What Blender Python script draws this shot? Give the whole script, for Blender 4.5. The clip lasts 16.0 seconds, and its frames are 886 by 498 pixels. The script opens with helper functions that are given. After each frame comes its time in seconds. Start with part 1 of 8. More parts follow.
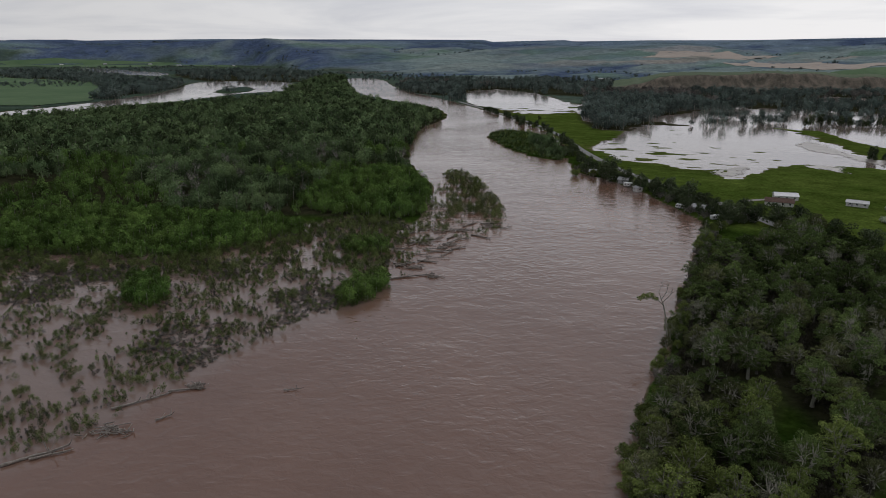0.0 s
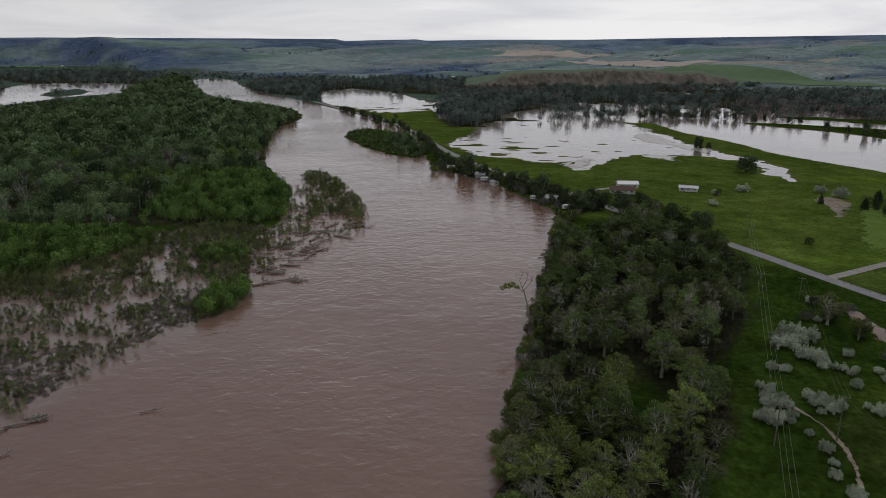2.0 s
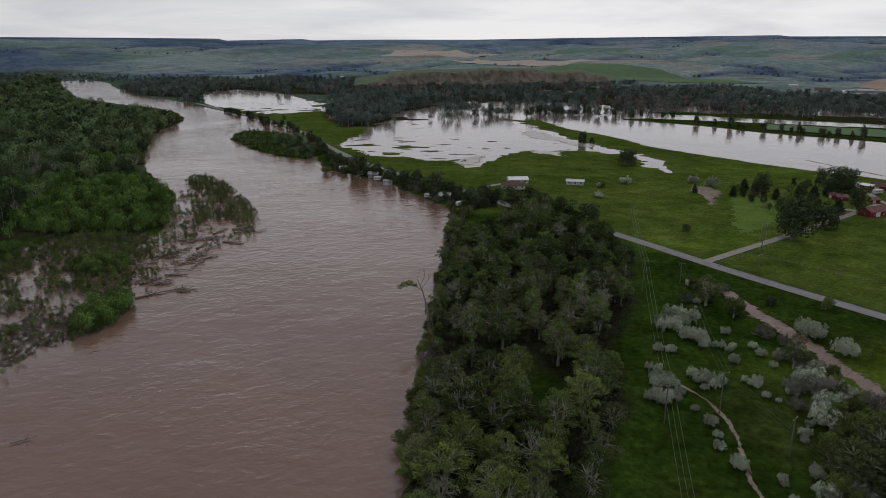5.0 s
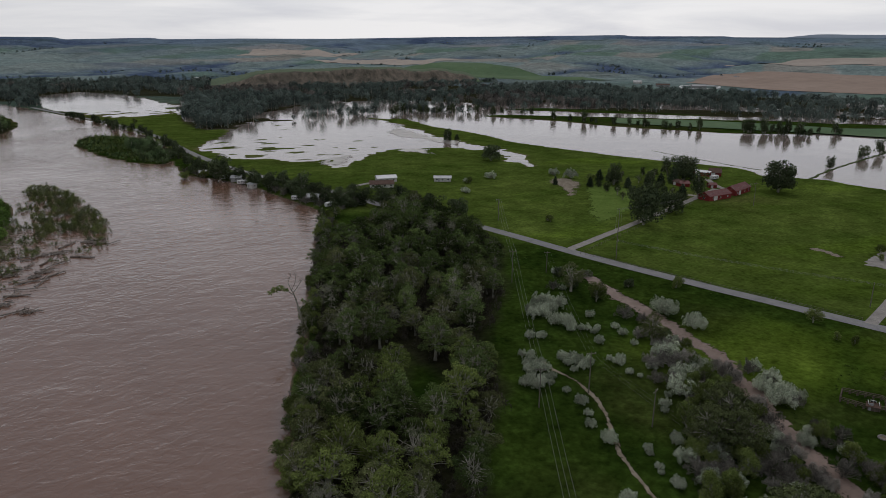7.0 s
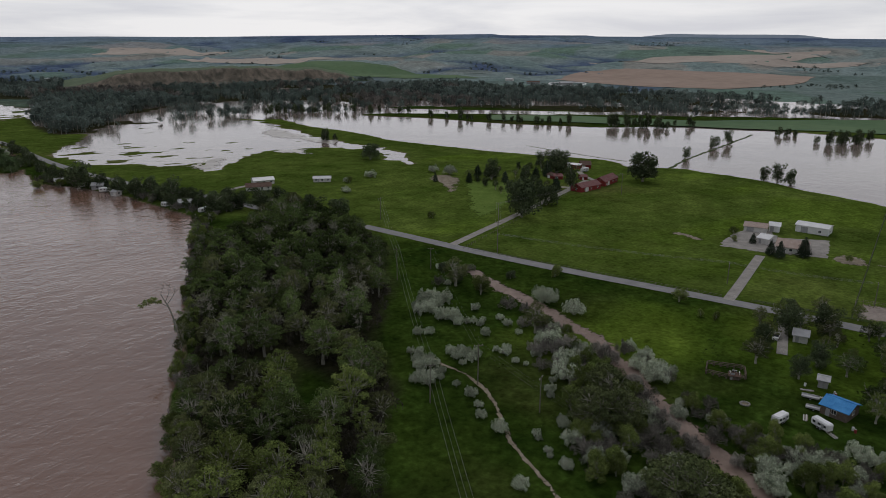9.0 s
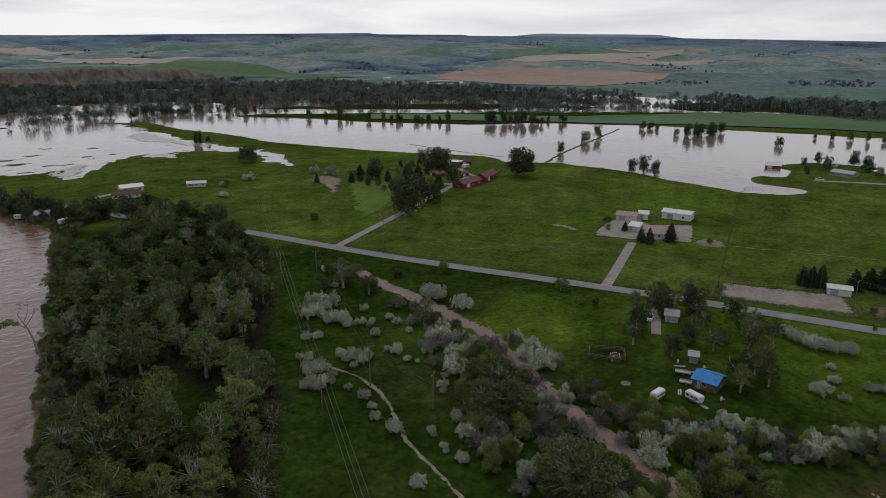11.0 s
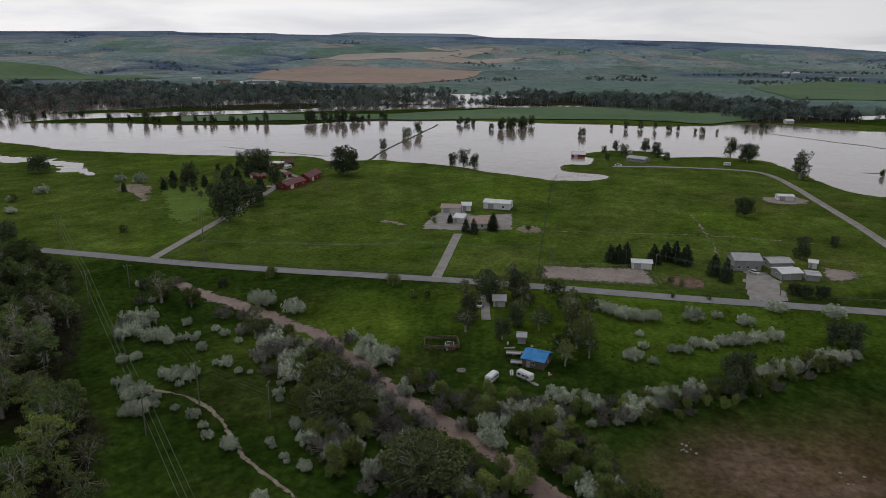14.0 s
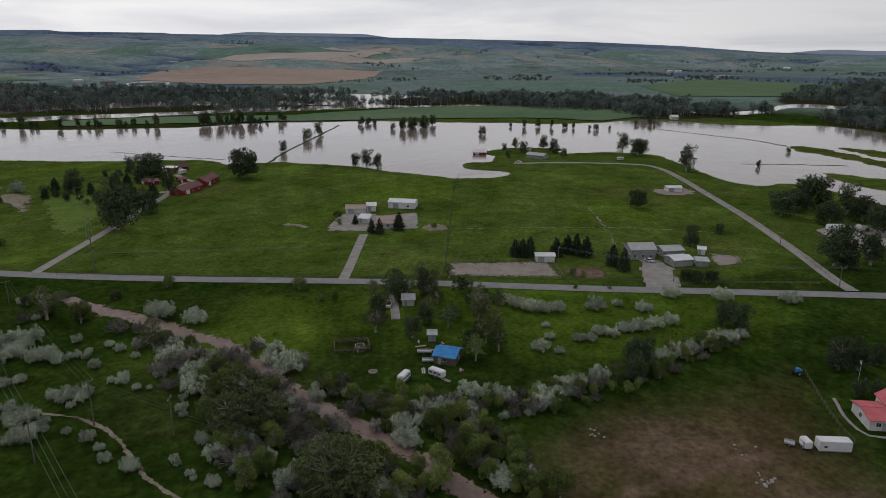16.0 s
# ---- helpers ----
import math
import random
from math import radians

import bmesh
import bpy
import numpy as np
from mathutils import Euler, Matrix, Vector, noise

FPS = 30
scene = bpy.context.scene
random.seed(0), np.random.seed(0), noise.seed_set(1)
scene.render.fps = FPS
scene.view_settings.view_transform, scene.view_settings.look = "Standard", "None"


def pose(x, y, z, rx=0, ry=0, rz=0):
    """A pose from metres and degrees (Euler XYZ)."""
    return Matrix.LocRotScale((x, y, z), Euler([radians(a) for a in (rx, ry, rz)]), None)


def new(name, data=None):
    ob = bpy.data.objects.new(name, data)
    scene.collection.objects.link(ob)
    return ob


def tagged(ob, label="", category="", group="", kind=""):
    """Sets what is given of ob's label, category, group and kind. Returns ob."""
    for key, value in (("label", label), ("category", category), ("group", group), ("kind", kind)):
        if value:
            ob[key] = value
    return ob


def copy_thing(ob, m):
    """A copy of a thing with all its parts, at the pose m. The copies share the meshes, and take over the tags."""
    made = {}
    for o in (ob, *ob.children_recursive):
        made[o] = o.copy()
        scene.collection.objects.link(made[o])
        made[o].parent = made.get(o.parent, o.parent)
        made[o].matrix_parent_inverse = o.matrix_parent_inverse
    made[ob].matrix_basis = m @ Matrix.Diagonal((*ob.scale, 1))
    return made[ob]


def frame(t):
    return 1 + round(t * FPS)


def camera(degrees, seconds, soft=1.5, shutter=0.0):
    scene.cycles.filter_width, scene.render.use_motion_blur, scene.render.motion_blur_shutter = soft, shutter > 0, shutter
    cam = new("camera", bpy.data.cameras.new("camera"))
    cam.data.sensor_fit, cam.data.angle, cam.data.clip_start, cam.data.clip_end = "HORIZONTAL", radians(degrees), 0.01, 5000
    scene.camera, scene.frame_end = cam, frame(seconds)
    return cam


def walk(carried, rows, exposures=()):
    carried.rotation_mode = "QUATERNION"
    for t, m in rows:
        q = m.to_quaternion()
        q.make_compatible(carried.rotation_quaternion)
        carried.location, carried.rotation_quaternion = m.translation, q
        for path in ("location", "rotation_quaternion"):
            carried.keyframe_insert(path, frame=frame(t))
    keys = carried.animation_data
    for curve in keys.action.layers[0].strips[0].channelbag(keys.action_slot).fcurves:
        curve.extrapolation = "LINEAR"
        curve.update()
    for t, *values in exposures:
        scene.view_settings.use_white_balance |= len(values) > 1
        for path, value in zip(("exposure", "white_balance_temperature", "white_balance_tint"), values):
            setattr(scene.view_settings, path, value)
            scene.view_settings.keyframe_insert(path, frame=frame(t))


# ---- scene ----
cam = camera(65.58, 16.0, 0.85)
# seconds, x, y, z, heading to the right, pitch, roll
ROWS = [
    (0.0, 0.00, -0.00, 90.00, 0.00, -16.42, -0.30),
    (0.5, 0.06, 0.19, 89.88, 3.19, -16.42, -0.30),
    (1.0, 0.11, 0.39, 89.76, 6.76, -16.42, -0.31),
    (1.5, 0.16, 0.63, 89.63, 8.56, -16.42, -0.31),
    (2.0, 0.20, 0.90, 89.50, 11.74, -16.42, -0.31),
    (2.5, 0.27, 1.19, 89.37, 14.48, -16.40, -0.31),
    (3.0, 0.37, 1.45, 89.23, 14.53, -16.40, -0.31),
    (5.5, 1.07, 2.53, 88.54, 23.09, -16.35, -0.32),
    (6.0, 1.24, 2.72, 88.41, 25.60, -16.33, -0.32),
    (6.5, 1.42, 2.90, 88.29, 28.59, -16.34, -0.31),
    (7.0, 1.61, 3.07, 88.18, 31.70, -16.37, -0.30),
    (7.5, 1.81, 3.25, 88.07, 34.69, -16.40, -0.30),
    (8.0, 2.00, 3.45, 87.96, 36.92, -16.41, -0.30),
    (8.5, 2.19, 3.66, 87.86, 39.26, -16.42, -0.30),
    (9.0, 2.39, 3.86, 87.75, 41.73, -16.42, -0.31),
    (11.5, 3.48, 4.78, 87.21, 54.05, -16.43, -0.31),
    (12.0, 3.73, 4.91, 87.08, 56.53, -16.43, -0.30),
    (12.5, 4.01, 4.98, 86.94, 59.01, -16.45, -0.30),
    (13.0, 4.29, 5.02, 86.78, 61.44, -16.45, -0.30),
    (13.5, 4.55, 5.05, 86.61, 63.89, -16.44, -0.30),
    (14.0, 4.78, 5.10, 86.45, 66.23, -16.44, -0.30),
    (14.5, 4.98, 5.17, 86.29, 68.56, -16.43, -0.31),
    (15.0, 5.15, 5.28, 86.14, 70.72, -16.41, -0.31),
    (15.5, 5.30, 5.39, 86.01, 72.53, -16.38, -0.31),
    (16.0, 5.44, 5.52, 85.88, 74.35, -16.38, -0.31),
]
walk(cam, [(t, pose(x, y, z, 90 + pitch, 0, -yaw) @ pose(0, 0, 0, 0, 0, -roll)) for t, x, y, z, yaw, pitch, roll in ROWS],
     [(0.0, 0.03, 6350, 10), (6.0, -0.01, 6350, 10), (9.0, 0.02, 6350, 10), (11.5, 0.12, 6350, 10), (14.0, 0.11, 6350, 10), (16.0, 0.08, 6350, 10)])

# ---- light: an overcast evening sky and a weak, wide sun ----
SUN_ELEVATION, SUN_HEADING = 38.0, 39.0
world = bpy.data.worlds.new("overcast_sky")
scene.world = world
world.use_nodes = True
wn, wl = world.node_tree.nodes, world.node_tree.links
wn.clear()


def wnode(kind, **settings):
    n = wn.new(kind)
    for key, value in settings.items():
        n.inputs[key].default_value = value
    return n


sky = wn.new("ShaderNodeTexSky")
sky.sky_type, sky.sun_disc = "NISHITA", False
sky.sun_elevation, sky.sun_rotation = radians(SUN_ELEVATION), radians(SUN_HEADING)
coords, split = wn.new("ShaderNodeTexCoord"), wn.new("ShaderNodeSeparateXYZ")
wl.new(coords.outputs["Generated"], split.inputs[0])
lift = wn.new("ShaderNodeMath")
lift.operation, lift.inputs[1].default_value = "ADD", 0.10
wl.new(split.outputs["Z"], lift.inputs[0])
floor_z = wn.new("ShaderNodeMath")
floor_z.operation, floor_z.inputs[1].default_value = "MAXIMUM", 0.06
wl.new(lift.outputs[0], floor_z.inputs[0])
flat = wn.new("ShaderNodeVectorMath")
flat.operation = "DIVIDE"
wl.new(coords.outputs["Generated"], flat.inputs[0])
spread = wn.new("ShaderNodeCombineXYZ")
for i in range(3):
    wl.new(floor_z.outputs[0], spread.inputs[i])
wl.new(spread.outputs[0], flat.inputs[1])
clouds = wnode("ShaderNodeTexNoise", Scale=0.42, Detail=7.0, Roughness=0.55, Distortion=0.4)
wl.new(flat.outputs[0], clouds.inputs["Vector"])
tone = wn.new("ShaderNodeValToRGB")
tone.color_ramp.elements[0].position, tone.color_ramp.elements[0].color = 0.36, (0.66, 0.66, 0.685, 1)
tone.color_ramp.elements[1].position, tone.color_ramp.elements[1].color = 0.60, (0.86, 0.845, 0.83, 1)
mid = tone.color_ramp.elements.new(0.47)
mid.color = (0.75, 0.745, 0.75, 1)
wl.new(clouds.outputs["Fac"], tone.inputs[0])
clear, overcast, mixed = wnode("ShaderNodeBackground", Strength=0.06), wnode("ShaderNodeBackground", Strength=1.2), wnode("ShaderNodeMixShader", Fac=0.94)
wl.new(sky.outputs[0], clear.inputs[0])
# heavy cloud, darkest half-way up, brighter overhead and towards the horizon
dome = wn.new("ShaderNodeValToRGB")
dome.color_ramp.elements[0].position, dome.color_ramp.elements[0].color = 0.0, (0.85, 0.85, 0.865, 1)
dome.color_ramp.elements[1].position, dome.color_ramp.elements[1].color = 0.85, (0.72, 0.72, 0.76, 1)
for height, grey in ((0.12, (0.80, 0.80, 0.82, 1)), (0.36, (0.50, 0.51, 0.55, 1)), (0.55, (0.54, 0.55, 0.595, 1))):
    dome.color_ramp.elements.new(height).color = grey
wl.new(split.outputs["Z"], dome.inputs[0])
shade_sky = wn.new("ShaderNodeMix")
shade_sky.data_type, shade_sky.blend_type = "RGBA", "MULTIPLY"
shade_sky.inputs["Factor"].default_value = 1.0
wl.new(tone.outputs[0], shade_sky.inputs["A"])
wl.new(dome.outputs[0], shade_sky.inputs["B"])
# the cloud is thinner, and brighter, towards the hidden sun
toward, thin, floor_glow, glow = wn.new("ShaderNodeVectorMath"), wn.new("ShaderNodeMath"), wn.new("ShaderNodeMath"), wn.new("ShaderNodeVectorMath")
toward.operation, toward.inputs[1].default_value = "DOT_PRODUCT", (math.sin(radians(SUN_HEADING)), math.cos(radians(SUN_HEADING)), 0)
thin.operation, thin.inputs[1].default_value, thin.inputs[2].default_value = "MULTIPLY_ADD", 0.44, 0.56
floor_glow.operation, floor_glow.inputs[1].default_value, glow.operation = "MAXIMUM", 0.74, "SCALE"
wl.new(coords.outputs["Generated"], toward.inputs[0])
wl.new(toward.outputs["Value"], thin.inputs[0])
wl.new(thin.outputs[0], floor_glow.inputs[0])
wl.new(shade_sky.outputs["Result"], glow.inputs[0])
wl.new(floor_glow.outputs[0], glow.inputs["Scale"])
wl.new(glow.outputs[0], overcast.inputs[0])
wl.new(clear.outputs[0], mixed.inputs[1])
wl.new(overcast.outputs[0], mixed.inputs[2])
world_out = wn.new("ShaderNodeOutputWorld")
wl.new(mixed.outputs[0], world_out.inputs[0])

sun = new("sun", bpy.data.lights.new("sun", "SUN"))
sun.data.energy, sun.data.angle, sun.data.color = 0.5, radians(14), (1.0, 0.97, 0.93)
sun.rotation_euler = (radians(90 - SUN_ELEVATION), 0, radians(180 - SUN_HEADING))


# ---- materials ----
def material(name, dark, light, size=1.0, rough=0.85, bump=0.0, fine=0.0, metallic=0.0, per_object=0.0, per_island=0.0, specular=0.06, translucent=0.0, stretch=(1, 1, 1), local=False, per_tree=0.0):
    """A surface between two colours, varied by noise of the given size in metres, with a finer grain; per_object and per_island vary the brightness from piece to piece."""
    m = bpy.data.materials.new(name)
    m.use_nodes = True
    n, l = m.node_tree.nodes, m.node_tree.links
    b = n["Principled BSDF"]
    b.inputs["Roughness"].default_value, b.inputs["Metallic"].default_value = rough, metallic
    b.inputs["Specular IOR Level"].default_value = specular
    geo = n.new("ShaderNodeTexCoord") if local else n.new("ShaderNodeNewGeometry")
    where = geo.outputs["Object"] if local else geo.outputs["Position"]
    fit_size = n.new("ShaderNodeVectorMath")
    fit_size.operation, fit_size.inputs[1].default_value = "MULTIPLY", [s / size for s in stretch]
    l.new(where, fit_size.inputs[0])
    big = n.new("ShaderNodeTexNoise")
    big.inputs["Scale"].default_value, big.inputs["Detail"].default_value, big.inputs["Roughness"].default_value = 1.0, 5, 0.6
    l.new(fit_size.outputs[0], big.inputs["Vector"])
    ramp = n.new("ShaderNodeMapRange")
    ramp.inputs["From Min"].default_value, ramp.inputs["From Max"].default_value = 0.3, 0.7
    l.new(big.outputs["Fac"], ramp.inputs["Value"])
    mix = n.new("ShaderNodeMix")
    mix.data_type = "RGBA"
    mix.inputs["A"].default_value, mix.inputs["B"].default_value = (*dark, 1), (*light, 1)
    l.new(ramp.outputs[0], mix.inputs["Factor"])
    colour = mix.outputs["Result"]
    grain = n.new("ShaderNodeTexNoise")
    grain.inputs["Scale"].default_value, grain.inputs["Detail"].default_value = 9.0, 4
    l.new(fit_size.outputs[0], grain.inputs["Vector"])
    values = []
    if fine:
        values.append((grain.outputs["Fac"], fine * 2))
    if per_object:
        info = n.new("ShaderNodeObjectInfo")
        values.append((info.outputs["Random"], per_object))
    if per_island:
        isl = n.new("ShaderNodeNewGeometry")
        values.append((isl.outputs["Random Per Island"], per_island))
    if per_tree:
        own = n.new("ShaderNodeAttribute")
        own.attribute_name = "tree_tone"
        values.append((own.outputs["Fac"], per_tree))
    for socket, amount in values:
        span = n.new("ShaderNodeMapRange")
        span.inputs["To Min"].default_value, span.inputs["To Max"].default_value = 1 - amount, 1 + amount
        l.new(socket, span.inputs["Value"])
        scale = n.new("ShaderNodeVectorMath")
        scale.operation = "SCALE"
        l.new(colour, scale.inputs[0])
        l.new(span.outputs[0], scale.inputs["Scale"])
        colour = scale.outputs[0]
    l.new(colour, b.inputs["Base Color"])
    if bump:
        bp = n.new("ShaderNodeBump")
        bp.inputs["Strength"].default_value, bp.inputs["Distance"].default_value = 0.6, bump
        l.new(grain.outputs["Fac"], bp.inputs["Height"])
        l.new(bp.outputs[0], b.inputs["Normal"])
    if translucent:
        tl, ms = n.new("ShaderNodeBsdfTranslucent"), n.new("ShaderNodeMixShader")
        ms.inputs[0].default_value = translucent
        l.new(colour, tl.inputs[0])
        l.new(b.outputs[0], ms.inputs[1])
        l.new(tl.outputs[0], ms.inputs[2])
        l.new(ms.outputs[0], n["Material Output"].inputs[0])
    return m


def leaves(name, dark, light, size=14.0, per_object=0.0, per_tree=0.0, sparkle=0.45):
    return material(name, dark, light, size, 0.8, per_object=per_object, per_island=sparkle, specular=0.0, translucent=0.14, per_tree=per_tree)


COTTONWOOD = leaves("cottonwood_leaves", (0.052, 0.080, 0.027), (0.120, 0.160, 0.053), 16, 0.6)
OLIVE_LEAF = leaves("olive_brown_leaves", (0.084, 0.100, 0.040), (0.152, 0.166, 0.074), 18, 0.45)
GREY_FAR = leaves("bare_grey_far_wood", (0.110, 0.103, 0.092), (0.195, 0.180, 0.160), 40, per_tree=0.4, sparkle=0.3)
COTTONWOOD_PALE = leaves("pale_cottonwood_leaves", (0.098, 0.134, 0.038), (0.192, 0.232, 0.068), 18, 0.4)
SHRUB_GREY = leaves("grey_brown_twigs", (0.080, 0.074, 0.062), (0.200, 0.186, 0.164), 5, 0.35, sparkle=0.55)
GREY_CROWN = leaves("budding_grey_crown", (0.135, 0.148, 0.090), (0.230, 0.240, 0.160), 12, 0.3)
DUSTY = leaves("dusty_grey_leaves", (0.155, 0.146, 0.124), (0.390, 0.368, 0.328), 3, 0.3, sparkle=0.6)
SILVER = leaves("silver_olive_leaves", (0.235, 0.275, 0.190), (0.57, 0.61, 0.48), 2.5, 0.25, sparkle=0.7)
CREEK_WILLOW = leaves("dark_olive_willow_leaves", (0.060, 0.078, 0.034), (0.125, 0.145, 0.062), 6, 0.2)
DARK_LEAF = leaves("dark_shade_tree_leaves", (0.052, 0.072, 0.038), (0.100, 0.124, 0.062), 8, 0.3)
CONIFER = leaves("conifer_needles", (0.030, 0.044, 0.028), (0.052, 0.070, 0.042), 6, 0.25)
WILLOW = leaves("young_willow_leaves", (0.066, 0.122, 0.030), (0.138, 0.210, 0.054), 24, per_tree=0.65, sparkle=0.4)
WOODLAND = leaves("woodland_leaves", (0.064, 0.102, 0.047), (0.148, 0.198, 0.090), 30, per_tree=0.7, sparkle=0.2)
# leaves of the far belts, with distance haze put in as paler blue-grey
HAZY_WOOD = leaves("hazy_woodland_leaves", (0.080, 0.110, 0.096), (0.162, 0.194, 0.170), 45, per_tree=0.5, sparkle=0.2)
SCRUB = leaves("drowned_scrub_leaves", (0.074, 0.102, 0.034), (0.145, 0.175, 0.062), 12, per_tree=0.5, sparkle=0.25)
TUFT = leaves("rough_meadow_grass", (0.048, 0.080, 0.016), (0.090, 0.130, 0.030), 10, per_tree=0.4)
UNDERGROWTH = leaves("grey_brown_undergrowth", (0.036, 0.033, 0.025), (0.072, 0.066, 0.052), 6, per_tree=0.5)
TWIGS = leaves("grey_flood_twigs", (0.085, 0.080, 0.068), (0.135, 0.125, 0.105), 8, per_tree=0.5)
BARK = material("furrowed_bark", (0.21, 0.200, 0.165), (0.43, 0.41, 0.350), 0.8, 0.9, 0.03, 0.3, per_object=0.15)
DEADWOOD = material("bleached_deadwood", (0.16, 0.14, 0.12), (0.34, 0.30, 0.26), 0.7, 0.85, 0.02, 0.25)
ASPHALT = material("worn_grey_asphalt", (0.20, 0.20, 0.20), (0.27, 0.265, 0.26), 5, 0.9, 0.01, 0.12)
GRAVEL = material("pale_gravel", (0.23, 0.215, 0.195), (0.34, 0.32, 0.29), 4, 0.95, 0.02, 0.2)
ARENA_DIRT = material("raked_arena_dirt", (0.22, 0.185, 0.16), (0.32, 0.275, 0.24), 9, 0.95, 0.02, 0.15)
MUD = material("wet_brown_creek_mud", (0.140, 0.094, 0.074), (0.265, 0.202, 0.166), 12, 0.7, 0.03, 0.2, specular=0.2)
PATH_DIRT = material("trodden_pale_path", (0.15, 0.125, 0.09), (0.29, 0.25, 0.19), 3, 0.95, 0.02, 0.25)
WET_SILT = material("wet_pale_silt", (0.24, 0.21, 0.18), (0.40, 0.37, 0.33), 14, 0.35, 0.02, 0.15, specular=0.5)
BED_SOIL = material("dug_brown_garden_soil", (0.085, 0.055, 0.040), (0.22, 0.155, 0.115), 4, 0.95, 0.04, 0.4)
DITCH_GRASS = material("rank_dark_ditch_grass", (0.030, 0.048, 0.012), (0.060, 0.085, 0.022), 4, 0.95, 0.05, 0.3)
MOWN_GRASS = material("mown_meadow_grass", (0.085, 0.135, 0.028), (0.130, 0.185, 0.045), 12, 0.95, 0.0, 0.2, specular=0.0)
# stubble and ploughed fields far off, lifted paler to carry distance haze
TAN_FIELD = material("tan_stubble_field", (0.34, 0.295, 0.25), (0.42, 0.365, 0.31), 160, 0.95, 0.0, 0.1)
RED_FIELD = material("red_brown_ploughed_field", (0.285, 0.215, 0.170), (0.355, 0.275, 0.220), 220, 0.95, 0.0, 0.1)
# clay with dark brush blotches, both greyed to paint in distance haze
BLUFF_EARTH = material("hazed_eroded_bluff_earth", (0.062, 0.062, 0.048), (0.225, 0.188, 0.148), 15, 0.95, 0.0, 0.45, stretch=(1, 1, 0.35))
TERRACE = material("dull_green_terrace", (0.078, 0.112, 0.064), (0.128, 0.160, 0.094), 60, 0.95, 0.0, 0.2)
# green crop with extra blue in its colour for distance haze
GREEN_FIELD = material("hazed_young_green_crop", (0.078, 0.135, 0.066), (0.118, 0.178, 0.088), 120, 0.95, 0.0, 0.1)
WHITE_PAINT = material("white_painted_metal", (0.62, 0.62, 0.61), (0.76, 0.76, 0.75), 2.5, 0.5, 0.0, 0.05, specular=0.4)
WHITE_WALL = material("off_white_siding", (0.50, 0.49, 0.46), (0.64, 0.63, 0.60), 1.8, 0.7, 0.0, 0.08)
GREY_WALL = material("grey_siding", (0.24, 0.24, 0.23), (0.34, 0.34, 0.33), 1.8, 0.7, 0.0, 0.08)
TAN_ROOF = material("faded_tan_shingle_roof", (0.34, 0.265, 0.225), (0.44, 0.355, 0.305), 1.5, 0.9, 0.01, 0.2)
BROWN_ROOF = material("brown_shingle_roof", (0.10, 0.065, 0.052), (0.155, 0.105, 0.085), 1.5, 0.9, 0.01, 0.2)
GREY_ROOF = material("grey_metal_roof", (0.34, 0.34, 0.34), (0.46, 0.46, 0.46), 2.5, 0.5, 0.0, 0.08, specular=0.5)
RED_WALL = material("barn_red_boards", (0.17, 0.030, 0.028), (0.25, 0.048, 0.042), 1.6, 0.8, 0.0, 0.15)
RED_ROOF = material("barn_red_roof", (0.165, 0.078, 0.076), (0.245, 0.120, 0.116), 2.2, 0.6, 0.0, 0.1)
PINK_ROOF = material("coral_red_metal_roof", (0.46, 0.115, 0.125), (0.58, 0.165, 0.175), 2.2, 0.5, 0.0, 0.08)
BLUE_ROOF = material("blue_tarpaulin_roof", (0.045, 0.20, 0.46), (0.085, 0.30, 0.60), 2.0, 0.5, 0.0, 0.1)
LOG_WALL = material("weathered_log_wall", (0.10, 0.080, 0.062), (0.18, 0.145, 0.115), 0.6, 0.85, 0.02, 0.2)
DARK_PANE = material("dark_window_glass", (0.02, 0.022, 0.025), (0.035, 0.038, 0.042), 1.0, 0.08, specular=0.6)
DOOR_PAINT = material("grey_door_paint", (0.30, 0.30, 0.30), (0.38, 0.38, 0.38), 1.0, 0.6)
POLE_WOOD = material("grey_pole_wood", (0.13, 0.115, 0.10), (0.20, 0.18, 0.155), 0.5, 0.85, 0.01, 0.2)
WIRE_METAL = material("dull_aluminium_wire", (0.20, 0.20, 0.19), (0.28, 0.28, 0.27), 1.0, 0.5, metallic=0.6)
RUBBER = material("black_rubber", (0.02, 0.02, 0.02), (0.035, 0.035, 0.035), 0.3, 0.8)
CAR_DARK = material("dark_car_paint", (0.03, 0.03, 0.035), (0.05, 0.05, 0.055), 1.0, 0.3, specular=0.5)


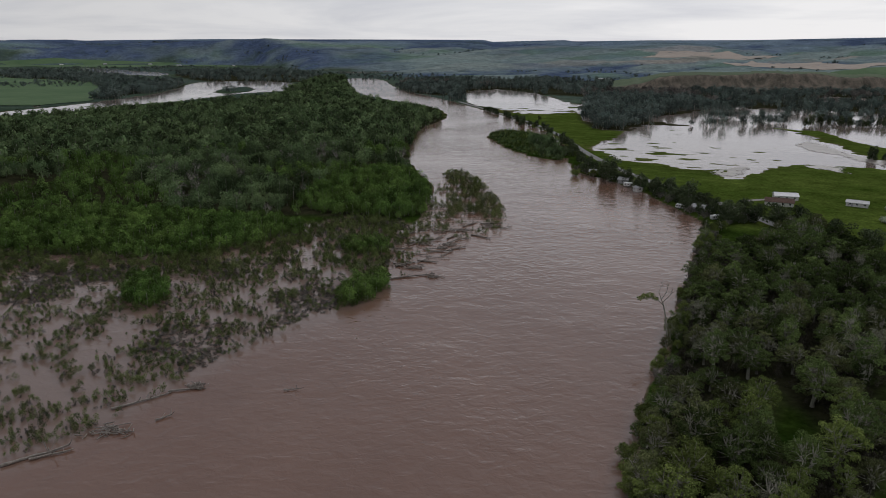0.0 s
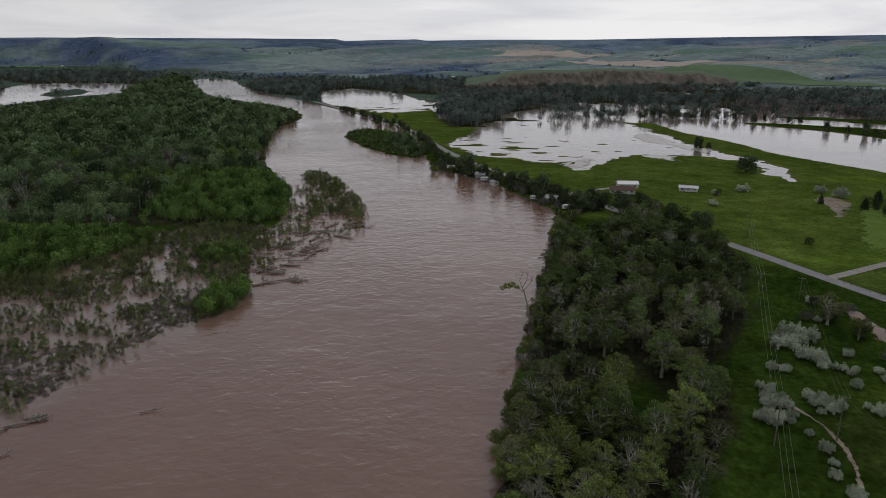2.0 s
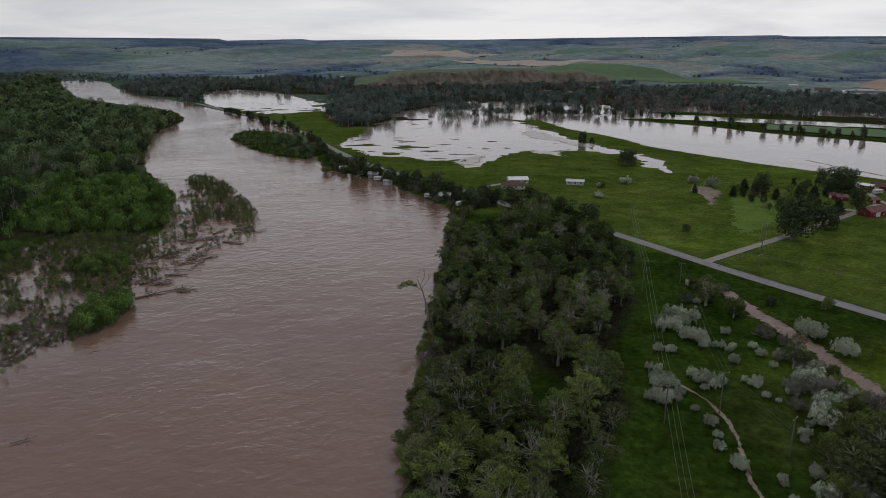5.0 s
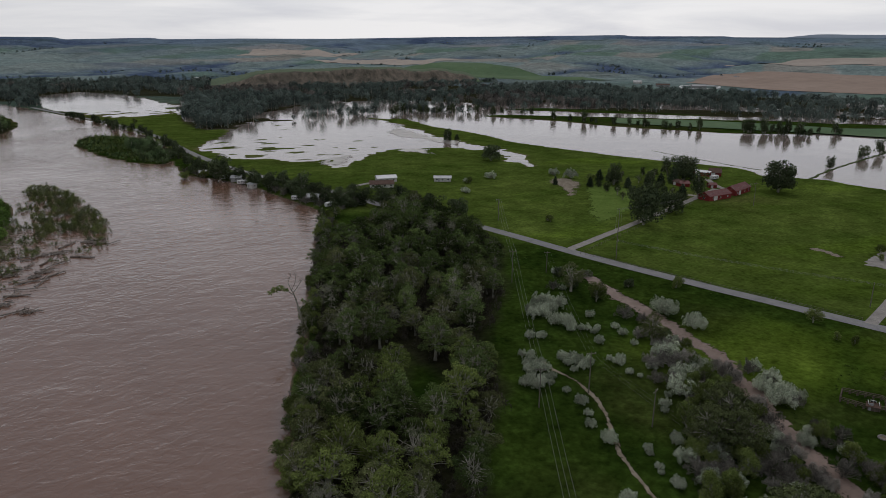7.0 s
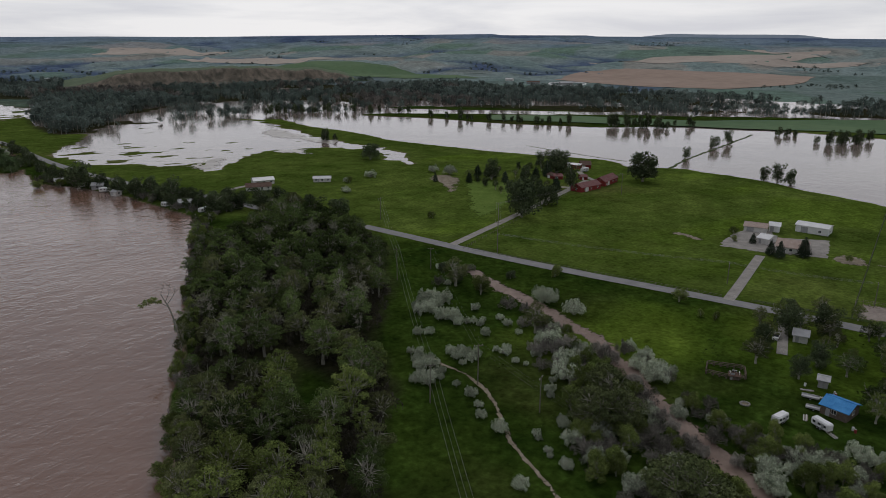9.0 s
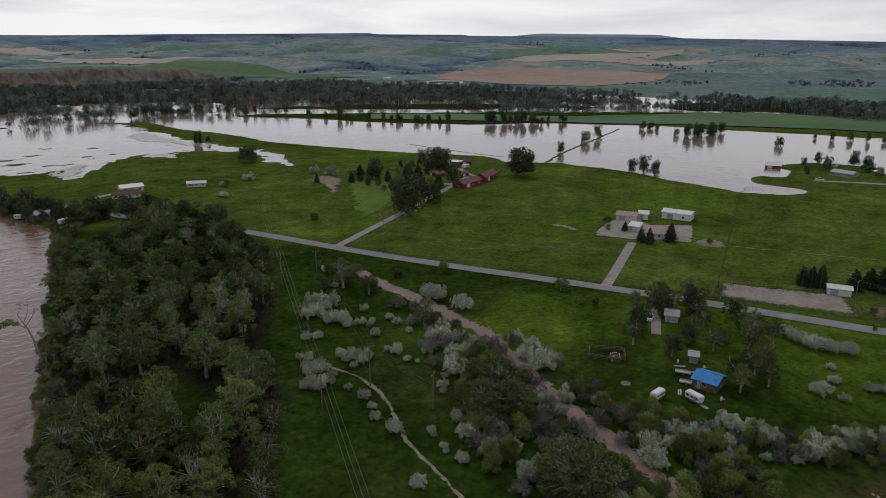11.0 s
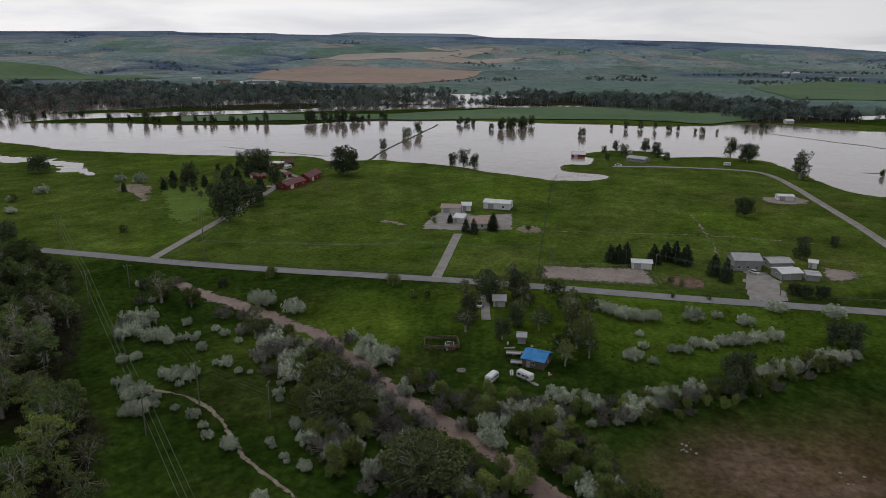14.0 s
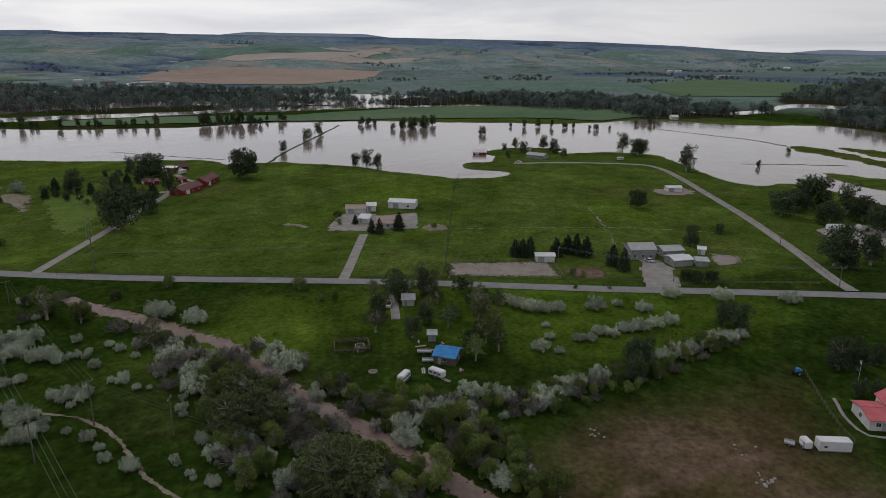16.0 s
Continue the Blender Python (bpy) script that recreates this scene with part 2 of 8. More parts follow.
def water_material():
    """Silty flood water: opaque brown, paled by painted sky sheen where calm, glossy, with wind ripples at two sizes.
    """
    m = material("silty_flood_water", (0.146, 0.076, 0.050), (0.194, 0.108, 0.074), 60, 0.07, fine=0.04, specular=0.85, stretch=(1, 0.5, 1))
    n, l = m.node_tree.nodes, m.node_tree.links
    geo = n.new("ShaderNodeNewGeometry")
    base = n["Principled BSDF"].inputs["Base Color"]
    n["Principled BSDF"].inputs["IOR"].default_value = 1.45
    still, pale = n.new("ShaderNodeAttribute"), n.new("ShaderNodeMix")
    still.attribute_name, pale.data_type = "current", "RGBA"
    # calm water's base paled to stand in for part of the sky's reflection
    pale.inputs["A"].default_value = (0.215, 0.172, 0.148, 1)
    l.new(still.outputs["Fac"], pale.inputs["Factor"])
    l.new(base.links[0].from_socket, pale.inputs["B"])
    l.new(pale.outputs["Result"], base)
    height = None
    for size, amount, stretch, turn in ((12.0, 0.8, (0.7, 1.0, 1), 24), (5.0, 0.95, (0.72, 1.0, 1), 12), (2.2, 0.5, (0.8, 1.0, 1), -12)):
        mp = n.new("ShaderNodeMapping")
        mp.inputs["Scale"].default_value = [s / size for s in stretch]
        mp.inputs["Rotation"].default_value = (0, 0, radians(turn))
        l.new(geo.outputs["Position"], mp.inputs["Vector"])
        t = n.new("ShaderNodeTexNoise")
        t.inputs["Scale"].default_value, t.inputs["Detail"].default_value, t.inputs["Distortion"].default_value = 1.0, 3, 0.6
        l.new(mp.outputs[0], t.inputs["Vector"])
        k = n.new("ShaderNodeMath")
        k.operation = "MULTIPLY_ADD"
        k.inputs[1].default_value = amount
        l.new(t.outputs["Fac"], k.inputs[0])
        if height is not None:
            l.new(height, k.inputs[2])
        height = k.outputs[0]
    calm = n.new("ShaderNodeTexNoise")
    calm.inputs["Scale"].default_value, calm.inputs["Detail"].default_value = 0.010, 4
    l.new(geo.outputs["Position"], calm.inputs["Vector"])
    gust = n.new("ShaderNodeMapRange")
    gust.inputs["From Min"].default_value, gust.inputs["From Max"].default_value = 0.35, 0.65
    gust.inputs["To Min"].default_value = 0.35
    l.new(calm.outputs["Fac"], gust.inputs["Value"])
    ripple = n.new("ShaderNodeMath")
    ripple.operation = "MULTIPLY"
    l.new(height, ripple.inputs[0])
    l.new(gust.outputs[0], ripple.inputs[1])
    flow, share, run = n.new("ShaderNodeAttribute"), n.new("ShaderNodeMapRange"), n.new("ShaderNodeMath")
    flow.attribute_name, run.operation = "current", "MULTIPLY"
    share.inputs["To Min"].default_value = 0.25
    l.new(flow.outputs["Fac"], share.inputs["Value"])
    l.new(ripple.outputs[0], run.inputs[0])
    l.new(share.outputs[0], run.inputs[1])
    height = run.outputs[0]
    bp = n.new("ShaderNodeBump")
    bp.inputs["Strength"].default_value, bp.inputs["Distance"].default_value = 0.7, 0.75
    l.new(height, bp.inputs["Height"])
    l.new(bp.outputs[0], n["Principled BSDF"].inputs["Normal"])
    return m


def ground_material():
    """Meadow grass, with woodland floor, wet silt, bare earth and dry hill pasture blued by painted haze where the
    sheet's attributes say so.
    """
    m = material("valley_grass", (0.012, 0.027, 0.0042), (0.036, 0.060, 0.010), 26, 0.95, 0.05, 0.35, specular=0.0)
    n, l = m.node_tree.nodes, m.node_tree.links
    b = n["Principled BSDF"]
    colour = b.inputs["Base Color"].links[0].from_socket
    geo = n.new("ShaderNodeNewGeometry")
    # distance haze is put into hill, crop, rim and brush as blue-grey base colour
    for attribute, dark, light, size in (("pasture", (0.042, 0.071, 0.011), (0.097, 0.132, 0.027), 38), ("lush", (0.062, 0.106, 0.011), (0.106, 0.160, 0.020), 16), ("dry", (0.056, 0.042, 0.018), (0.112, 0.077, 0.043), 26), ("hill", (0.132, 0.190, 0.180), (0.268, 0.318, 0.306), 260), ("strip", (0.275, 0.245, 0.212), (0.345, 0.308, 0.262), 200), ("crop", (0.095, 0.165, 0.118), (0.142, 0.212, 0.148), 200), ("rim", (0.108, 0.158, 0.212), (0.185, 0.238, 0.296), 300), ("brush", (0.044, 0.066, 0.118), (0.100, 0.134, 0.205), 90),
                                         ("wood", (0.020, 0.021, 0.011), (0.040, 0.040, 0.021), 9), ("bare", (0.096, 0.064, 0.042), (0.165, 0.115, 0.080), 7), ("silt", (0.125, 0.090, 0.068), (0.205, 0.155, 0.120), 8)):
        a = n.new("ShaderNodeAttribute")
        a.attribute_name = attribute
        k = n.new("ShaderNodeVectorMath")
        k.operation = "SCALE"
        k.inputs["Scale"].default_value = 1 / size
        l.new(geo.outputs["Position"], k.inputs[0])
        t = n.new("ShaderNodeTexNoise")
        t.inputs["Scale"].default_value, t.inputs["Detail"].default_value, t.inputs["Roughness"].default_value = 1.0, 7, 0.65
        l.new(k.outputs[0], t.inputs["Vector"])
        r = n.new("ShaderNodeMapRange")
        r.inputs["From Min"].default_value, r.inputs["From Max"].default_value = 0.3, 0.7
        l.new(t.outputs["Fac"], r.inputs["Value"])
        pick = n.new("ShaderNodeMix")
        pick.data_type = "RGBA"
        pick.inputs["A"].default_value, pick.inputs["B"].default_value = (*dark, 1), (*light, 1)
        l.new(r.outputs[0], pick.inputs["Factor"])
        over = n.new("ShaderNodeMix")
        over.data_type = "RGBA"
        l.new(a.outputs["Fac"], over.inputs["Factor"])
        l.new(colour, over.inputs["A"])
        l.new(pick.outputs["Result"], over.inputs["B"])
        colour = over.outputs["Result"]
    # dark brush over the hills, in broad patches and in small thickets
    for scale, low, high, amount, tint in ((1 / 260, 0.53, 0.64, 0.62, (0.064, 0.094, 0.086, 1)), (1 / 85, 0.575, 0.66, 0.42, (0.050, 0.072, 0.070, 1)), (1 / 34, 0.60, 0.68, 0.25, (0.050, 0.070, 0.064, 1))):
        a, t, r, f, over = n.new("ShaderNodeAttribute"), n.new("ShaderNodeTexNoise"), n.new("ShaderNodeMapRange"), n.new("ShaderNodeMath"), n.new("ShaderNodeMix")
        a.attribute_name, f.operation, over.data_type = "hill", "MULTIPLY", "RGBA"
        t.inputs["Scale"].default_value, t.inputs["Detail"].default_value, t.inputs["Roughness"].default_value = scale, 9, 0.68
        r.inputs["From Min"].default_value, r.inputs["From Max"].default_value, r.inputs["To Max"].default_value = low, high, amount
        l.new(geo.outputs["Position"], t.inputs["Vector"])
        l.new(t.outputs["Fac"], r.inputs["Value"])
        l.new(a.outputs["Fac"], f.inputs[0])
        l.new(r.outputs[0], f.inputs[1])
        l.new(f.outputs[0], over.inputs["Factor"])
        l.new(colour, over.inputs["A"])
        over.inputs["B"].default_value = tint
        colour = over.outputs["Result"]
    for size, detail, amount in ((46.0, 4, 0.20), (11.0, 5, 0.34), (1.6, 3, 0.36)):
        t = n.new("ShaderNodeTexNoise")
        t.inputs["Scale"].default_value, t.inputs["Detail"].default_value, t.inputs["Roughness"].default_value = 1 / size, detail, 0.7
        l.new(geo.outputs["Position"], t.inputs["Vector"])
        r = n.new("ShaderNodeMapRange")
        r.inputs["From Min"].default_value, r.inputs["From Max"].default_value = 0.3, 0.7
        r.inputs["To Min"].default_value, r.inputs["To Max"].default_value = 1 - amount, 1 + amount
        l.new(t.outputs["Fac"], r.inputs["Value"])
        k = n.new("ShaderNodeVectorMath")
        k.operation = "SCALE"
        l.new(colour, k.inputs[0])
        l.new(r.outputs[0], k.inputs["Scale"])
        colour = k.outputs[0]
    l.new(colour, b.inputs["Base Color"])
    return m


def ragged_edge(mat, size):
    """Lets a ground cover give way to the grass in tatters towards its border."""
    n, l = mat.node_tree.nodes, mat.node_tree.links
    geo, edge, noise, over, step = n.new("ShaderNodeNewGeometry"), n.new("ShaderNodeAttribute"), n.new("ShaderNodeTexNoise"), n.new("ShaderNodeMath"), n.new("ShaderNodeMapRange")
    edge.attribute_name = "edge"
    noise.inputs["Scale"].default_value, noise.inputs["Detail"].default_value, noise.inputs["Roughness"].default_value = 1 / size, 5, 0.7
    l.new(geo.outputs["Position"], noise.inputs["Vector"])
    over.operation = "SUBTRACT"
    wide = n.new("ShaderNodeMapRange")
    wide.inputs["From Min"].default_value, wide.inputs["From Max"].default_value = 0.3, 0.68
    l.new(noise.outputs["Fac"], wide.inputs["Value"])
    l.new(wide.outputs[0], over.inputs[0])
    l.new(edge.outputs["Fac"], over.inputs[1])
    step.inputs["From Min"].default_value, step.inputs["From Max"].default_value = -0.12, 0.06
    l.new(over.outputs[0], step.inputs["Value"])
    l.new(step.outputs[0], n["Principled BSDF"].inputs["Alpha"])


for mat, size in ((PATH_DIRT, 1.1), (MUD, 1.6), (WET_SILT, 5.0), (BED_SOIL, 1.5), (DITCH_GRASS, 1.5), (MOWN_GRASS, 4.0), (ARENA_DIRT, 1.0)):
    ragged_edge(mat, size)
# mesa rock with the blue of distance haze put into its colour
MESA = material("haze_blue_mesa_rock", (0.30, 0.36, 0.43), (0.36, 0.42, 0.48), 400, 0.95)
WATER, GROUND = water_material(), ground_material()

# ---- plan: outlines in metres, x east, y north, water level at z = 0 ----
EAST_BANK = [(20, -900), (5, -300), (15, 0), (28, 90), (38, 123), (45, 142), (51, 156), (62, 180), (73, 204), (87, 235), (108, 282), (128, 328), (141, 357), (136, 383), (131, 428), (120, 472), (97, 509), (102, 565), (118, 663), (115, 755), (103, 869), (75, 963), (45, 1072), (-7, 1260), (-62, 1394), (-125, 1648)]
WEST_BANK = [(-165, 1956), (-241, 2082), (-280, 2007), (-182, 1416), (-93, 1223), (-13, 1086), (6, 974), (2, 882), (-26, 805), (-29, 677), (-30, 583), (-20, 509), (-6, 465), (-4, 403), (-6, 359), (-27, 302), (-21, 255), (-27, 235), (-36, 225), (-52, 207), (-63, 193), (-71, 175), (-77, 165), (-82, 153), (-90, 141), (-99, 133), (-115, 110), (-160, 20), (-190, -300), (-170, -900)]
RIVER = EAST_BANK + WEST_BANK
ISLAND_A = [(42, 719), (61, 785), (95, 775), (109, 698), (109, 613), (100, 559), (83, 570), (61, 618), (48, 688)]
BAR = [(0, 510), (17, 510), (29, 456), (35, 396), (37, 352), (24, 332), (4, 307), (-3, 281), (-10, 266), (-22, 264), (-25, 298), (-24, 332), (-12, 355), (-7, 403), (-4, 455)]
FLOODED_SCRUB = [(-235, 306), (-165, 298), (-114, 292), (-101, 318), (-56, 366), (-22, 362), (-12, 335), (-24, 307), (-21, 255), (-27, 235), (-36, 225), (-52, 207), (-63, 193), (-71, 175), (-77, 165), (-82, 153), (-90, 141), (-112, 126)]
CHANNEL_W = [(-669, 835), (-611, 961), (-590, 1005), (-559, 1165), (-544, 1398), (-631, 1793), (-562, 1827), (-418, 1836), (-345, 1679), (-325, 1445), (-396, 1388), (-428, 1195), (-496, 1088), (-526, 947), (-577, 907), (-623, 777)]
CHANNEL_W2 = [(-1488, 2946), (-1113, 2518), (-927, 2375), (-827, 2115), (-1004, 2227), (-1313, 2557)]
SLOUGH_W = [(-611, 1042), (-669, 1148), (-736, 1307), (-704, 1250), (-649, 1126), (-601, 1043)]
FLOOD_A = [(46, 1470), (95, 1528), (125, 1558), (187, 1418), (218, 1126), (205, 1021), (155, 965), (127, 976), (99, 987), (76, 1070), (41, 1158), (37, 1257)]
FLOOD_B = [(133, 629), (164, 704), (196, 757), (234, 848), (293, 824), (387, 829), (399, 773), (374, 658), (361, 569), (376, 507), (346, 417), (333, 419), (355, 495), (338, 542), (287, 546), (249, 536), (202, 476), (200, 498), (226, 531), (196, 522), (182, 543), (155, 562), (143, 601)]
FLOOD_C = [(444, 861), (410, 695), (421, 608), (409, 524), (429, 445), (443, 394), (464, 349), (472, 321), (451, 300), (480, 272), (479, 244), (478, 211), (464, 168), (457, 127), (451, 124), (466, 89), (493, 92), (486, 126), (517, 136), (528, 110), (571, 122), (574, 80), (611, 36), (613, -15), (527, -41), (477, -68), (510, -97), (469, -121), (429, -145), (770, -254), (856, -249), (910, -193), (878, -133), (885, -72), (920, -8), (821, 87), (820, 153), (786, 283), (802, 363), (759, 419), (666, 464), (634, 520), (594, 591), (581, 679), (538, 742), (510, 835), (469, 872), (479, 1092)]
RIVER_E = [(548, 897), (649, 925), (797, 902), (928, 739), (1010, 631), (1048, 507), (1033, 401), (965, 374), (991, 479), (952, 594), (873, 695), (734, 831), (589, 840), (501, 821), (998, 387)]
RIVER_F = [(999, 359), (1062, 269), (1073, 200), (1092, 73), (1070, -48), (1054, -145), (1290, -237), (1174, -339), (1050, -343), (1016, -332), (1121, -324), (1212, -223), (1012, -146), (1032, -47), (1061, 71), (1042, 194), (1031, 261), (971, 349)]
SPITS = [
    [(705, -125), (699, -154), (625, -187), (588, -203), (561, -194), (588, -176), (646, -156), (668, -125)],
    [(559, -121), (540, -162), (516, -185), (479, -173), (496, -149), (519, -126)],
    [(712, -171), (685, -204), (669, -229), (634, -218), (641, -191), (682, -173)],
    [(-452, 1370), (-478, 1480), (-462, 1610), (-420, 1570), (-385, 1430), (-410, 1360)],
    [(581, 134), (609, 114), (621, 73), (596, 63), (565, 78), (554, 114)],
]
LEVEE = [(474, 276), (545, 295), (607, 306), (732, 332)]
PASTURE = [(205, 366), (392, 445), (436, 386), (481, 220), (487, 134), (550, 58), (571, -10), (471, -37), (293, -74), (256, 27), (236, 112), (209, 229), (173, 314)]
WOOD_E1 = [(1256, -197), (1771, -347), (2179, -632), (1870, -626), (1241, -418), (1228, -306), (1232, -243)]
WOOD_E2 = [(1015, -214), (1126, -330), (1091, -368), (852, -289), (856, -248), (920, -207)]
WOOD_E3 = [(1100, 83), (1178, 34), (1107, -113), (983, -114), (919, -41), (921, 27)]
POND_F = [(1615, -107), (1595, -173), (1476, -211), (1535, -282), (1479, -272), (1416, -183), (1510, -153), (1530, -101)]
ROAD = [(282, -120), (274, -86), (266.6, -53), (257.8, -13.4), (248.5, 27), (241.6, 68), (233, 107), (216, 173), (205, 225), (199, 266), (192, 302), (176, 336), (171, 389), (152, 443), (137, 503), (130, 555), (125, 631), (124, 725), (113, 826), (92, 924), (53, 1079), (26, 1187)]
LANE = [(207, 227), (275, 248), (351, 273), (385, 285)]
ROAD_E = [(276, -75.5), (291, -71.4), (320, -67), (352, -61), (388, -53.2), (434, -41), (489, -27.3), (547, -10), (549, 15), (540, 57), (524, 97)]
DRIVE = [(234, 109), (253, 114), (300, 127)]
LOT = [(299, 146), (329, 153), (354, 150), (333, 135), (347, 117), (317, 106), (305, 127)]
ARENA = [(267, 78), (281, 36), (260, 28), (249, 73)]
LOT_B = [(293.5, 0.5), (294.5, -6.5), (284.5, -12.5), (263, -14.5), (258.5, -3.5), (277.9, 0.0)]
CREEK = [(187, 194), (182, 173), (178, 154), (174, 137), (169.5, 121), (160.5, 105), (153.5, 92), (144, 78), (139.3, 67), (136, 58.5), (131, 50), (126, 40), (119, 29), (112, 21)]
PATH = [(123.7, 145), (122, 134.5), (122.2, 127.5), (121, 120.5), (115.5, 110.5), (110, 102), (105.5, 94), (102, 86), (100, 80), (97.5, 74), (92, 64)]
SPUR_W = [(181, 409), (201, 416), (218, 415)]
DRIVE_C = [(238, 91), (216, 82), (201, 76)]
TRACK = [(123, 8), (127.4, 2.8), (132.2, -2.6), (137.7, -8.3), (143.9, -15.4), (147.9, -21.5), (152.0, -28)]
SHORE_BELT = [(965, -65), (996, -161), (1078, -177), (1091, -127), (1063, -71)]
CAMPER_LOT = [(375, -83), (393, -120), (337, -104), (337, -89), (350, -84)]
LUSH = [(150, 140), (166, 138), (190, 136), (212, 112), (196, 100), (172, 90), (153, 102), (149, 123)]
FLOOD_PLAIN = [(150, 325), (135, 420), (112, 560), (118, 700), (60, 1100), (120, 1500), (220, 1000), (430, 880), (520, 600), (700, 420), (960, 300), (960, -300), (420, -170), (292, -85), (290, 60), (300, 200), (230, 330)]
ROAD_MEADOW = [(204, 112), (232, 106), (262, -10), (255, -60), (215, -22), (185, 20), (188, 60)]
PALE_FIELD = [(426.8, 179.9), (455.8, 125.3), (385.1, 107.1), (373.1, 158.0)]
BEDS = [(275.4, 29.5), (278.3, 14.4), (262.4, 12.3), (257.6, 26.6)]
DIRT_YARD = [(312, -26), (314, -40), (302.8, -43.4), (291.8, -33.6), (294.6, -26.5)]
SHED_YARD = [(448.3, -4.8), (465.0, -15.4), (458.0, -32.5), (438.0, -32.4), (433.2, -8.0)]
FARM_STRIP = [(317.6, 106.2), (331.9, 104.1), (327.9, 92.6), (315.4, 88.9), (312.7, 98.4)]
BARE = [(136, 32), (154, 22), (165, 4), (180, -17), (195, -33), (206, -45), (169, -48), (156, -52), (125, -43), (106, 22)]
BARE_TAN = [(126, 15), (149, 6), (155, -7), (152, -24), (147, -42), (128, -43), (112, 12)]
MOWN = [(305, 326), (328, 342), (341, 315), (323, 286), (266, 255), (242, 252)]
WASH = [(311, 366), (331, 365), (320, 344), (292, 318), (286, 317), (300, 344)]
WASH_B = [(302.2, 175.5), (308.6, 167.9), (306.5, 154.6), (299.4, 154.5), (300.5, 164.2)]
FIELD_G2 = [(657, 655), (740, 574), (808, 432), (917, 358), (1030, 272), (1052, 160), (1041, 74), (1015, 8), (954, -15), (865, 49), (871, 131), (828, 251), (788, 322), (747, 407), (671, 521), (611, 610)]
FIELD_W = [(-880, 1052), (-1609, 1945), (-1237, 1973), (-875, 1750), (-664, 1710), (-636, 1637), (-687, 1391), (-576, 1152), (-616, 1052)]
WOOD_R = [(33, 100), (39, 123), (48, 145), (67, 176), (90, 236), (122, 299), (147, 311), (186, 358), (194, 340), (191, 262), (154, 207), (129, 174), (111, 165), (106, 144), (94, 124), (80, 113), (68, 92)]
CLEARING = [(78, 172), (93, 171), (86, 157), (75, 145), (70, 151), (86, 130), (96, 157)]
WOOD_L = [(-610, 770), (-527, 830), (-438, 972), (-380, 1070), (-290, 1269), (-227, 1620), (-156, 1217), (-85, 1117), (0, 942), (-3, 850), (-28, 763), (-30, 640), (-30, 544), (-20, 480), (-8, 440), (-9, 376), (-27, 368), (-55, 366), (-83, 368), (-113, 348), (-168, 374), (-197, 340), (-278, 333)]
WILLOW_L = [(-280, 336), (-227, 342), (-210, 382), (-86, 356), (-64, 338), (-88, 312), (-108, 286), (-141, 288), (-167, 292), (-226, 300)]
WEST_GLADE = [(-296, 419), (-267, 423), (-253, 439), (-255, 462), (-286, 474), (-328, 467)]
GROVE_POOL = [(278, 936), (395, 1046), (549, 1102), (634, 999), (641, 923), (486, 693), (449, 726), (423, 790), (351, 834), (272, 843)]
WILLOW_R = [(-88, 382), (-83, 445), (-61, 511), (-29, 513), (-12, 470), (-7, 366), (-26, 360), (-57, 368)]
WOOD_N = [(271, 1312), (420, 1329), (488, 1044), (632, 839), (615, 741), (428, 813), (318, 812), (211, 775), (160, 789), (214, 1120)]
WOOD_N2 = [(-132, 1764), (-5, 2019), (354, 1971), (625, 1805), (798, 1822), (900, 1401), (952, 1259), (1039, 1024), (1320, 922), (954, 662), (789, 775), (633, 889), (556, 863), (471, 1075), (421, 1250), (274, 1303), (96, 1460), (42, 1388), (-32, 1304)]
BLUFF = [(354, 1487), (440, 1485), (566, 1481), (693, 1477), (822, 1473), (940, 1470), (1046, 1467)]
WOOD_N3 = [(854, 1327), (1175, 1346), (1134, 951), (1239, 741), (1225, 494), (1275, 222), (1339, 54), (1210, 48), (1114, 193), (955, 385), (836, 499), (795, 668), (651, 872)]
WOOD_F = [(1198, 273), (1293, 137), (1193, -10), (1166, -119), (1059, -123), (949, -8), (1004, 107), (1048, 239)]
WOOD_G = [(-975, 2526), (-582, 2565), (-308, 2089), (-369, 1743), (-659, 1813)]
SHORE_N = [(-70, 1290), (-20, 1200), (30, 1165), (40, 1260), (46, 1470), (0, 1560), (-132, 1764), (-110, 1500)]
SHORE_W = [(-560, 1150), (-545, 1398), (-640, 1790), (-710, 1770), (-610, 1390), (-610, 1150)]
NECK_WOOD = [(-318, 1296), (-335, 1678), (-345, 2050), (-300, 2130), (-222, 1737), (-165, 1400), (-205, 1132)]
ISLE_W = [(-445, 1386), (-470, 1480), (-455, 1595), (-420, 1550), (-392, 1430)]
WRACK_A = [(-97, 204), (-95, 221), (-79, 216), (-66, 199), (-66.5, 188), (-72, 181), (-84, 187), (-91, 191)]
WRACK_B = [(-60, 255), (-44, 262), (-34, 239), (-37, 227), (-49, 220), (-56, 208), (-63, 212)]
SILT_A = [(211, 534), (245, 543), (229, 514), (201, 475), (204, 502)]
SILT_B = [(294, 546), (313, 544), (310, 501), (296, 499), (288, 523)]
SILT_C = [(373, 718), (368, 625), (369, 570), (351, 542), (344, 601), (326, 646)]
WOOD_H = [(-1544, 2470), (-1134, 2240), (-668, 1723), (-569, 1599), (-595, 1386), (-573, 1157), (-671, 1382), (-911, 1795), (-1195, 1906)]
FIELD_T1 = [(812, 2912), (956, 3152), (1289, 3253), (1374, 2927), (1256, 2909)]
FIELD_T2 = [(966, 2498), (1171, 2712), (1210, 2579), (1367, 2590), (1324, 2036), (1188, 2014), (1052, 2338)]
FIELD_G1 = [(914, 2120), (1251, 1844), (1299, 1265), (1142, 1402)]
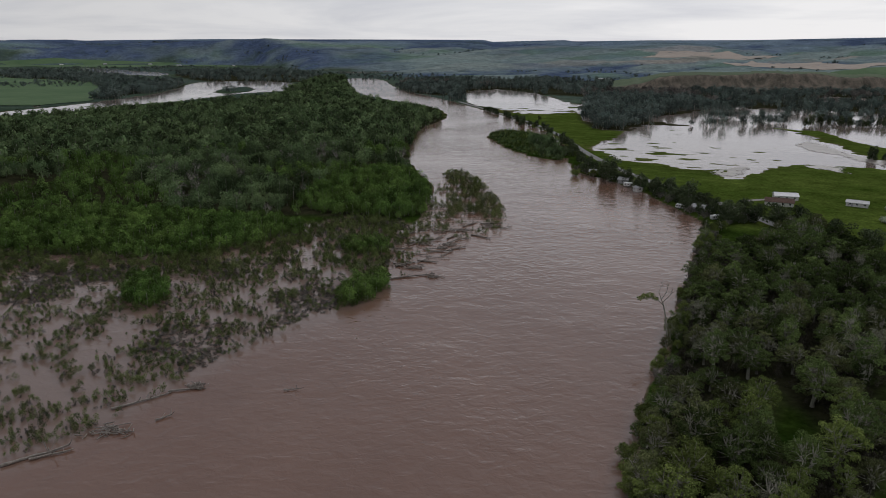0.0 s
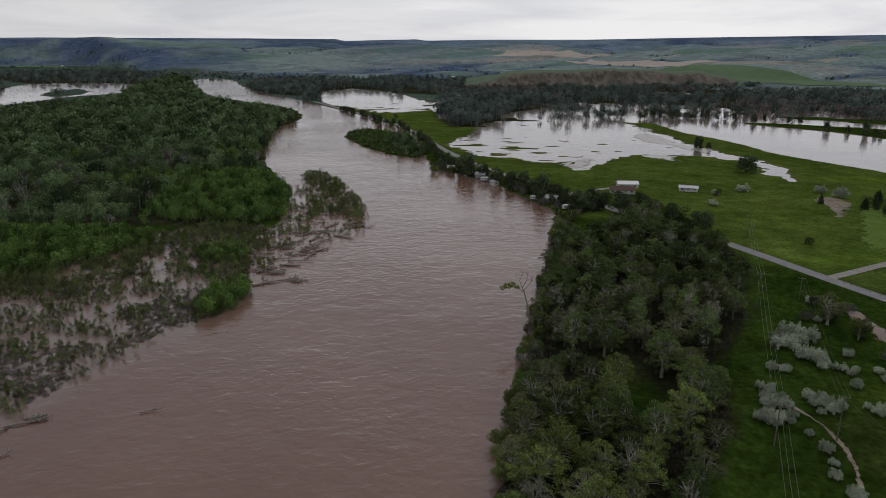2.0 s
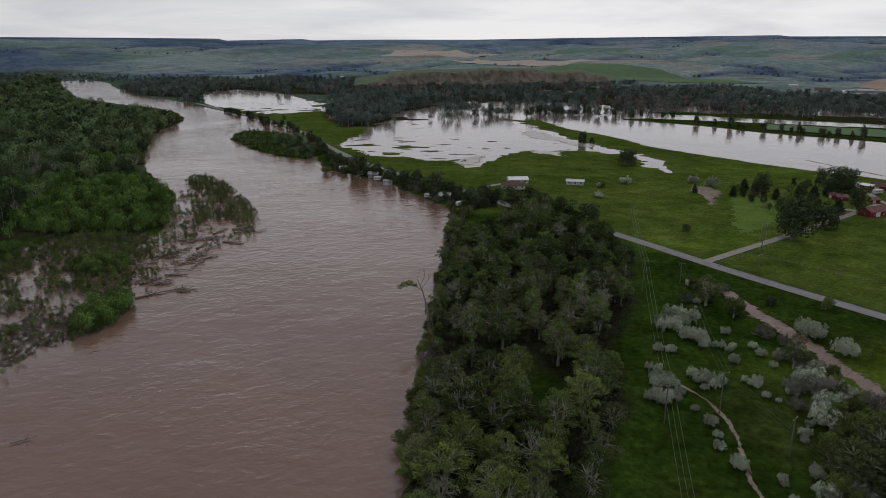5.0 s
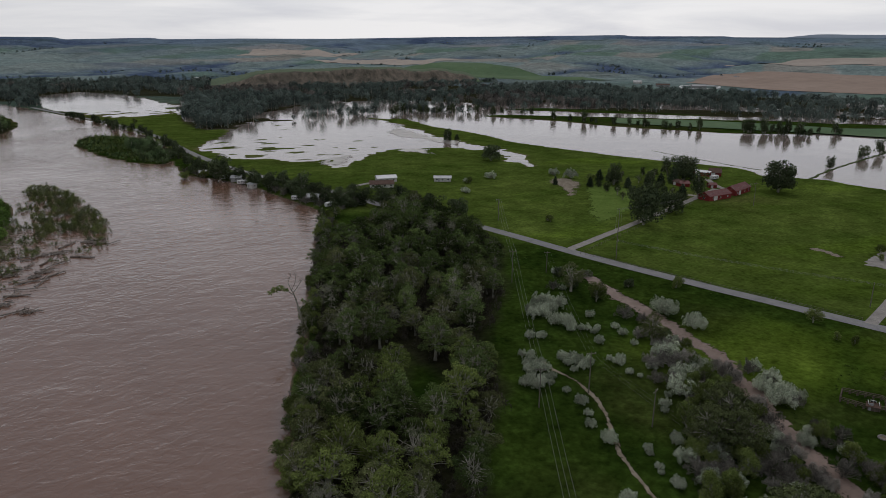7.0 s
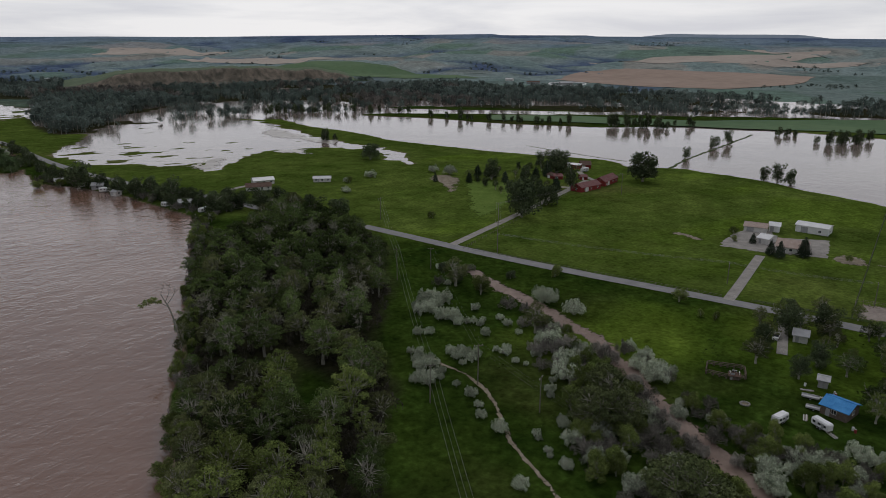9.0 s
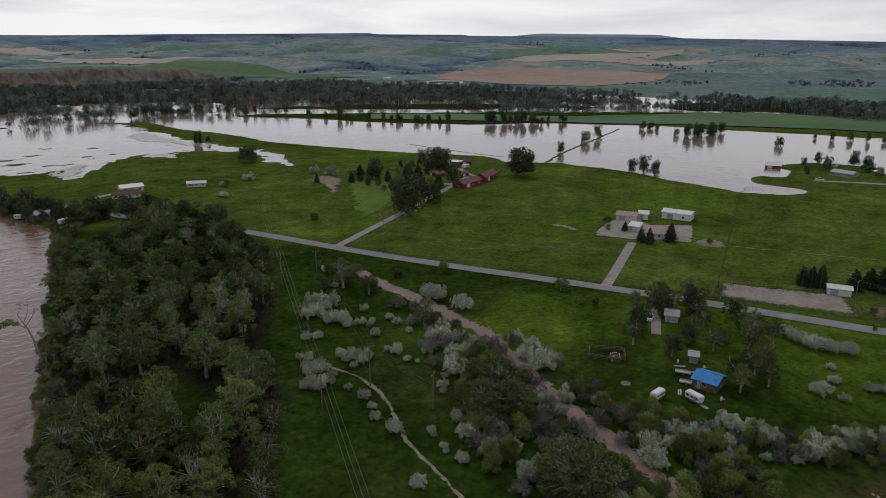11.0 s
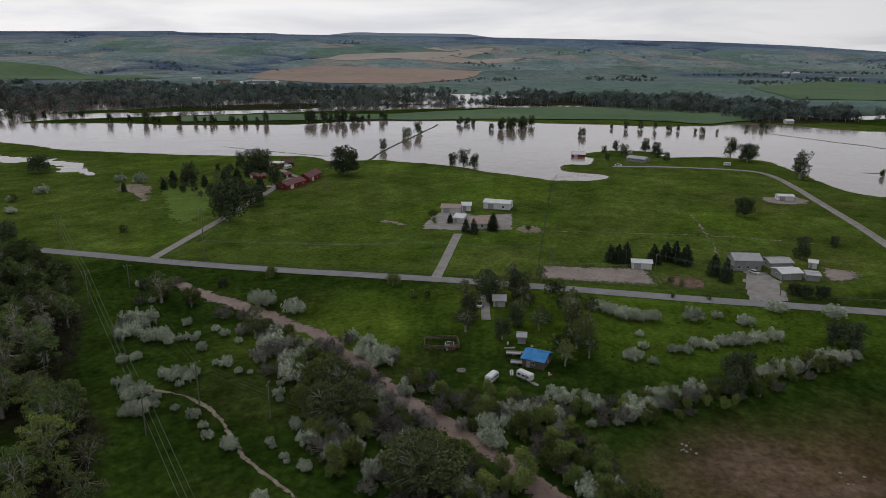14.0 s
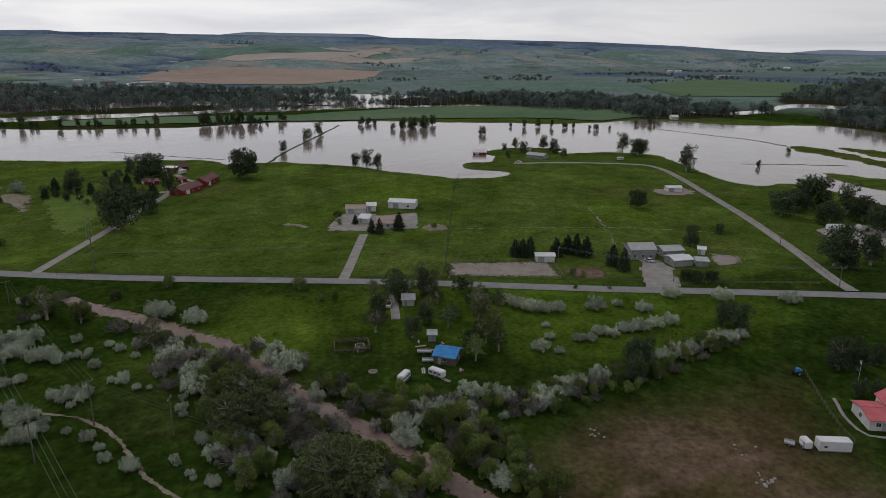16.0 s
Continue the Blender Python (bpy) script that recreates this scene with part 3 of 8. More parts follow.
FIELD_R2 = [(1424, 1169), (1747, 1325), (1849, 1131), (1969, 881), (2020, 756), (1854, 728), (1488, 752), (1427, 920)]
FIELD_T3 = [(2780, 1342), (2976, 1083), (2902, 1082), (2637, 1151)]
FIELD_W2 = [(-1899, 2419), (-2298, 2938), (-1783, 3282), (-1543, 3324), (-1293, 3360), (-1015, 3318), (-888, 3059), (-1200, 3112), (-1329, 2856), (-1733, 2966)]
FIELD_G3 = [(700, 2020), (1005, 1875), (1022, 1593), (1057, 1398), (888, 1655)]
FIELD_T4 = [(2022, 1508), (2369, 1280), (2772, 985), (2271, 1098), (2020, 1254)]
FIELD_G4 = [(1750, 12), (2133, -170), (1921, -476), (1446, -313), (1364, -61)]
FIELD_T5 = [(2129, 1137), (2393, 1077), (2764, 821), (2517, 856), (2295, 977)]


def lattice(ix, iy, seed):
    h = (ix.astype(np.int64) * 374761393 + iy.astype(np.int64) * 668265263 + seed * 974711) & 0x7FFFFFFF
    h = ((h ^ (h >> 13)) * 1274126177) & 0x7FFFFFFF
    return ((h ^ (h >> 16)) & 0xFFFF) / 65535.0


def value_noise(x, y, seed=0):
    """Smooth noise, 0 to 1, one cell a unit."""
    ix, iy = np.floor(x), np.floor(y)
    fx, fy = x - ix, y - iy
    fx, fy = fx * fx * (3 - 2 * fx), fy * fy * (3 - 2 * fy)
    a, b = lattice(ix, iy, seed), lattice(ix + 1, iy, seed)
    c, d = lattice(ix, iy + 1, seed), lattice(ix + 1, iy + 1, seed)
    return (a * (1 - fx) + b * fx) * (1 - fy) + (c * (1 - fx) + d * fx) * fy


def fbm(x, y, size, octaves=4, seed=0):
    """Layered noise, about -1 to 1, with the largest features size metres wide."""
    total, amp, norm = 0.0, 1.0, 0.0
    for o in range(octaves):
        total = total + amp * (value_noise(x / size + 17.3 * o, y / size - 9.1 * o, seed + o) * 2 - 1)
        norm += amp
        amp, size = amp * 0.5, size * 0.47
    return total / norm * 1.5


def rounded(points, times=2):
    """Cuts the corners of a closed outline."""
    p = np.array(points, float)
    for _ in range(times):
        q = np.roll(p, -1, 0)
        p = np.stack([p * 0.75 + q * 0.25, p * 0.25 + q * 0.75], 1).reshape(-1, 2)
    return p


def smooth_line(points, times=3):
    p = np.array(points, float)
    for _ in range(times):
        a, b = p[:-1], p[1:]
        p = np.concatenate([p[:1], np.stack([a * 0.75 + b * 0.25, a * 0.25 + b * 0.75], 1).reshape(-1, 2), p[-1:]])
    return p


def outline_distance(x, y, poly, reach=60.0, corner_cuts=2):
    """Metres to a closed outline, minus inside, at most reach."""
    p = rounded(poly, corner_cuts)
    out = np.full(x.shape, reach)
    near = (x > p[:, 0].min() - reach) & (x < p[:, 0].max() + reach) & (y > p[:, 1].min() - reach) & (y < p[:, 1].max() + reach)
    if not near.any():
        return out
    px, py = x[near], y[near]
    best, inside = np.full(px.shape, 1e12), np.zeros(px.shape, bool)
    for (ax, ay), (bx, by) in zip(p, np.roll(p, -1, 0)):
        dx, dy = bx - ax, by - ay
        k = np.clip(((px - ax) * dx + (py - ay) * dy) / (dx * dx + dy * dy + 1e-9), 0, 1)
        best = np.minimum(best, (px - ax - k * dx) ** 2 + (py - ay - k * dy) ** 2)
        if ay != by:
            inside ^= ((ay > py) != (by > py)) & (px < (bx - ax) * (py - ay) / (by - ay) + ax)
    d = np.sqrt(best)
    out[near] = np.minimum(np.where(inside, -d, d), reach)
    return out


# heading in degrees: distance of the hills' foot, and rise of the skyline over the eye in degrees
HILL_FOOT = [(-180, 3000), (-60, 3300), (-35, 3700), (-15, 3500), (-10, 2600), (-5, 2200), (0, 2000), (12, 1950), (25, 1750), (45, 1650), (60, 1750), (75, 2100), (88, 2700), (100, 3200), (120, 3200), (180, 3000)]
SKYLINE = [(-180, 0.2), (-60, 0.0), (-32, 0.13), (-25, 0.3), (-17.7, 0.44), (-3.8, 0.5), (3.2, 0.5), (3.8, 0.36), (7, 0.45), (9.6, 0.52), (10.2, 0.42), (16, 0.52), (23, 0.55), (31, 0.72), (41, 0.86), (45.6, 0.93), (46.2, 0.84), (53, 0.84), (53.6, 0.77), (60, 0.74), (68, 0.66), (77, 0.53), (85.7, 0.37), (92.5, 0.1), (98.4, -0.3), (105, -0.45), (125, -0.2), (180, 0.2)]
RIM = 4650.0


def hill_height(x, y):
    r, az = np.hypot(x, y), np.degrees(np.arctan2(x, y))
    foot = np.interp(az, *np.array(HILL_FOOT, float).T)
    top = 90 + RIM * np.tan(np.radians(np.interp(az, *np.array(SKYLINE, float).T)))
    u = np.clip((r - foot) / (RIM - foot), 0, 1)
    bluff = np.clip((-8 - az) / 6, 0, 1) * np.clip((az + 50) / 10, 0, 1)
    rise = u * (1 - bluff) + bluff * np.clip(0.62 * np.clip(u * 3.2, 0, 1) + 0.38 * u, 0, 1)
    gully = np.abs(fbm(x, y, 620, 5, 31))
    return top * rise + np.minimum(u * 6, 1) * np.clip((1 - u) * 5, 0, 1) * (fbm(x, y, 900, 4, 5) * 18 - 44 * (0.42 - gully).clip(0) + 7)


def land_height(x, y):
    """The ground's height, below 0 where water stands."""
    base = 0.42 + 0.22 * fbm(x, y, 70, 3, 2) + hill_height(x, y)
    wob = 2.2 * fbm(x, y, 14, 3, 8)
    deep = outline_distance(x, y, RIVER) + wob
    for poly in (ISLAND_A,):
        deep = np.maximum(deep, -(outline_distance(x, y, poly) + wob))
    for poly in (CHANNEL_W, CHANNEL_W2, SLOUGH_W, FLOOD_C, RIVER_E, RIVER_F, POND_F):
        deep = np.minimum(deep, outline_distance(x, y, poly) + wob)
    for poly in SPITS:
        deep = np.maximum(deep, -(outline_distance(x, y, poly) + 2 * wob))
    z = np.where(deep > 40, base, np.clip(deep * 0.28, -2.5, np.minimum(base, 9.0)))
    shallow = np.minimum(outline_distance(x, y, FLOOD_A), outline_distance(x, y, FLOOD_B)) + 4.0 * wob
    silt = -0.27 + 0.36 * fbm(x * 0.6 - y * 0.1, y * 1.1 + x * 0.2, 11, 5, 12) + 0.23 * np.clip((285 - x) / 90, 0, 1) * np.clip((y - 520) / 40, 0, 1) * np.clip((700 - y) / 60, 0, 1) + 0.22 * np.clip((1150 - y) / 80, 0, 1) * (y > 900)
    z = np.minimum(z, np.where(shallow > 35, base, np.maximum(shallow * 0.16, silt - 0.02)))
    scrub = np.minimum(outline_distance(x, y, FLOODED_SCRUB), outline_distance(x, y, BAR) * 1.5) + 1.2 * wob
    hummock = -0.27 + 0.30 * fbm(x, y, 15, 4, 21)
    z = np.where(scrub < 0, np.clip(np.maximum(hummock, -0.6), -0.6, 0.5) * np.clip(-scrub / 3, 0, 1) + z.clip(-1, -0.12) * (1 - np.clip(-scrub / 3, 0, 1)), np.where(scrub < 4, np.minimum(z, np.where(outline_distance(x, y, RIVER) < 6, -0.1, z)), z))
    z = np.where(outline_distance(x, y, GROVE_POOL) + 4 * wob < 0, np.minimum(z, -0.3), z)
    # standing water between the trees of the far belts
    for poly in (WOOD_N, WOOD_N3):
        swamp = outline_distance(x, y, poly)
        pool = (0.25 if poly is WOOD_N3 else -0.05) + 1.1 * fbm(x, y, 120, 3, 33)
        z = np.where(swamp < 0, np.minimum(z, np.maximum(pool, -0.5)), z)
    return z


# ---- helpers for building ----
def part(name, bm, mat, parent=None, label=""):
    """Links a bmesh as one mesh object, under a thing or a part where one is given."""
    me = bpy.data.meshes.new(name)
    bm.to_mesh(me)
    bm.free()
    me.materials.append(mat)
    ob = new(name, me)
    ob.parent = parent
    return tagged(ob, label=label)


def array_mesh(name, verts, faces, mats, slots=None):
    """A mesh from arrays of corners and of triangles or quads."""
    me = bpy.data.meshes.new(name)
    verts, faces = np.asarray(verts, np.float32), np.asarray(faces, np.int32)
    count, sides = faces.shape
    me.vertices.add(len(verts))
    me.vertices.foreach_set("co", verts.ravel())
    me.loops.add(count * sides)
    me.loops.foreach_set("vertex_index", faces.ravel())
    me.polygons.add(count)
    me.polygons.foreach_set("loop_start", np.arange(0, count * sides, sides, dtype=np.int32))
    for m in mats:
        me.materials.append(m)
    if slots is not None:
        me.polygons.foreach_set("material_index", np.asarray(slots, np.int32))
    me.update(calc_edges=True)
    return me


def ground_z(x, y):
    return float(land_height(np.array([float(x)]), np.array([float(y)]))[0])


# ---- the ground: one sheet, finer near the middle of the valley, out to the rim of the hills ----
def line_distance(x, y, line):
    best = np.full(x.shape, 1e9)
    for (ax, ay), (bx, by) in zip(line, line[1:]):
        dx, dy = bx - ax, by - ay
        k = np.clip(((x - ax) * dx + (y - ay) * dy) / (dx * dx + dy * dy), 0, 1)
        best = np.minimum(best, np.hypot(x - ax - k * dx, y - ay - k * dy))
    return best


def build_ground():
    rings = np.concatenate([[0.0], np.geomspace(25, 380, 160, endpoint=False), np.geomspace(380, 950, 250, endpoint=False), np.geomspace(950, 4900, 125)])
    spokes = np.radians(np.concatenate([np.arange(-46, 118, 0.31), np.arange(118, 314, 2.0)]))
    r, a = np.meshgrid(rings, spokes, indexing="ij")
    x, y = r * np.sin(a), r * np.cos(a)
    z = land_height(x.ravel(), y.ravel()).reshape(x.shape)
    z = np.where(r > RIM + 20, z - (r - RIM) * 0.25, z)
    nr, na = x.shape
    i, j = np.meshgrid(np.arange(nr - 1), np.arange(na), indexing="ij")
    k = (j + 1) % na
    quads = np.stack([i * na + j, i * na + k, (i + 1) * na + k, (i + 1) * na + j], -1).reshape(-1, 4)
    me = array_mesh("ground", np.stack([x, y, z], -1).reshape(-1, 3), quads, [GROUND])
    fx, fy, fz = x.ravel(), y.ravel(), z.ravel()
    fr = np.hypot(fx, fy)
    foot = np.interp(np.degrees(np.arctan2(fx, fy)), *np.array(HILL_FOOT, float).T)
    fade = lambda d, soft: np.clip(0.5 - d / soft, 0, 1)
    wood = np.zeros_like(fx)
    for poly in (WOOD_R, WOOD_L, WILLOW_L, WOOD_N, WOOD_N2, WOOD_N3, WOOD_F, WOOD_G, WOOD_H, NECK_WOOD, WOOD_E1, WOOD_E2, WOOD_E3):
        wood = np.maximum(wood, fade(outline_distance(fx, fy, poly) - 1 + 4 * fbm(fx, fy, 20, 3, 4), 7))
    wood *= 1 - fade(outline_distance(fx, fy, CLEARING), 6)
    steep = np.clip(-fbm(fx, fy, 620, 5, 31) * 0 + (0.20 - np.abs(fbm(fx, fy, 620, 5, 31))) * 6, 0, 1)
    # past 1050 m the valley flats take the haze-tinted hill colour too
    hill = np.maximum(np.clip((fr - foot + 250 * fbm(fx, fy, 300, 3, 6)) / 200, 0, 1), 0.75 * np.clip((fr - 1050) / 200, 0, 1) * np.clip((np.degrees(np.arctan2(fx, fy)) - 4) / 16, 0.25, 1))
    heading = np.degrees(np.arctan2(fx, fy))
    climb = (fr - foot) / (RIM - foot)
    bluff = np.clip((-9 - heading) / 5, 0, 1) * np.clip(climb * 8 + 0.6, 0, 1) * np.clip((0.42 - climb) * 8, 0, 1)
    # the patchwork of strip farming on the gentler slopes
    along, across = fx * 0.83 + fy * 0.56 + 60 * fbm(fx, fy, 500, 2, 91), fy * 0.83 - fx * 0.56 + 40 * fbm(fx, fy, 500, 2, 92)
    lot = lattice(np.floor(along / 420), np.floor(across / 170), 93)
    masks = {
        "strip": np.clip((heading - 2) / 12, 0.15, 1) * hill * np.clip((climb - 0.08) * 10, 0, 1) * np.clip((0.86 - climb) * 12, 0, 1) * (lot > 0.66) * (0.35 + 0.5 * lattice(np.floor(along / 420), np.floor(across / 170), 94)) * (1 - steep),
        # painted haze, stronger towards the skyline
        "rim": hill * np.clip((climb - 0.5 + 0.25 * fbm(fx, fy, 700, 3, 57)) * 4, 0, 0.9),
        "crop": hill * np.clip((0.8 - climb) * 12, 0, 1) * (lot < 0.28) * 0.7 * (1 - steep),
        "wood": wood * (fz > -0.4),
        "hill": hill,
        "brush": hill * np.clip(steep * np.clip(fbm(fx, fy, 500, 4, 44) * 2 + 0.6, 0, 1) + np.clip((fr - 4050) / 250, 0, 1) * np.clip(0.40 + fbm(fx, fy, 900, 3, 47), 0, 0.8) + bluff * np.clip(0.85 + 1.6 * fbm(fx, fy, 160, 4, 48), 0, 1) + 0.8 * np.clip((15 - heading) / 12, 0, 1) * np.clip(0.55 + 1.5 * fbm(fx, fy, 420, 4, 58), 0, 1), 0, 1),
        "silt": np.clip(1.1 - fz / 0.14, 0, 1) * (1 - 0.75 * wood) * (1 - 0.7 * np.maximum(fade(outline_distance(fx, fy, FLOOD_A), 8), fade(outline_distance(fx, fy, FLOOD_B), 8))),
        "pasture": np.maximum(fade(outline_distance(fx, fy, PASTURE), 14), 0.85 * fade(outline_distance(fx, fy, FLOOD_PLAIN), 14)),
        "lush": np.maximum(0.6 * fade(outline_distance(fx, fy, ROAD_MEADOW) + 9 * fbm(fx, fy, 26, 4, 53), 20), np.maximum(0.9 * fade(outline_distance(fx, fy, LUSH) + 8 * fbm(fx, fy, 26, 4, 51), 20), 0.55 * np.maximum(fade(outline_distance(fx, fy, PALE_FIELD, 60, 0), 6), np.clip(1.6 * fbm(fx * 0.25 + fy * 0.97, fy * 0.12 - fx * 0.4, 30, 4, 52) - 0.15, 0, 1) * (outline_distance(fx, fy, PASTURE) < 0)))),
        "bare": np.clip(0.75 * fade(line_distance(fx, fy, TRACK) - 1.5 + 1.5 * fbm(fx, fy, 6, 3, 19), 2.5), 0, 1) + 0.8 * fade(outline_distance(fx, fy, BARE_TAN) + 9 * fbm(fx, fy, 22, 4, 14), 16) * np.clip(0.6 + fbm(fx, fy, 12, 4, 15), 0, 1),
        "dry": np.clip(fade(outline_distance(fx, fy, BARE) + 9 + 10 * fbm(fx, fy, 26, 4, 24), 30) * 0.9 + 0.5 * np.clip(fbm(fx, fy, 90, 4, 28) - 0.25, 0, 1), 0, 1),
    }
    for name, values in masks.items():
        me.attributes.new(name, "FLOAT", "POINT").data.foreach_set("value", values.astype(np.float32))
    me.polygons.foreach_set("use_smooth", np.ones(len(me.polygons), bool))
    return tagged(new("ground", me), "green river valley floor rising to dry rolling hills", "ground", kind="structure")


build_ground()


def build_water():
    """One level sheet; the open river carries a current, the flooded fields lie calm."""
    rings = np.geomspace(30, 3300, 150)
    spokes = np.radians(np.concatenate([np.arange(-46, 118, 0.7), np.arange(118, 314, 6.0)]))
    r, a = np.meshgrid(rings, spokes, indexing="ij")
    nr, na = r.shape
    i, j = np.meshgrid(np.arange(nr - 1), np.arange(na), indexing="ij")
    k = (j + 1) % na
    quads = np.stack([i * na + j, i * na + k, (i + 1) * na + k, (i + 1) * na + j], -1).reshape(-1, 4)
    x, y = (r * np.sin(a)).ravel(), (r * np.cos(a)).ravel()
    me = array_mesh("water", np.stack([x, y, 0 * x], -1), quads, [WATER])
    # low values also bring in the painted sky sheen on calm water
    current = np.maximum(np.clip(0.6 - outline_distance(x, y, RIVER) / 12, 0, 1), 0.55 * (outline_distance(x, y, FLOODED_SCRUB) < 0))
    me.attributes.new("current", "FLOAT", "POINT").data.foreach_set("value", current.astype(np.float32))
    return tagged(new("water", me), "brown silty river in flood over its banks", "river", kind="structure")


build_water()


def ribbon(name, line, width, mat, label, category, lift=0.14, ragged=0.0, seed=1):
    """A road or track draped over the ground along a line."""
    p = smooth_line(line)
    seg = np.hypot(*np.diff(p, axis=0).T)
    s = np.concatenate([[0], np.cumsum(seg)])
    t = np.arange(0, s[-1], 1.0 if ragged > 0.5 else 3.0)
    c = np.stack([np.interp(t, s, p[:, 0]), np.interp(t, s, p[:, 1])], -1)
    d = np.gradient(c, axis=0)
    d /= np.hypot(*d.T)[:, None]
    side = np.stack([-d[:, 1], d[:, 0]], -1)
    rng = np.random.default_rng(seed)
    wob = [1 + ragged * (0.5 * value_noise(t / 7.0, t * 0 + k, seed) * 2 + value_noise(t / 1.7, t * 0 + k + 5, seed) - 1) for k in (0, 9)]
    c = c + side * (ragged * 0.5 * width * (value_noise(t / 4.0, t * 0 + 3, seed + 1) * 2 - 1))[:, None]
    rows = []
    for off in (-0.5, -0.25, 0.0, 0.25, 0.5):
        q = c + side * (off * width * (wob[0] if off < 0 else wob[1]))[:, None]
        z = np.maximum(land_height(q[:, 0], q[:, 1]), 0.05) + lift + 0.06 * (0.5 - abs(off)) * 2
        rows.append(np.column_stack([q, z]))
    v = np.stack(rows, 1)
    n, m = v.shape[:2]
    i, j = np.meshgrid(np.arange(n - 1), np.arange(m - 1), indexing="ij")
    quads = np.stack([i * m + j, (i + 1) * m + j, (i + 1) * m + j + 1, i * m + j + 1], -1).reshape(-1, 4)
    me = array_mesh(name, v.reshape(-1, 3), quads, [mat])
    rim = np.tile([0.85, 0.30, 0.12, 0.30, 0.85] if name == "footpath" else [1.0, 0.52, 0.3, 0.52, 1.0] if mat is PATH_DIRT else [1.0, 0.25, 0.0, 0.25, 1.0], n) + ragged * 0.5 * np.repeat(value_noise(t / 5.0, t * 0 + 7, seed + 2) - 0.4, m)
    me.attributes.new("edge", "FLOAT", "POINT").data.foreach_set("value", rim.astype(np.float32))
    return tagged(new(name, me), label, category, kind="structure")


def patch(name, outline, mat, label, category, step=4.0, lift=0.12, ragged=1.0, cuts=1):
    """A piece of other ground, draped inside an outline."""
    p = rounded(outline, cuts)
    lo, hi = p.min(0) - step, p.max(0) + step
    x, y = np.meshgrid(np.arange(lo[0], hi[0], step), np.arange(lo[1], hi[1], step), indexing="ij")
    d = outline_distance(x.ravel(), y.ravel(), outline, 60, cuts).reshape(x.shape)
    d = d + ragged * step * fbm(x, y, step * 6, 3, 3)
    # pull the corners just outside back on to the outline
    gx, gy = np.gradient(d, step)
    g = np.hypot(gx, gy) + 1e-6
    pull = np.where((d > 0) & (d < 1.5 * step), d, 0)
    x, y = x - gx / g * pull, y - gy / g * pull
    z = np.maximum(land_height(x.ravel(), y.ravel()).reshape(x.shape), 0.05) + lift
    n, m = x.shape
    i, j = np.meshgrid(np.arange(n - 1), np.arange(m - 1), indexing="ij")
    quads = np.stack([i * m + j, (i + 1) * m + j, (i + 1) * m + j + 1, i * m + j + 1], -1).reshape(-1, 4)
    quads = quads[(d.ravel()[quads] < 1.45 * step).all(1) & ((d.ravel()[quads] <= 0).sum(1) >= 1)]
    used, faces = np.unique(quads, return_inverse=True)
    v = np.stack([x, y, z], -1).reshape(-1, 3)[used]
    me = array_mesh(name, v, faces.reshape(-1, 4), [mat])
    rim = np.clip(1 + d.ravel()[used] / (1.6 * step), 0.1, 1)
    me.attributes.new("edge", "FLOAT", "POINT").data.foreach_set("value", rim.astype(np.float32))
    return tagged(new(name, me), label, category, kind="structure")


ribbon("road", ROAD, 6.4, ASPHALT, "two-lane grey asphalt country road", "road")
ribbon("farm_lane", LANE, 4.2, GRAVEL, "gravel lane leading to the red barns", "lane", 0.16)
ribbon("side_road", ROAD_E, 5.0, GRAVEL, "pale gravel side road between fields", "road", 0.16)
ribbon("farm_lane", [(408, 310), (395, 295), (388, 281), (384, 272)], 4.0, GRAVEL, "pale gravel lane among the red barns", "lane", 0.16)
ribbon("farm_lane", [(352, 281), (357, 274), (352, 266)], 4.0, GRAVEL, "pale gravel lane among the red barns", "lane", 0.16)
ribbon("driveway", DRIVE, 4.0, GRAVEL, "gravel driveway to the white farmstead", "driveway", 0.16)
ribbon("levee_drive", SPUR_W, 4.0, GRAVEL, "gravel drive to the white house", "driveway", 0.16)
ribbon("cabin_drive", DRIVE_C, 3.0, GRAVEL, "short gravel drive under trees", "driveway", 0.16)
ribbon("creek_bed", CREEK, 8.2, MUD, "muddy brown overflow channel through the scrub", "creek bed", 0.10, 0.3)
ribbon("garden_border", [(184, -48), (180.4, -48.2), (176.3, -48.0), (171.8, -48.8), (167.4, -50.2), (166.3, -52.8), (167.5, -56.0), (170, -63)], 0.9, GRAVEL, "pale curved stone border round the red-roofed house", "border", 0.12, 0.1)
ribbon("footpath", PATH, 1.35, PATH_DIRT, "pale trodden path through the meadow", "path", 0.07, 1.0, 4)
patch("gravel_yard", LOT, GRAVEL, "gravel yard of the white farmstead", "yard", 2.0, 0.12, 0.3, 0)
patch("riding_arena", ARENA, ARENA_DIRT, "raked dirt riding arena", "arena", 2.0, 0.12, 0.2, 0)
patch("concrete_yard", LOT_B, GRAVEL, "pale gravel yard of the grey houses", "yard", 2.0, 0.12, 0.3, 0)
patch("camper_lot", CAMPER_LOT, GRAVEL, "gravel lot with parked campers", "yard", 2.5, 0.12, 0.4)
ribbon("drowned_bank", [(814, -7), (766, -63), (740, -103), (698, -128)], 3.0, DITCH_GRASS, "thin grassy bank rising from flood water", "bank", 0.05, 0.7, 21)
ribbon("drowned_bank", [(578, -73), (589, -119), (593, -152)], 2.4, DITCH_GRASS, "thin grassy bank rising from flood water", "bank", 0.05, 0.7, 22)
ribbon("drowned_bank", LEVEE, 3.2, DITCH_GRASS, "grassy causeway just above the flood water", "bank", 0.05, 0.6, 23)
ribbon("drowned_bank", [(484, 429), (478, 373), (477, 316)], 1.6, DITCH_GRASS, "thin grassy bank rising from flood water", "bank", 0.05, 0.8, 24)
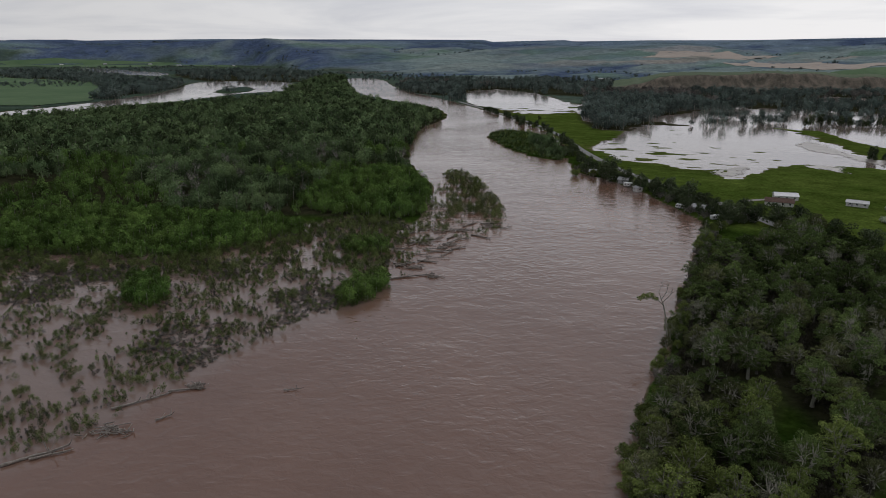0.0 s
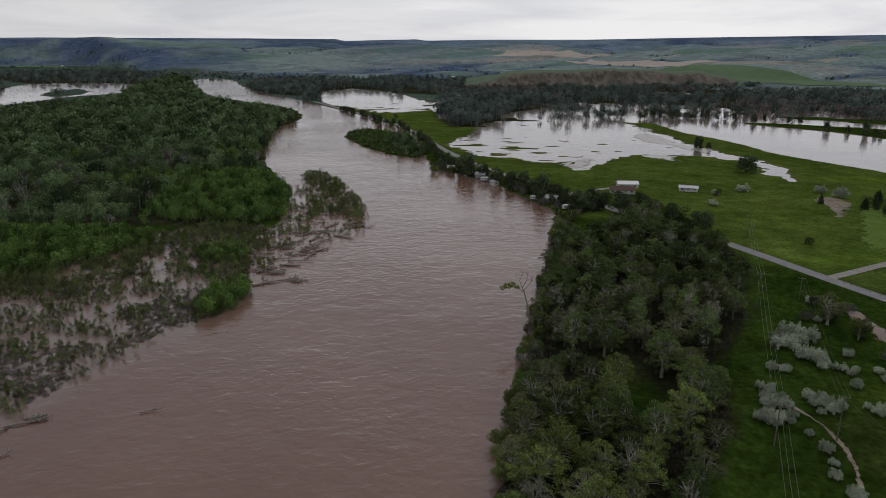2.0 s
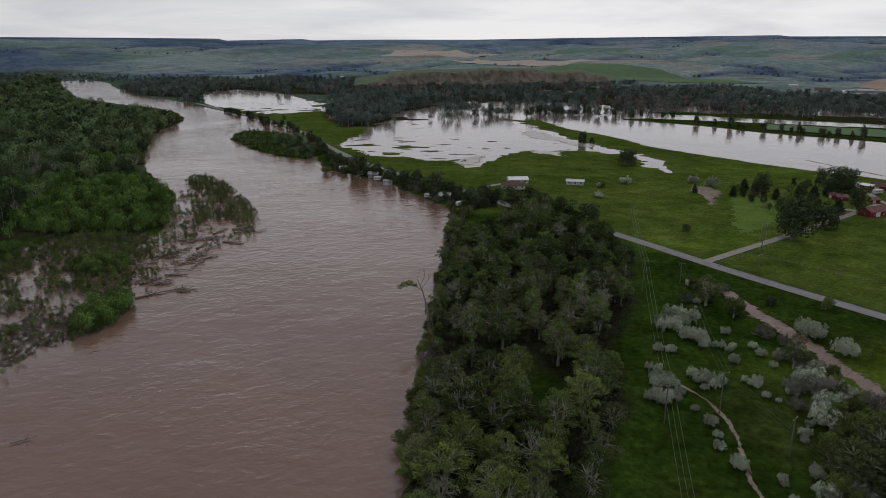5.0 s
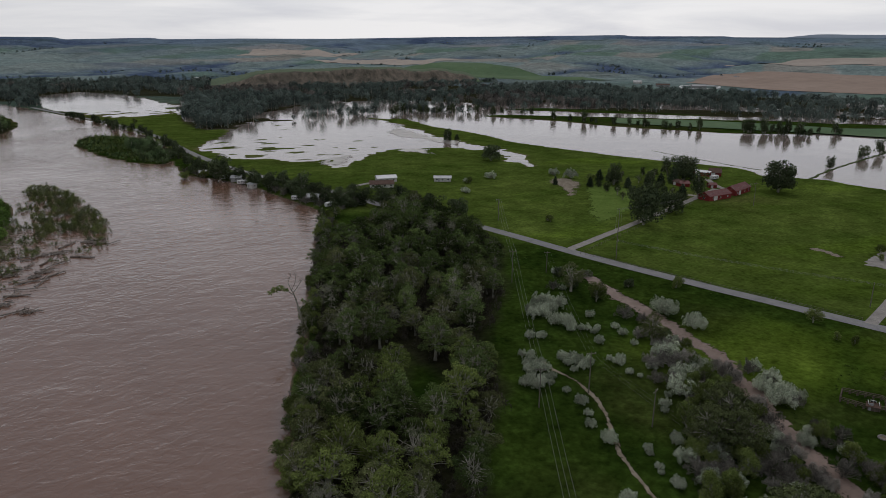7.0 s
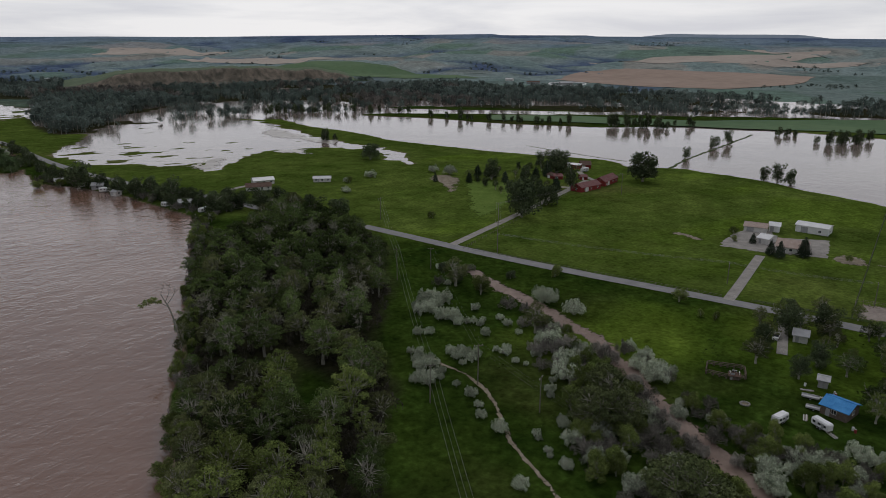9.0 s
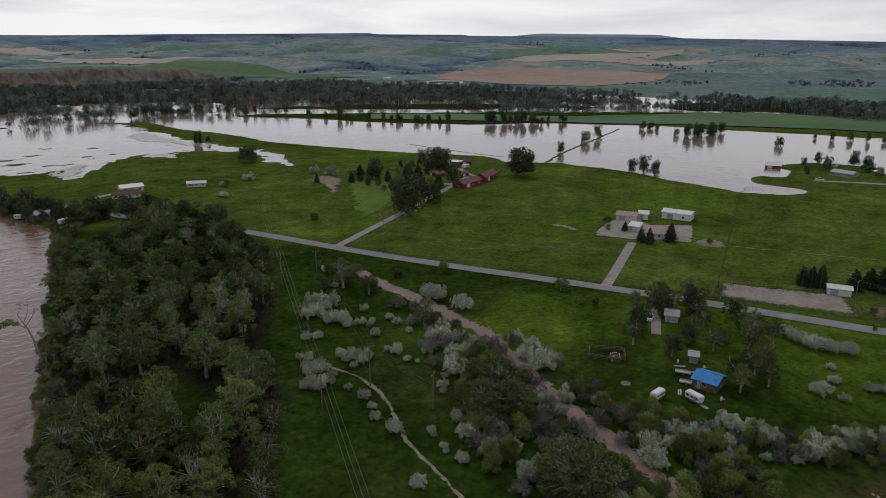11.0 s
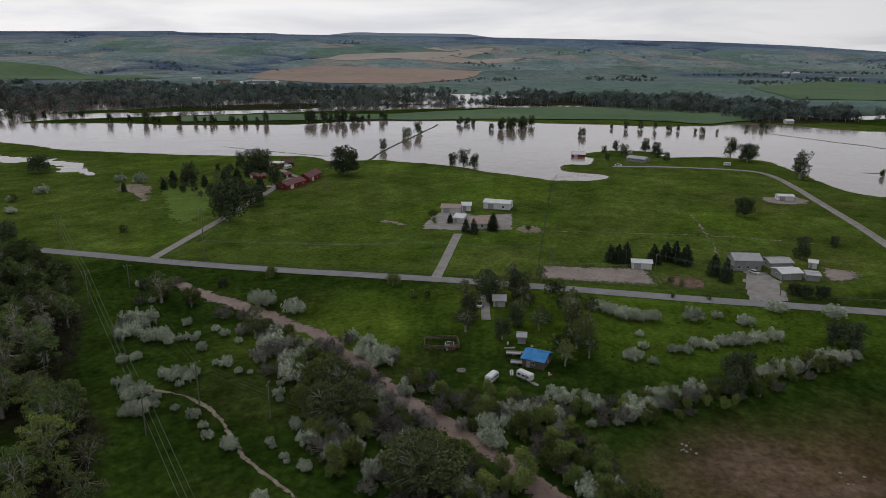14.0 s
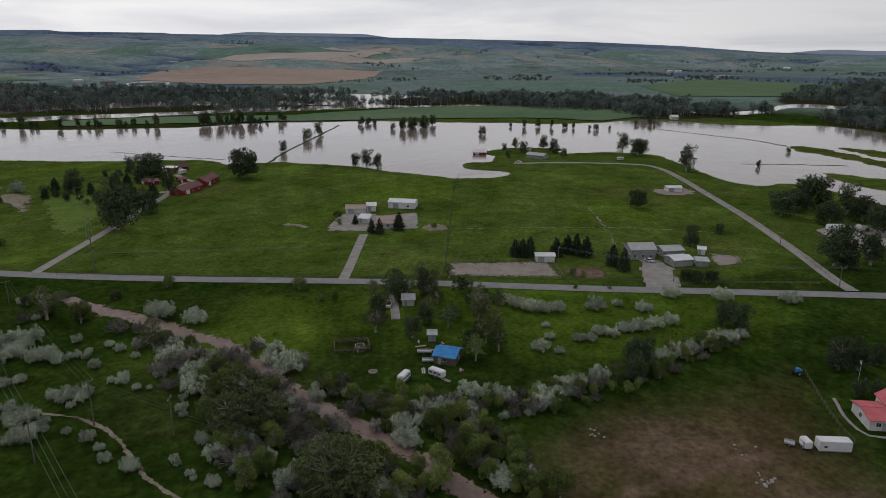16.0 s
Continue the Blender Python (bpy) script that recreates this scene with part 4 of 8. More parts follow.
patch("mown_plot", MOWN, MOWN_GRASS, "lighter mown plot of meadow", "meadow", 4.0, 0.08, 0.5)
for pname, outline, mat, label, category in (("bare_wash", WASH_B, PATH_DIRT, "pale bare patch in the green field", "bare ground"), ("garden_beds", BEDS, BED_SOIL, "brown dug garden beds beside the riding arena", "garden"), ("dirt_yard", DIRT_YARD, ARENA_DIRT, "bare dirt yard beside the carport", "yard"),
                                             ("shed_yard", SHED_YARD, ARENA_DIRT, "pale bare ground round the field shed", "yard"), ("farm_strip", FARM_STRIP, PATH_DIRT, "bare trodden strip beside the farmstead", "bare ground")):
    patch(pname, outline, mat, label, category, 1.5, 0.1, 1.2)
ribbon("irrigation_line", [(321.0, 87.5), (334.5, 49.6), (346.4, 12.0), (351.0, -35.6)], 1.4, PATH_DIRT, "thin pale irrigation line across the field", "track", 0.06, 0.9, 13)
ribbon("irrigation_line", [(392.7, 29.3), (357.1, 20.3), (333.3, 15.2), (312, 10.3)], 2.0, PATH_DIRT, "thin pale cattle trail across the field", "track", 0.06, 1.0, 14)
ribbon("fence_strip", [(444.7, 120.4), (324.0, 91.5), (248.2, 73.2)], 0.8, DITCH_GRASS, "rough grass strip along the field fence", "track", 0.05, 0.3, 17)
ribbon("field_ditch", [(211, 216), (221.0, 165.1), (233.5, 114.4)], 3.0, DITCH_GRASS, "dark grassy ditch beside the country road", "ditch", 0.05, 0.5, 15)
ribbon("field_ditch", [(241, 103), (249, 74), (258, 26), (270, -12), (283, -66)], 2.8, DITCH_GRASS, "dark grassy ditch beside the paddocks", "ditch", 0.05, 0.5, 16)
for outline, label in ((SILT_A, "sheet of wet pale silt washed over grass"), (SILT_B, "thin wet silt wash in the meadow"), (SILT_C, "pale wet silt at the flood edge")):
    patch("flood_silt", outline, WET_SILT, label, "silt", 5.0, 0.1, 1.5)
patch("silt_wash", WASH, PATH_DIRT, "pale bare wash in the meadow", "bare ground", 2.5, 0.1, 1.5)
for fname, outline, mat, label in (("hill_field", FIELD_T1, TAN_FIELD, "tan stubble field on the far hills"), ("hill_field", FIELD_T2, TAN_FIELD, "tan stubble field above the valley"), ("hill_field", FIELD_T4, TAN_FIELD, "thin tan strip of hill field"),
                                   ("hill_field", FIELD_T3, TAN_FIELD, "small tan field near the skyline"), ("hill_field", FIELD_T5, TAN_FIELD, "long tan field on the slope"), ("ploughed_field", FIELD_R2, RED_FIELD, "broad red-brown ploughed field on the slope"),
                                   ("crop_field", FIELD_G1, GREEN_FIELD, "green crop at the foot of the hills"), ("crop_field", FIELD_G3, GREEN_FIELD, "green crop beyond the woods"), ("crop_field", FIELD_G4, GREEN_FIELD, "green irrigated field in the far valley"),
                                   ("crop_field", FIELD_G2, GREEN_FIELD, "green meadow strip beyond the flood"), ("crop_field", FIELD_W, GREEN_FIELD, "green meadow beyond the side channel"), ("crop_field", FIELD_W2, GREEN_FIELD, "pale green fields under the far bluff")):
    patch(fname, outline, mat, label, "field", 22.0, 1.0, 0.35, 0)


def distant_mesa(start, end, rise):
    """A long flat-topped ridge beyond the rim of the hills."""
    a = np.radians(np.linspace(start, end, 40))
    t = np.linspace(0, 1, 40)
    top = rise * np.clip(np.minimum(t, 1 - t) * 7, 0, 1) * (0.9 + 0.2 * value_noise(t * 9, t * 0, 3))
    skyline = np.interp(np.degrees(a), *np.array(SKYLINE, float).T)
    z = 90 + 4930 * np.tan(np.radians(skyline + top))
    rows = [np.stack([r * np.sin(a), r * np.cos(a), zz], -1) for r, zz in ((4860, z * 0 - 60), (4930, z), (4960, z), (4990, z * 0 - 60))]
    v = np.concatenate(rows)
    quads = [(k * 40 + i, k * 40 + i + 1, (k + 1) * 40 + i + 1, (k + 1) * 40 + i) for k in range(3) for i in range(39)]
    tagged(new("backdrop", array_mesh("backdrop", v, quads, [MESA])), "distant mesa on the horizon, pale blue with haze", "mesa", kind="structure")


def eroded_bluff():
    """A steep clay scarp cut by gullies, below a green terrace that falls back to the valley behind."""
    p = smooth_line(BLUFF)
    s = np.concatenate([[0], np.cumsum(np.hypot(*np.diff(p, axis=0).T))])
    t = np.arange(0, s[-1], 3.0)
    c = np.stack([np.interp(t, s, p[:, 0]), np.interp(t, s, p[:, 1])], -1)
    back = c / np.hypot(*c.T)[:, None]
    k = t / s[-1]
    high = np.interp(k, [0, 0.12, 0.35, 0.6, 0.78, 0.9, 1.0], [4, 25, 35, 34, 30, 20, 2]) + 4 * fbm(t, t * 0, 60, 3, 88)
    gully = 16 * np.abs(fbm(t, t * 0 + 7, 34, 4, 89)) + 26 * np.abs(fbm(t, t * 0 + 3, 150, 3, 90))
    rows = []
    for off, up, cut in ((-14, -0.06, 0.1), (6, 0.16, 0.3), (14, 0.34, 0.7), (19, 0.55, 1.0), (23, 0.76, 1.15), (27, 0.93, 1.3), (34, 1.0, 1.4), (70, 1.02, 0.6), (200, 1.0, 0.2), (420, 0.86, 0.0), (800, -0.3, 0.0)):
        q = c + back * (off + cut * gully)[:, None]
        rows.append(np.column_stack([q, high * up + 1.3 * fbm(q[:, 0], q[:, 1], 9, 3, 91) * (0 < up < 0.97)]))
    v = np.stack(rows, 1)
    n, m = v.shape[:2]
    i, j = np.meshgrid(np.arange(n - 1), np.arange(m - 1), indexing="ij")
    quads = np.stack([i * m + j, (i + 1) * m + j, (i + 1) * m + j + 1, i * m + j + 1], -1).reshape(-1, 4)
    me = array_mesh("eroded_bluff", v.reshape(-1, 3), quads, [BLUFF_EARTH, TERRACE], (j.ravel() >= 6).astype(np.int32))
    tagged(new("eroded_bluff", me), "brown eroded clay bluff under green terraced fields", "bluff", kind="structure")


eroded_bluff()
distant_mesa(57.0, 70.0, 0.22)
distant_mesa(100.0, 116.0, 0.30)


# ---- trees and bushes: x, y, crown radius ----
SILVER_MEADOW = [(151.9, 175.8, 5.5), (144.5, 172.7, 4.3), (146.5, 162.6, 4.2), (146.9, 156.6, 3.1), (158.6, 162.1, 1.9), (150.8, 152.4, 2.8), (145.6, 144.3, 2.2), (158.5, 150.2, 1.8), (156.8, 145.1, 2.3), (154.1, 137.8, 1.9), (141.1, 132.4, 3.0), (138.6, 125.0, 1.6), (139.5, 121.7, 1.1), (129.5, 139.3, 3.7), (130.5, 135.4, 3.2), (126.3, 134.0, 1.8), (130.2, 158.8, 2.0), (133.1, 156.9, 2.2), (169.0, 187.9, 1.8), (180.6, 205.0, 2.6), (112.3, 93.5, 1.3), (108.9, 87.2, 1.0), (108.6, 82.0, 1.6), (130.0, 104.9, 1.7), (121.4, 93.4, 1.9), (137.3, 110.1, 1.3), (146.3, 123.9, 2.3)]
SILVER_PATH = [(116.1, 125.7, 1.5), (115.0, 118.8, 2.1), (112.7, 113.8, 1.8), (109.5, 109.5, 1.8), (108.0, 102.0, 2.3), (118.5, 134.1, 1.8), (117.8, 140.9, 4.0), (111.3, 133.7, 3.9), (114.7, 132.9, 2.6), (120.8, 148.0, 2.8)]
SILVER_CREEK = [(154.6, 125.9, 4.3), (141.1, 117.0, 2.7), (147.7, 113.0, 4.5), (140.5, 108.9, 3.9), (155.4, 106.3, 4.1), (158.0, 116.1, 2.8), (167.1, 107.5, 2.9), (161.8, 99.4, 2.8), (158.6, 92.2, 4.0), (161.3, 89.9, 2.3), (146.3, 77.5, 2.1), (145.2, 87.3, 3.8), (141.6, 82.9, 2.5), (114.2, 79.0, 2.9), (110.7, 77.3, 1.4), (112.8, 68.0, 2.8), (107.2, 66.8, 2.3), (182.8, 150.9, 4.5), (180.5, 136.8, 4.0), (170.9, 150.2, 2.2)]
SILVER_ROAD = [(278.5, 389.2, 4.2), (227.0, 45.4, 3.3), (224.3, 40.5, 3.3), (222.6, 35.8, 3.2), (222.6, 31.6, 3.2), (225.0, 27.1, 3.0), (230.5, 14.4, 3.6), (235.5, 7.6, 2.0), (234.7, -0.8, 2.3), (210.1, 28.8, 1.5), (192.5, 27.9, 2.8), (201.2, 26.2, 1.7), (191.7, 22.2, 1.7), (202.0, 17.7, 2.0), (203.6, 14.5, 2.2), (208.9, 12.0, 2.5), (208.7, 8.1, 2.5), (213.6, 4.5, 2.6), (217.4, 0.7, 2.6), (214.4, 3.6, 2.6), (215.8, -0.1, 3.1), (220.3, -4.9, 2.9), (224.4, -9.8, 2.9), (250.5, -10.7, 3.3), (251.7, -28.1, 4.2), (256.0, -50.6, 3.7), (233.3, -1.6, 2.8)]
SILVER_HEDGE = [(178.2, 10.2, 2.9), (173.2, 15.6, 2.6), (168.8, 19.3, 3.0), (159.9, 21.8, 3.6), (154.2, 25.2, 1.4), (160.4, 32.6, 2.5), (161.9, 36.2, 2.5), (159.8, 41.6, 2.9), (155.0, 44.5, 2.0), (147.6, 49.3, 2.8), (144.7, 45.3, 2.3), (135.1, 50.3, 3.0), (133.9, 47.3, 1.5), (146.6, 77.7, 1.9), (137.4, 36.2, 2.2), (128.6, 27.9, 2.1), (126.0, 23.5, 2.4), (128.2, 21.2, 2.1), (198.4, -9.8, 3.4), (202.7, -13.9, 2.9), (206.7, -18.5, 2.7), (212.2, -22.9, 3.1), (215.4, -26.8, 2.6), (218.7, -30.4, 2.1)]
GREEN_TREES = [(170.4, 184.8, 5.3), (170.8, 171.9, 4.0), (207.4, 167.0, 2.5), (219.1, 119.9, 3.2), (211.8, 107.7, 1.7), (212.6, 102.6, 2.0), (159.0, 135.4, 4.5), (133.3, 89.9, 5.6), (128.6, 83.1, 5.0), (124.6, 87.1, 5.0), (115.7, 59.8, 5.1), (110.5, 55.5, 4.3), (213.7, 51.4, 4.7), (201.4, 45.6, 4.0), (185.4, 46.8, 4.2), (211.9, 60.7, 2.6), (110.5, 55.4, 6.5), (117.4, 62.8, 4.1), (125.4, 52.7, 3.2), (124.7, 39.2, 3.8), (120.3, 38.6, 3.0), (137.4, 55.7, 1.9), (124.1, 14.4, 3.7), (125.3, 18.9, 2.7), (124.2, 43.8, 2.4)]
SHADE_TREES = [(200.0, 81.4, 4.1), (218.1, 81.8, 5.0), (227.0, 74.1, 5.1), (201.6, 66.3, 3.6), (189.7, 66.7, 3.4), (191.1, 1.5, 4.2), (180.3, 0.5, 3.6), (186.1, -0.1, 5.0), (228.1, -26.2, 3.8), (225.3, -30.4, 4.3), (202.5, -53.4, 4.5), (203.8, -58.4, 4.6), (208.8, -64.6, 3.2), (187.1, -54.4, 2.4), (188.4, -59.0, 2.4), (322.1, -21.8, 4.5), (349.1, -35.8, 2.4), (308.9, -76.9, 8.9), (306.3, -80.2, 5.9), (313.5, -91.2, 6.1)]
GREY_SHRUBS = [(135.1, 100.8, 3.3), (130.0, 72.7, 3.0), (127.2, 68.3, 3.0), (147.1, 106.0, 2.7), (153.7, 79.2, 2.1), (165.4, 128.6, 3.0), (150.8, 93.3, 2.6), (167.5, 155.3, 3.8), (185.8, 193.9, 3.2), (166.0, 189.7, 3.0), (124.2, 71.4, 2.6), (129.1, 69.3, 3.4), (141.6, 66.1, 3.5), (134.2, 67.7, 3.1), (145.6, 61.2, 4.0), (136.0, 38.0, 2.9), (134.9, 32.7, 2.9), (143.2, 35.3, 2.3), (133.6, 24.1, 2.8), (156.1, 75.0, 2.6), (154.7, 79.8, 2.6), (152.1, 41.3, 2.4), (152.8, 36.7, 2.8), (157.8, 29.8, 2.4), (155.6, 24.7, 3.2), (148.1, 58.8, 2.8), (143.9, 53.3, 2.3)]
VALLEY_TREES = [(271.3, 242.4, 11.7), (304.0, 253.4, 7.8), (410.8, 258.3, 12.3), (528.9, 293.1, 4.5), (605.3, 309.1, 5.6), (640.8, 313.7, 5.8), (480.0, 206.9, 5.1), (475.4, 196.0, 5.5), (477.8, 188.5, 5.1), (699.8, 158.9, 4.7), (588.0, 114.6, 2.9), (623.1, 16.7, 7.2), (595.5, 3.8, 8.8), (528.6, -30.2, 7.8), (394.2, 2.7, 5.9), (353.4, -36.9, 2.1), (398.1, -71.4, 8.4), (410.9, -80.8, 6.9), (422.8, -90.4, 11.4), (383.0, -91.1, 7.5), (410.3, -105.5, 7.0), (395.2, -109.5, 7.5), (373.7, -111.0, 8.1), (335.4, 327.8, 6.6), (351.5, 311.5, 5.0), (392.9, 318.8, 10.4), (348.7, 270.9, 6.2), (325.1, 453.6, 8.2)]
FLOOD_TREES = [(742.1, 308.3, 4.6), (755.9, 305.5, 4.0), (713.2, 249.5, 6.8), (726.5, 242.4, 7.5), (740.9, 234.0, 7.0), (766.2, 231.7, 5.9), (779.2, 144.0, 2.9), (776.1, 49.2, 3.8), (853.3, -7.3, 4.2), (656.8, -121.1, 2.5), (566.9, -84.1, 2.8), (360.8, 576.9, 6.2), (753.1, 416.9, 5.7)]
CONIFERS = [(283.4, 51.5, 2.6), (282.6, 48.3, 2.6), (283.5, 45.3, 2.6), (288.3, 34.7, 2.9), (294.7, 30.7, 3.0), (293.8, 26.9, 2.7), (291.7, 22.5, 2.9), (281.8, 11.1, 2.8), (276.1, 6.5, 2.8), (302.1, 124.1, 2.2), (301.2, 119.7, 2.2), (310.3, 113.3, 3.0), (315.8, 138.2, 1.7), (338.1, 344.2, 2.8), (361.2, 310.8, 3.1), (317.5, 331.3, 2.3), (302.7, 348.7, 1.9)]
BUSHES = [(271.8, -16.9, 2.8), (269.5, -20.8, 3.0), (272.2, -25.7, 2.8), (323.2, 151.4, 2.7), (312.4, 145.4, 2.0), (317.4, 97.4, 1.9), (209.3, 167.9, 2.7), (233.9, 273.9, 2.4), (255.4, 381.1, 3.0), (237.4, 359.3, 3.2), (327.9, 362.0, 6.1), (324.6, 376.1, 4.9), (234.5, 272.5, 2.4), (236.5, 356.1, 3.2), (255.2, 383.7, 3.4)]
RIVERSIDE_TREES = [(96.2, 495.3, 4.6), (115.5, 477.7, 10.2), (108.2, 491.9, 4.2), (125.9, 469.5, 6.1), (128.9, 443.8, 6.5), (134.4, 429.3, 5.6), (146.0, 437.1, 6.1), (141.2, 408.8, 5.4), (143.9, 395.4, 7.7), (151.7, 391.3, 6.0), (153.5, 381.7, 5.2), (152.6, 358.0, 8.1), (164.1, 368.3, 6.7), (166.2, 357.1, 6.6), (174.3, 348.5, 7.2), (187.1, 349.6, 7.3), (185.4, 312.1, 7.6), (195.1, 301.2, 7.5), (105.0, 590.5, 5.0), (92.9, 822.0, 6.1), (121.8, 885.6, 4.4), (340.8, 332.8, 5.1), (330.8, 344.6, 4.4), (409.1, 347.2, 5.8), (392.6, 317.3, 6.3), (113.3, 634.5, 3.7), (111.6, 587.4, 3.5), (111.1, 539.9, 3.2), (107.4, 709.2, 3.0), (103.7, 802.4, 4.0)]
DUSTY_CREEK = [(160.0, 131.6, 3.4), (152.0, 122.2, 4.0), (147.2, 124.3, 3.5), (159.0, 121.5, 3.6), (151.2, 111.4, 4.0), (161.6, 112.1, 3.2), (159.9, 107.0, 2.8), (144.4, 104.7, 3.6), (144.8, 113.7, 3.6), (147.8, 94.9, 3.0), (147.6, 90.0, 2.8), (142.2, 84.4, 2.8), (152.9, 94.9, 2.6), (141.5, 79.8, 2.6), (139.5, 75.4, 2.4), (138.7, 102.6, 3.0), (160.6, 141.2, 3.0), (140.3, 93.8, 3.2), (136.4, 69.5, 2.4), (137.2, 58.2, 2.4), (134.4, 65.5, 2.6)]
SILVER_MORE = [(170.9, 108.6, 2.6), (167.8, 101.3, 3.2), (164.7, 95.1, 3.0), (165.3, 91.7, 2.6), (147.2, 78.9, 2.2), (151.8, 80.2, 1.8), (150.2, 70.8, 2.0), (112.6, 68.2, 2.6), (118.1, 68.3, 2.2), (139.9, 53.6, 3.0), (146.2, 49.3, 2.6), (133.6, 49.2, 2.6), (117.3, 80.5, 1.8), (122.9, 95.2, 1.6), (132.6, 107.0, 1.8), (113.5, 95.2, 1.4), (110.2, 89.0, 1.2), (108.8, 82.8, 1.8), (95.7, 84.2, 2.2), (159.0, 31.0, 2.4), (159.6, 37.9, 2.4), (157.3, 24.0, 2.6), (163.3, 20.2, 3.0), (167.2, 17.0, 2.6)]
THICKET_A = [(143, 90), (154, 82), (152, 68), (157, 51), (152, 36), (136, 23), (119, 12), (100, 62), (123, 67), (129, 78)]
THICKET_B = [(148, 116), (158, 107), (148, 92), (130, 77), (111, 72), (109, 80), (124, 95)]
THICKET_C = [(229, 99), (257, 79), (240, 61), (232, 47), (189, 40), (176, 44), (194, 53), (202, 73), (186, 78), (198, 89)]
HEDGE = [(156, 44), (165, 32), (173, 19), (184, 5), (203, -8), (227, -29), (219, -35), (192, -14), (170, 4), (152, 23), (148, 39)]
CREEK_SCRUB = [(176, 162), (176, 138), (172, 112), (162, 92), (152, 80), (146, 90), (152, 103), (160, 125), (166, 147)]


# ---- tree shapes, built once at a crown radius of 1 ----
def tube(points, radii, sides=6):
    """A tapered tube along points: corners and triangles."""
    points, radii = np.asarray(points, float), np.asarray(radii, float)
    way = np.gradient(points, axis=0)
    way /= np.linalg.norm(way, axis=1)[:, None] + 1e-9
    ref = np.where(np.abs(way[:, 2:3]) > 0.9, [[1.0, 0, 0]], [[0, 0, 1.0]])
    u = np.cross(way, ref)
    u /= np.linalg.norm(u, axis=1)[:, None] + 1e-9
    w = np.cross(way, u)
    ang = np.linspace(0, 2 * math.pi, sides, endpoint=False)
    v = points[:, None] + radii[:, None, None] * (np.cos(ang)[None, :, None] * u[:, None] + np.sin(ang)[None, :, None] * w[:, None])
    n = len(points)
    i, j = np.meshgrid(np.arange(n - 1), np.arange(sides), indexing="ij")
    k = (j + 1) % sides
    quads = np.stack([i * sides + j, i * sides + k, (i + 1) * sides + k, (i + 1) * sides + j], -1).reshape(-1, 4)
    return v.reshape(-1, 3), np.concatenate([quads[:, [0, 1, 2]], quads[:, [0, 2, 3]]])


def merged(pieces):
    verts, tris, base = [], [], 0
    for v, f in pieces:
        verts.append(v)
        tris.append(f + base)
        base += len(v)
    return np.concatenate(verts), np.concatenate(tris)


def foliage(rng, lobes, count, size, droop=0.0, rough=0.55):
    """Small leaf sprays, spread over the outside of the lobes."""
    centre, radius = np.array([l[:3] for l in lobes], float), np.array([l[3:] for l in lobes], float)
    weight = radius[:, 0] * radius[:, 2]
    pick = rng.choice(len(lobes), count, p=weight / weight.sum())
    d = rng.normal(size=(count, 3))
    d[:, 2] += 0.25
    d /= np.linalg.norm(d, axis=1)[:, None]
    at = centre[pick] + d * radius[pick] * rng.uniform(0.38, 1.14, count)[:, None] ** 0.6
    nrm = d + rng.normal(size=(count, 3)) * rough
    nrm /= np.linalg.norm(nrm, axis=1)[:, None]
    a = np.cross(nrm, rng.normal(size=(count, 3)))
    a /= np.linalg.norm(a, axis=1)[:, None]
    b = np.cross(nrm, a)
    s = (size * rng.uniform(0.6, 1.4, count))[:, None]
    tri = np.stack([at + a * s, at - a * s * 0.5 + b * s * 0.75, at - a * s * 0.5 - b * s * 0.75], 1)
    tri[:, :, 2] -= droop * s
    return tri.reshape(-1, 3), np.arange(count * 3).reshape(-1, 3)


def broad_lobes(rng, count, height, flat=0.7, low=0.3):
    """Lobes of an uneven round crown of radius 1, from low times its height upwards."""
    lobes = [(0, 0, height * (0.5 + 0.4 * low), 0.6, 0.6, height * (0.42 - 0.3 * low))]
    for i in range(count):
        a, r = i * 2.4 + rng.uniform(-0.5, 0.5), rng.uniform(0.15, 0.72)
        s = rng.uniform(0.20, 0.40)
        lobes.append((r * math.cos(a), r * math.sin(a), height * rng.uniform(low, 0.92) - 0.2 * r * (low > 0.2) * height * 0.4, s, s, s * flat))
    return lobes


def domed_lobes(rng, count, height):
    """A round-topped crown of radius 1 with a few bulges."""
    lobes = [(0, 0, height * 0.52, 0.72, 0.72, height * 0.44)]
    for i in range(count):
        a, r, s = i * 2.4 + rng.uniform(-0.5, 0.5), rng.uniform(0.35, 0.7), rng.uniform(0.28, 0.42)
        lobes.append((r * math.cos(a), r * math.sin(a), height * rng.uniform(0.12, 0.8), s, s, s * 0.9))
    return lobes


def spiky_lobes(rng, count, height):
    """Upright sprays of a ragged bush of radius 1."""
    lobes = [(0, 0, height * 0.34, 0.42, 0.42, height * 0.28)]
    for i in range(count):
        a, r = i * 2.4 + rng.uniform(-0.6, 0.6), math.sqrt(rng.uniform(0.02, 0.75))
        s = rng.uniform(0.10, 0.20)
        top = height * (0.95 - 0.45 * r * r) * rng.uniform(0.65, 1.1)
        lobes.append((r * math.cos(a), r * math.sin(a), top * rng.uniform(0.4, 0.85), s, s, s * rng.uniform(1.0, 1.9)))
    return lobes


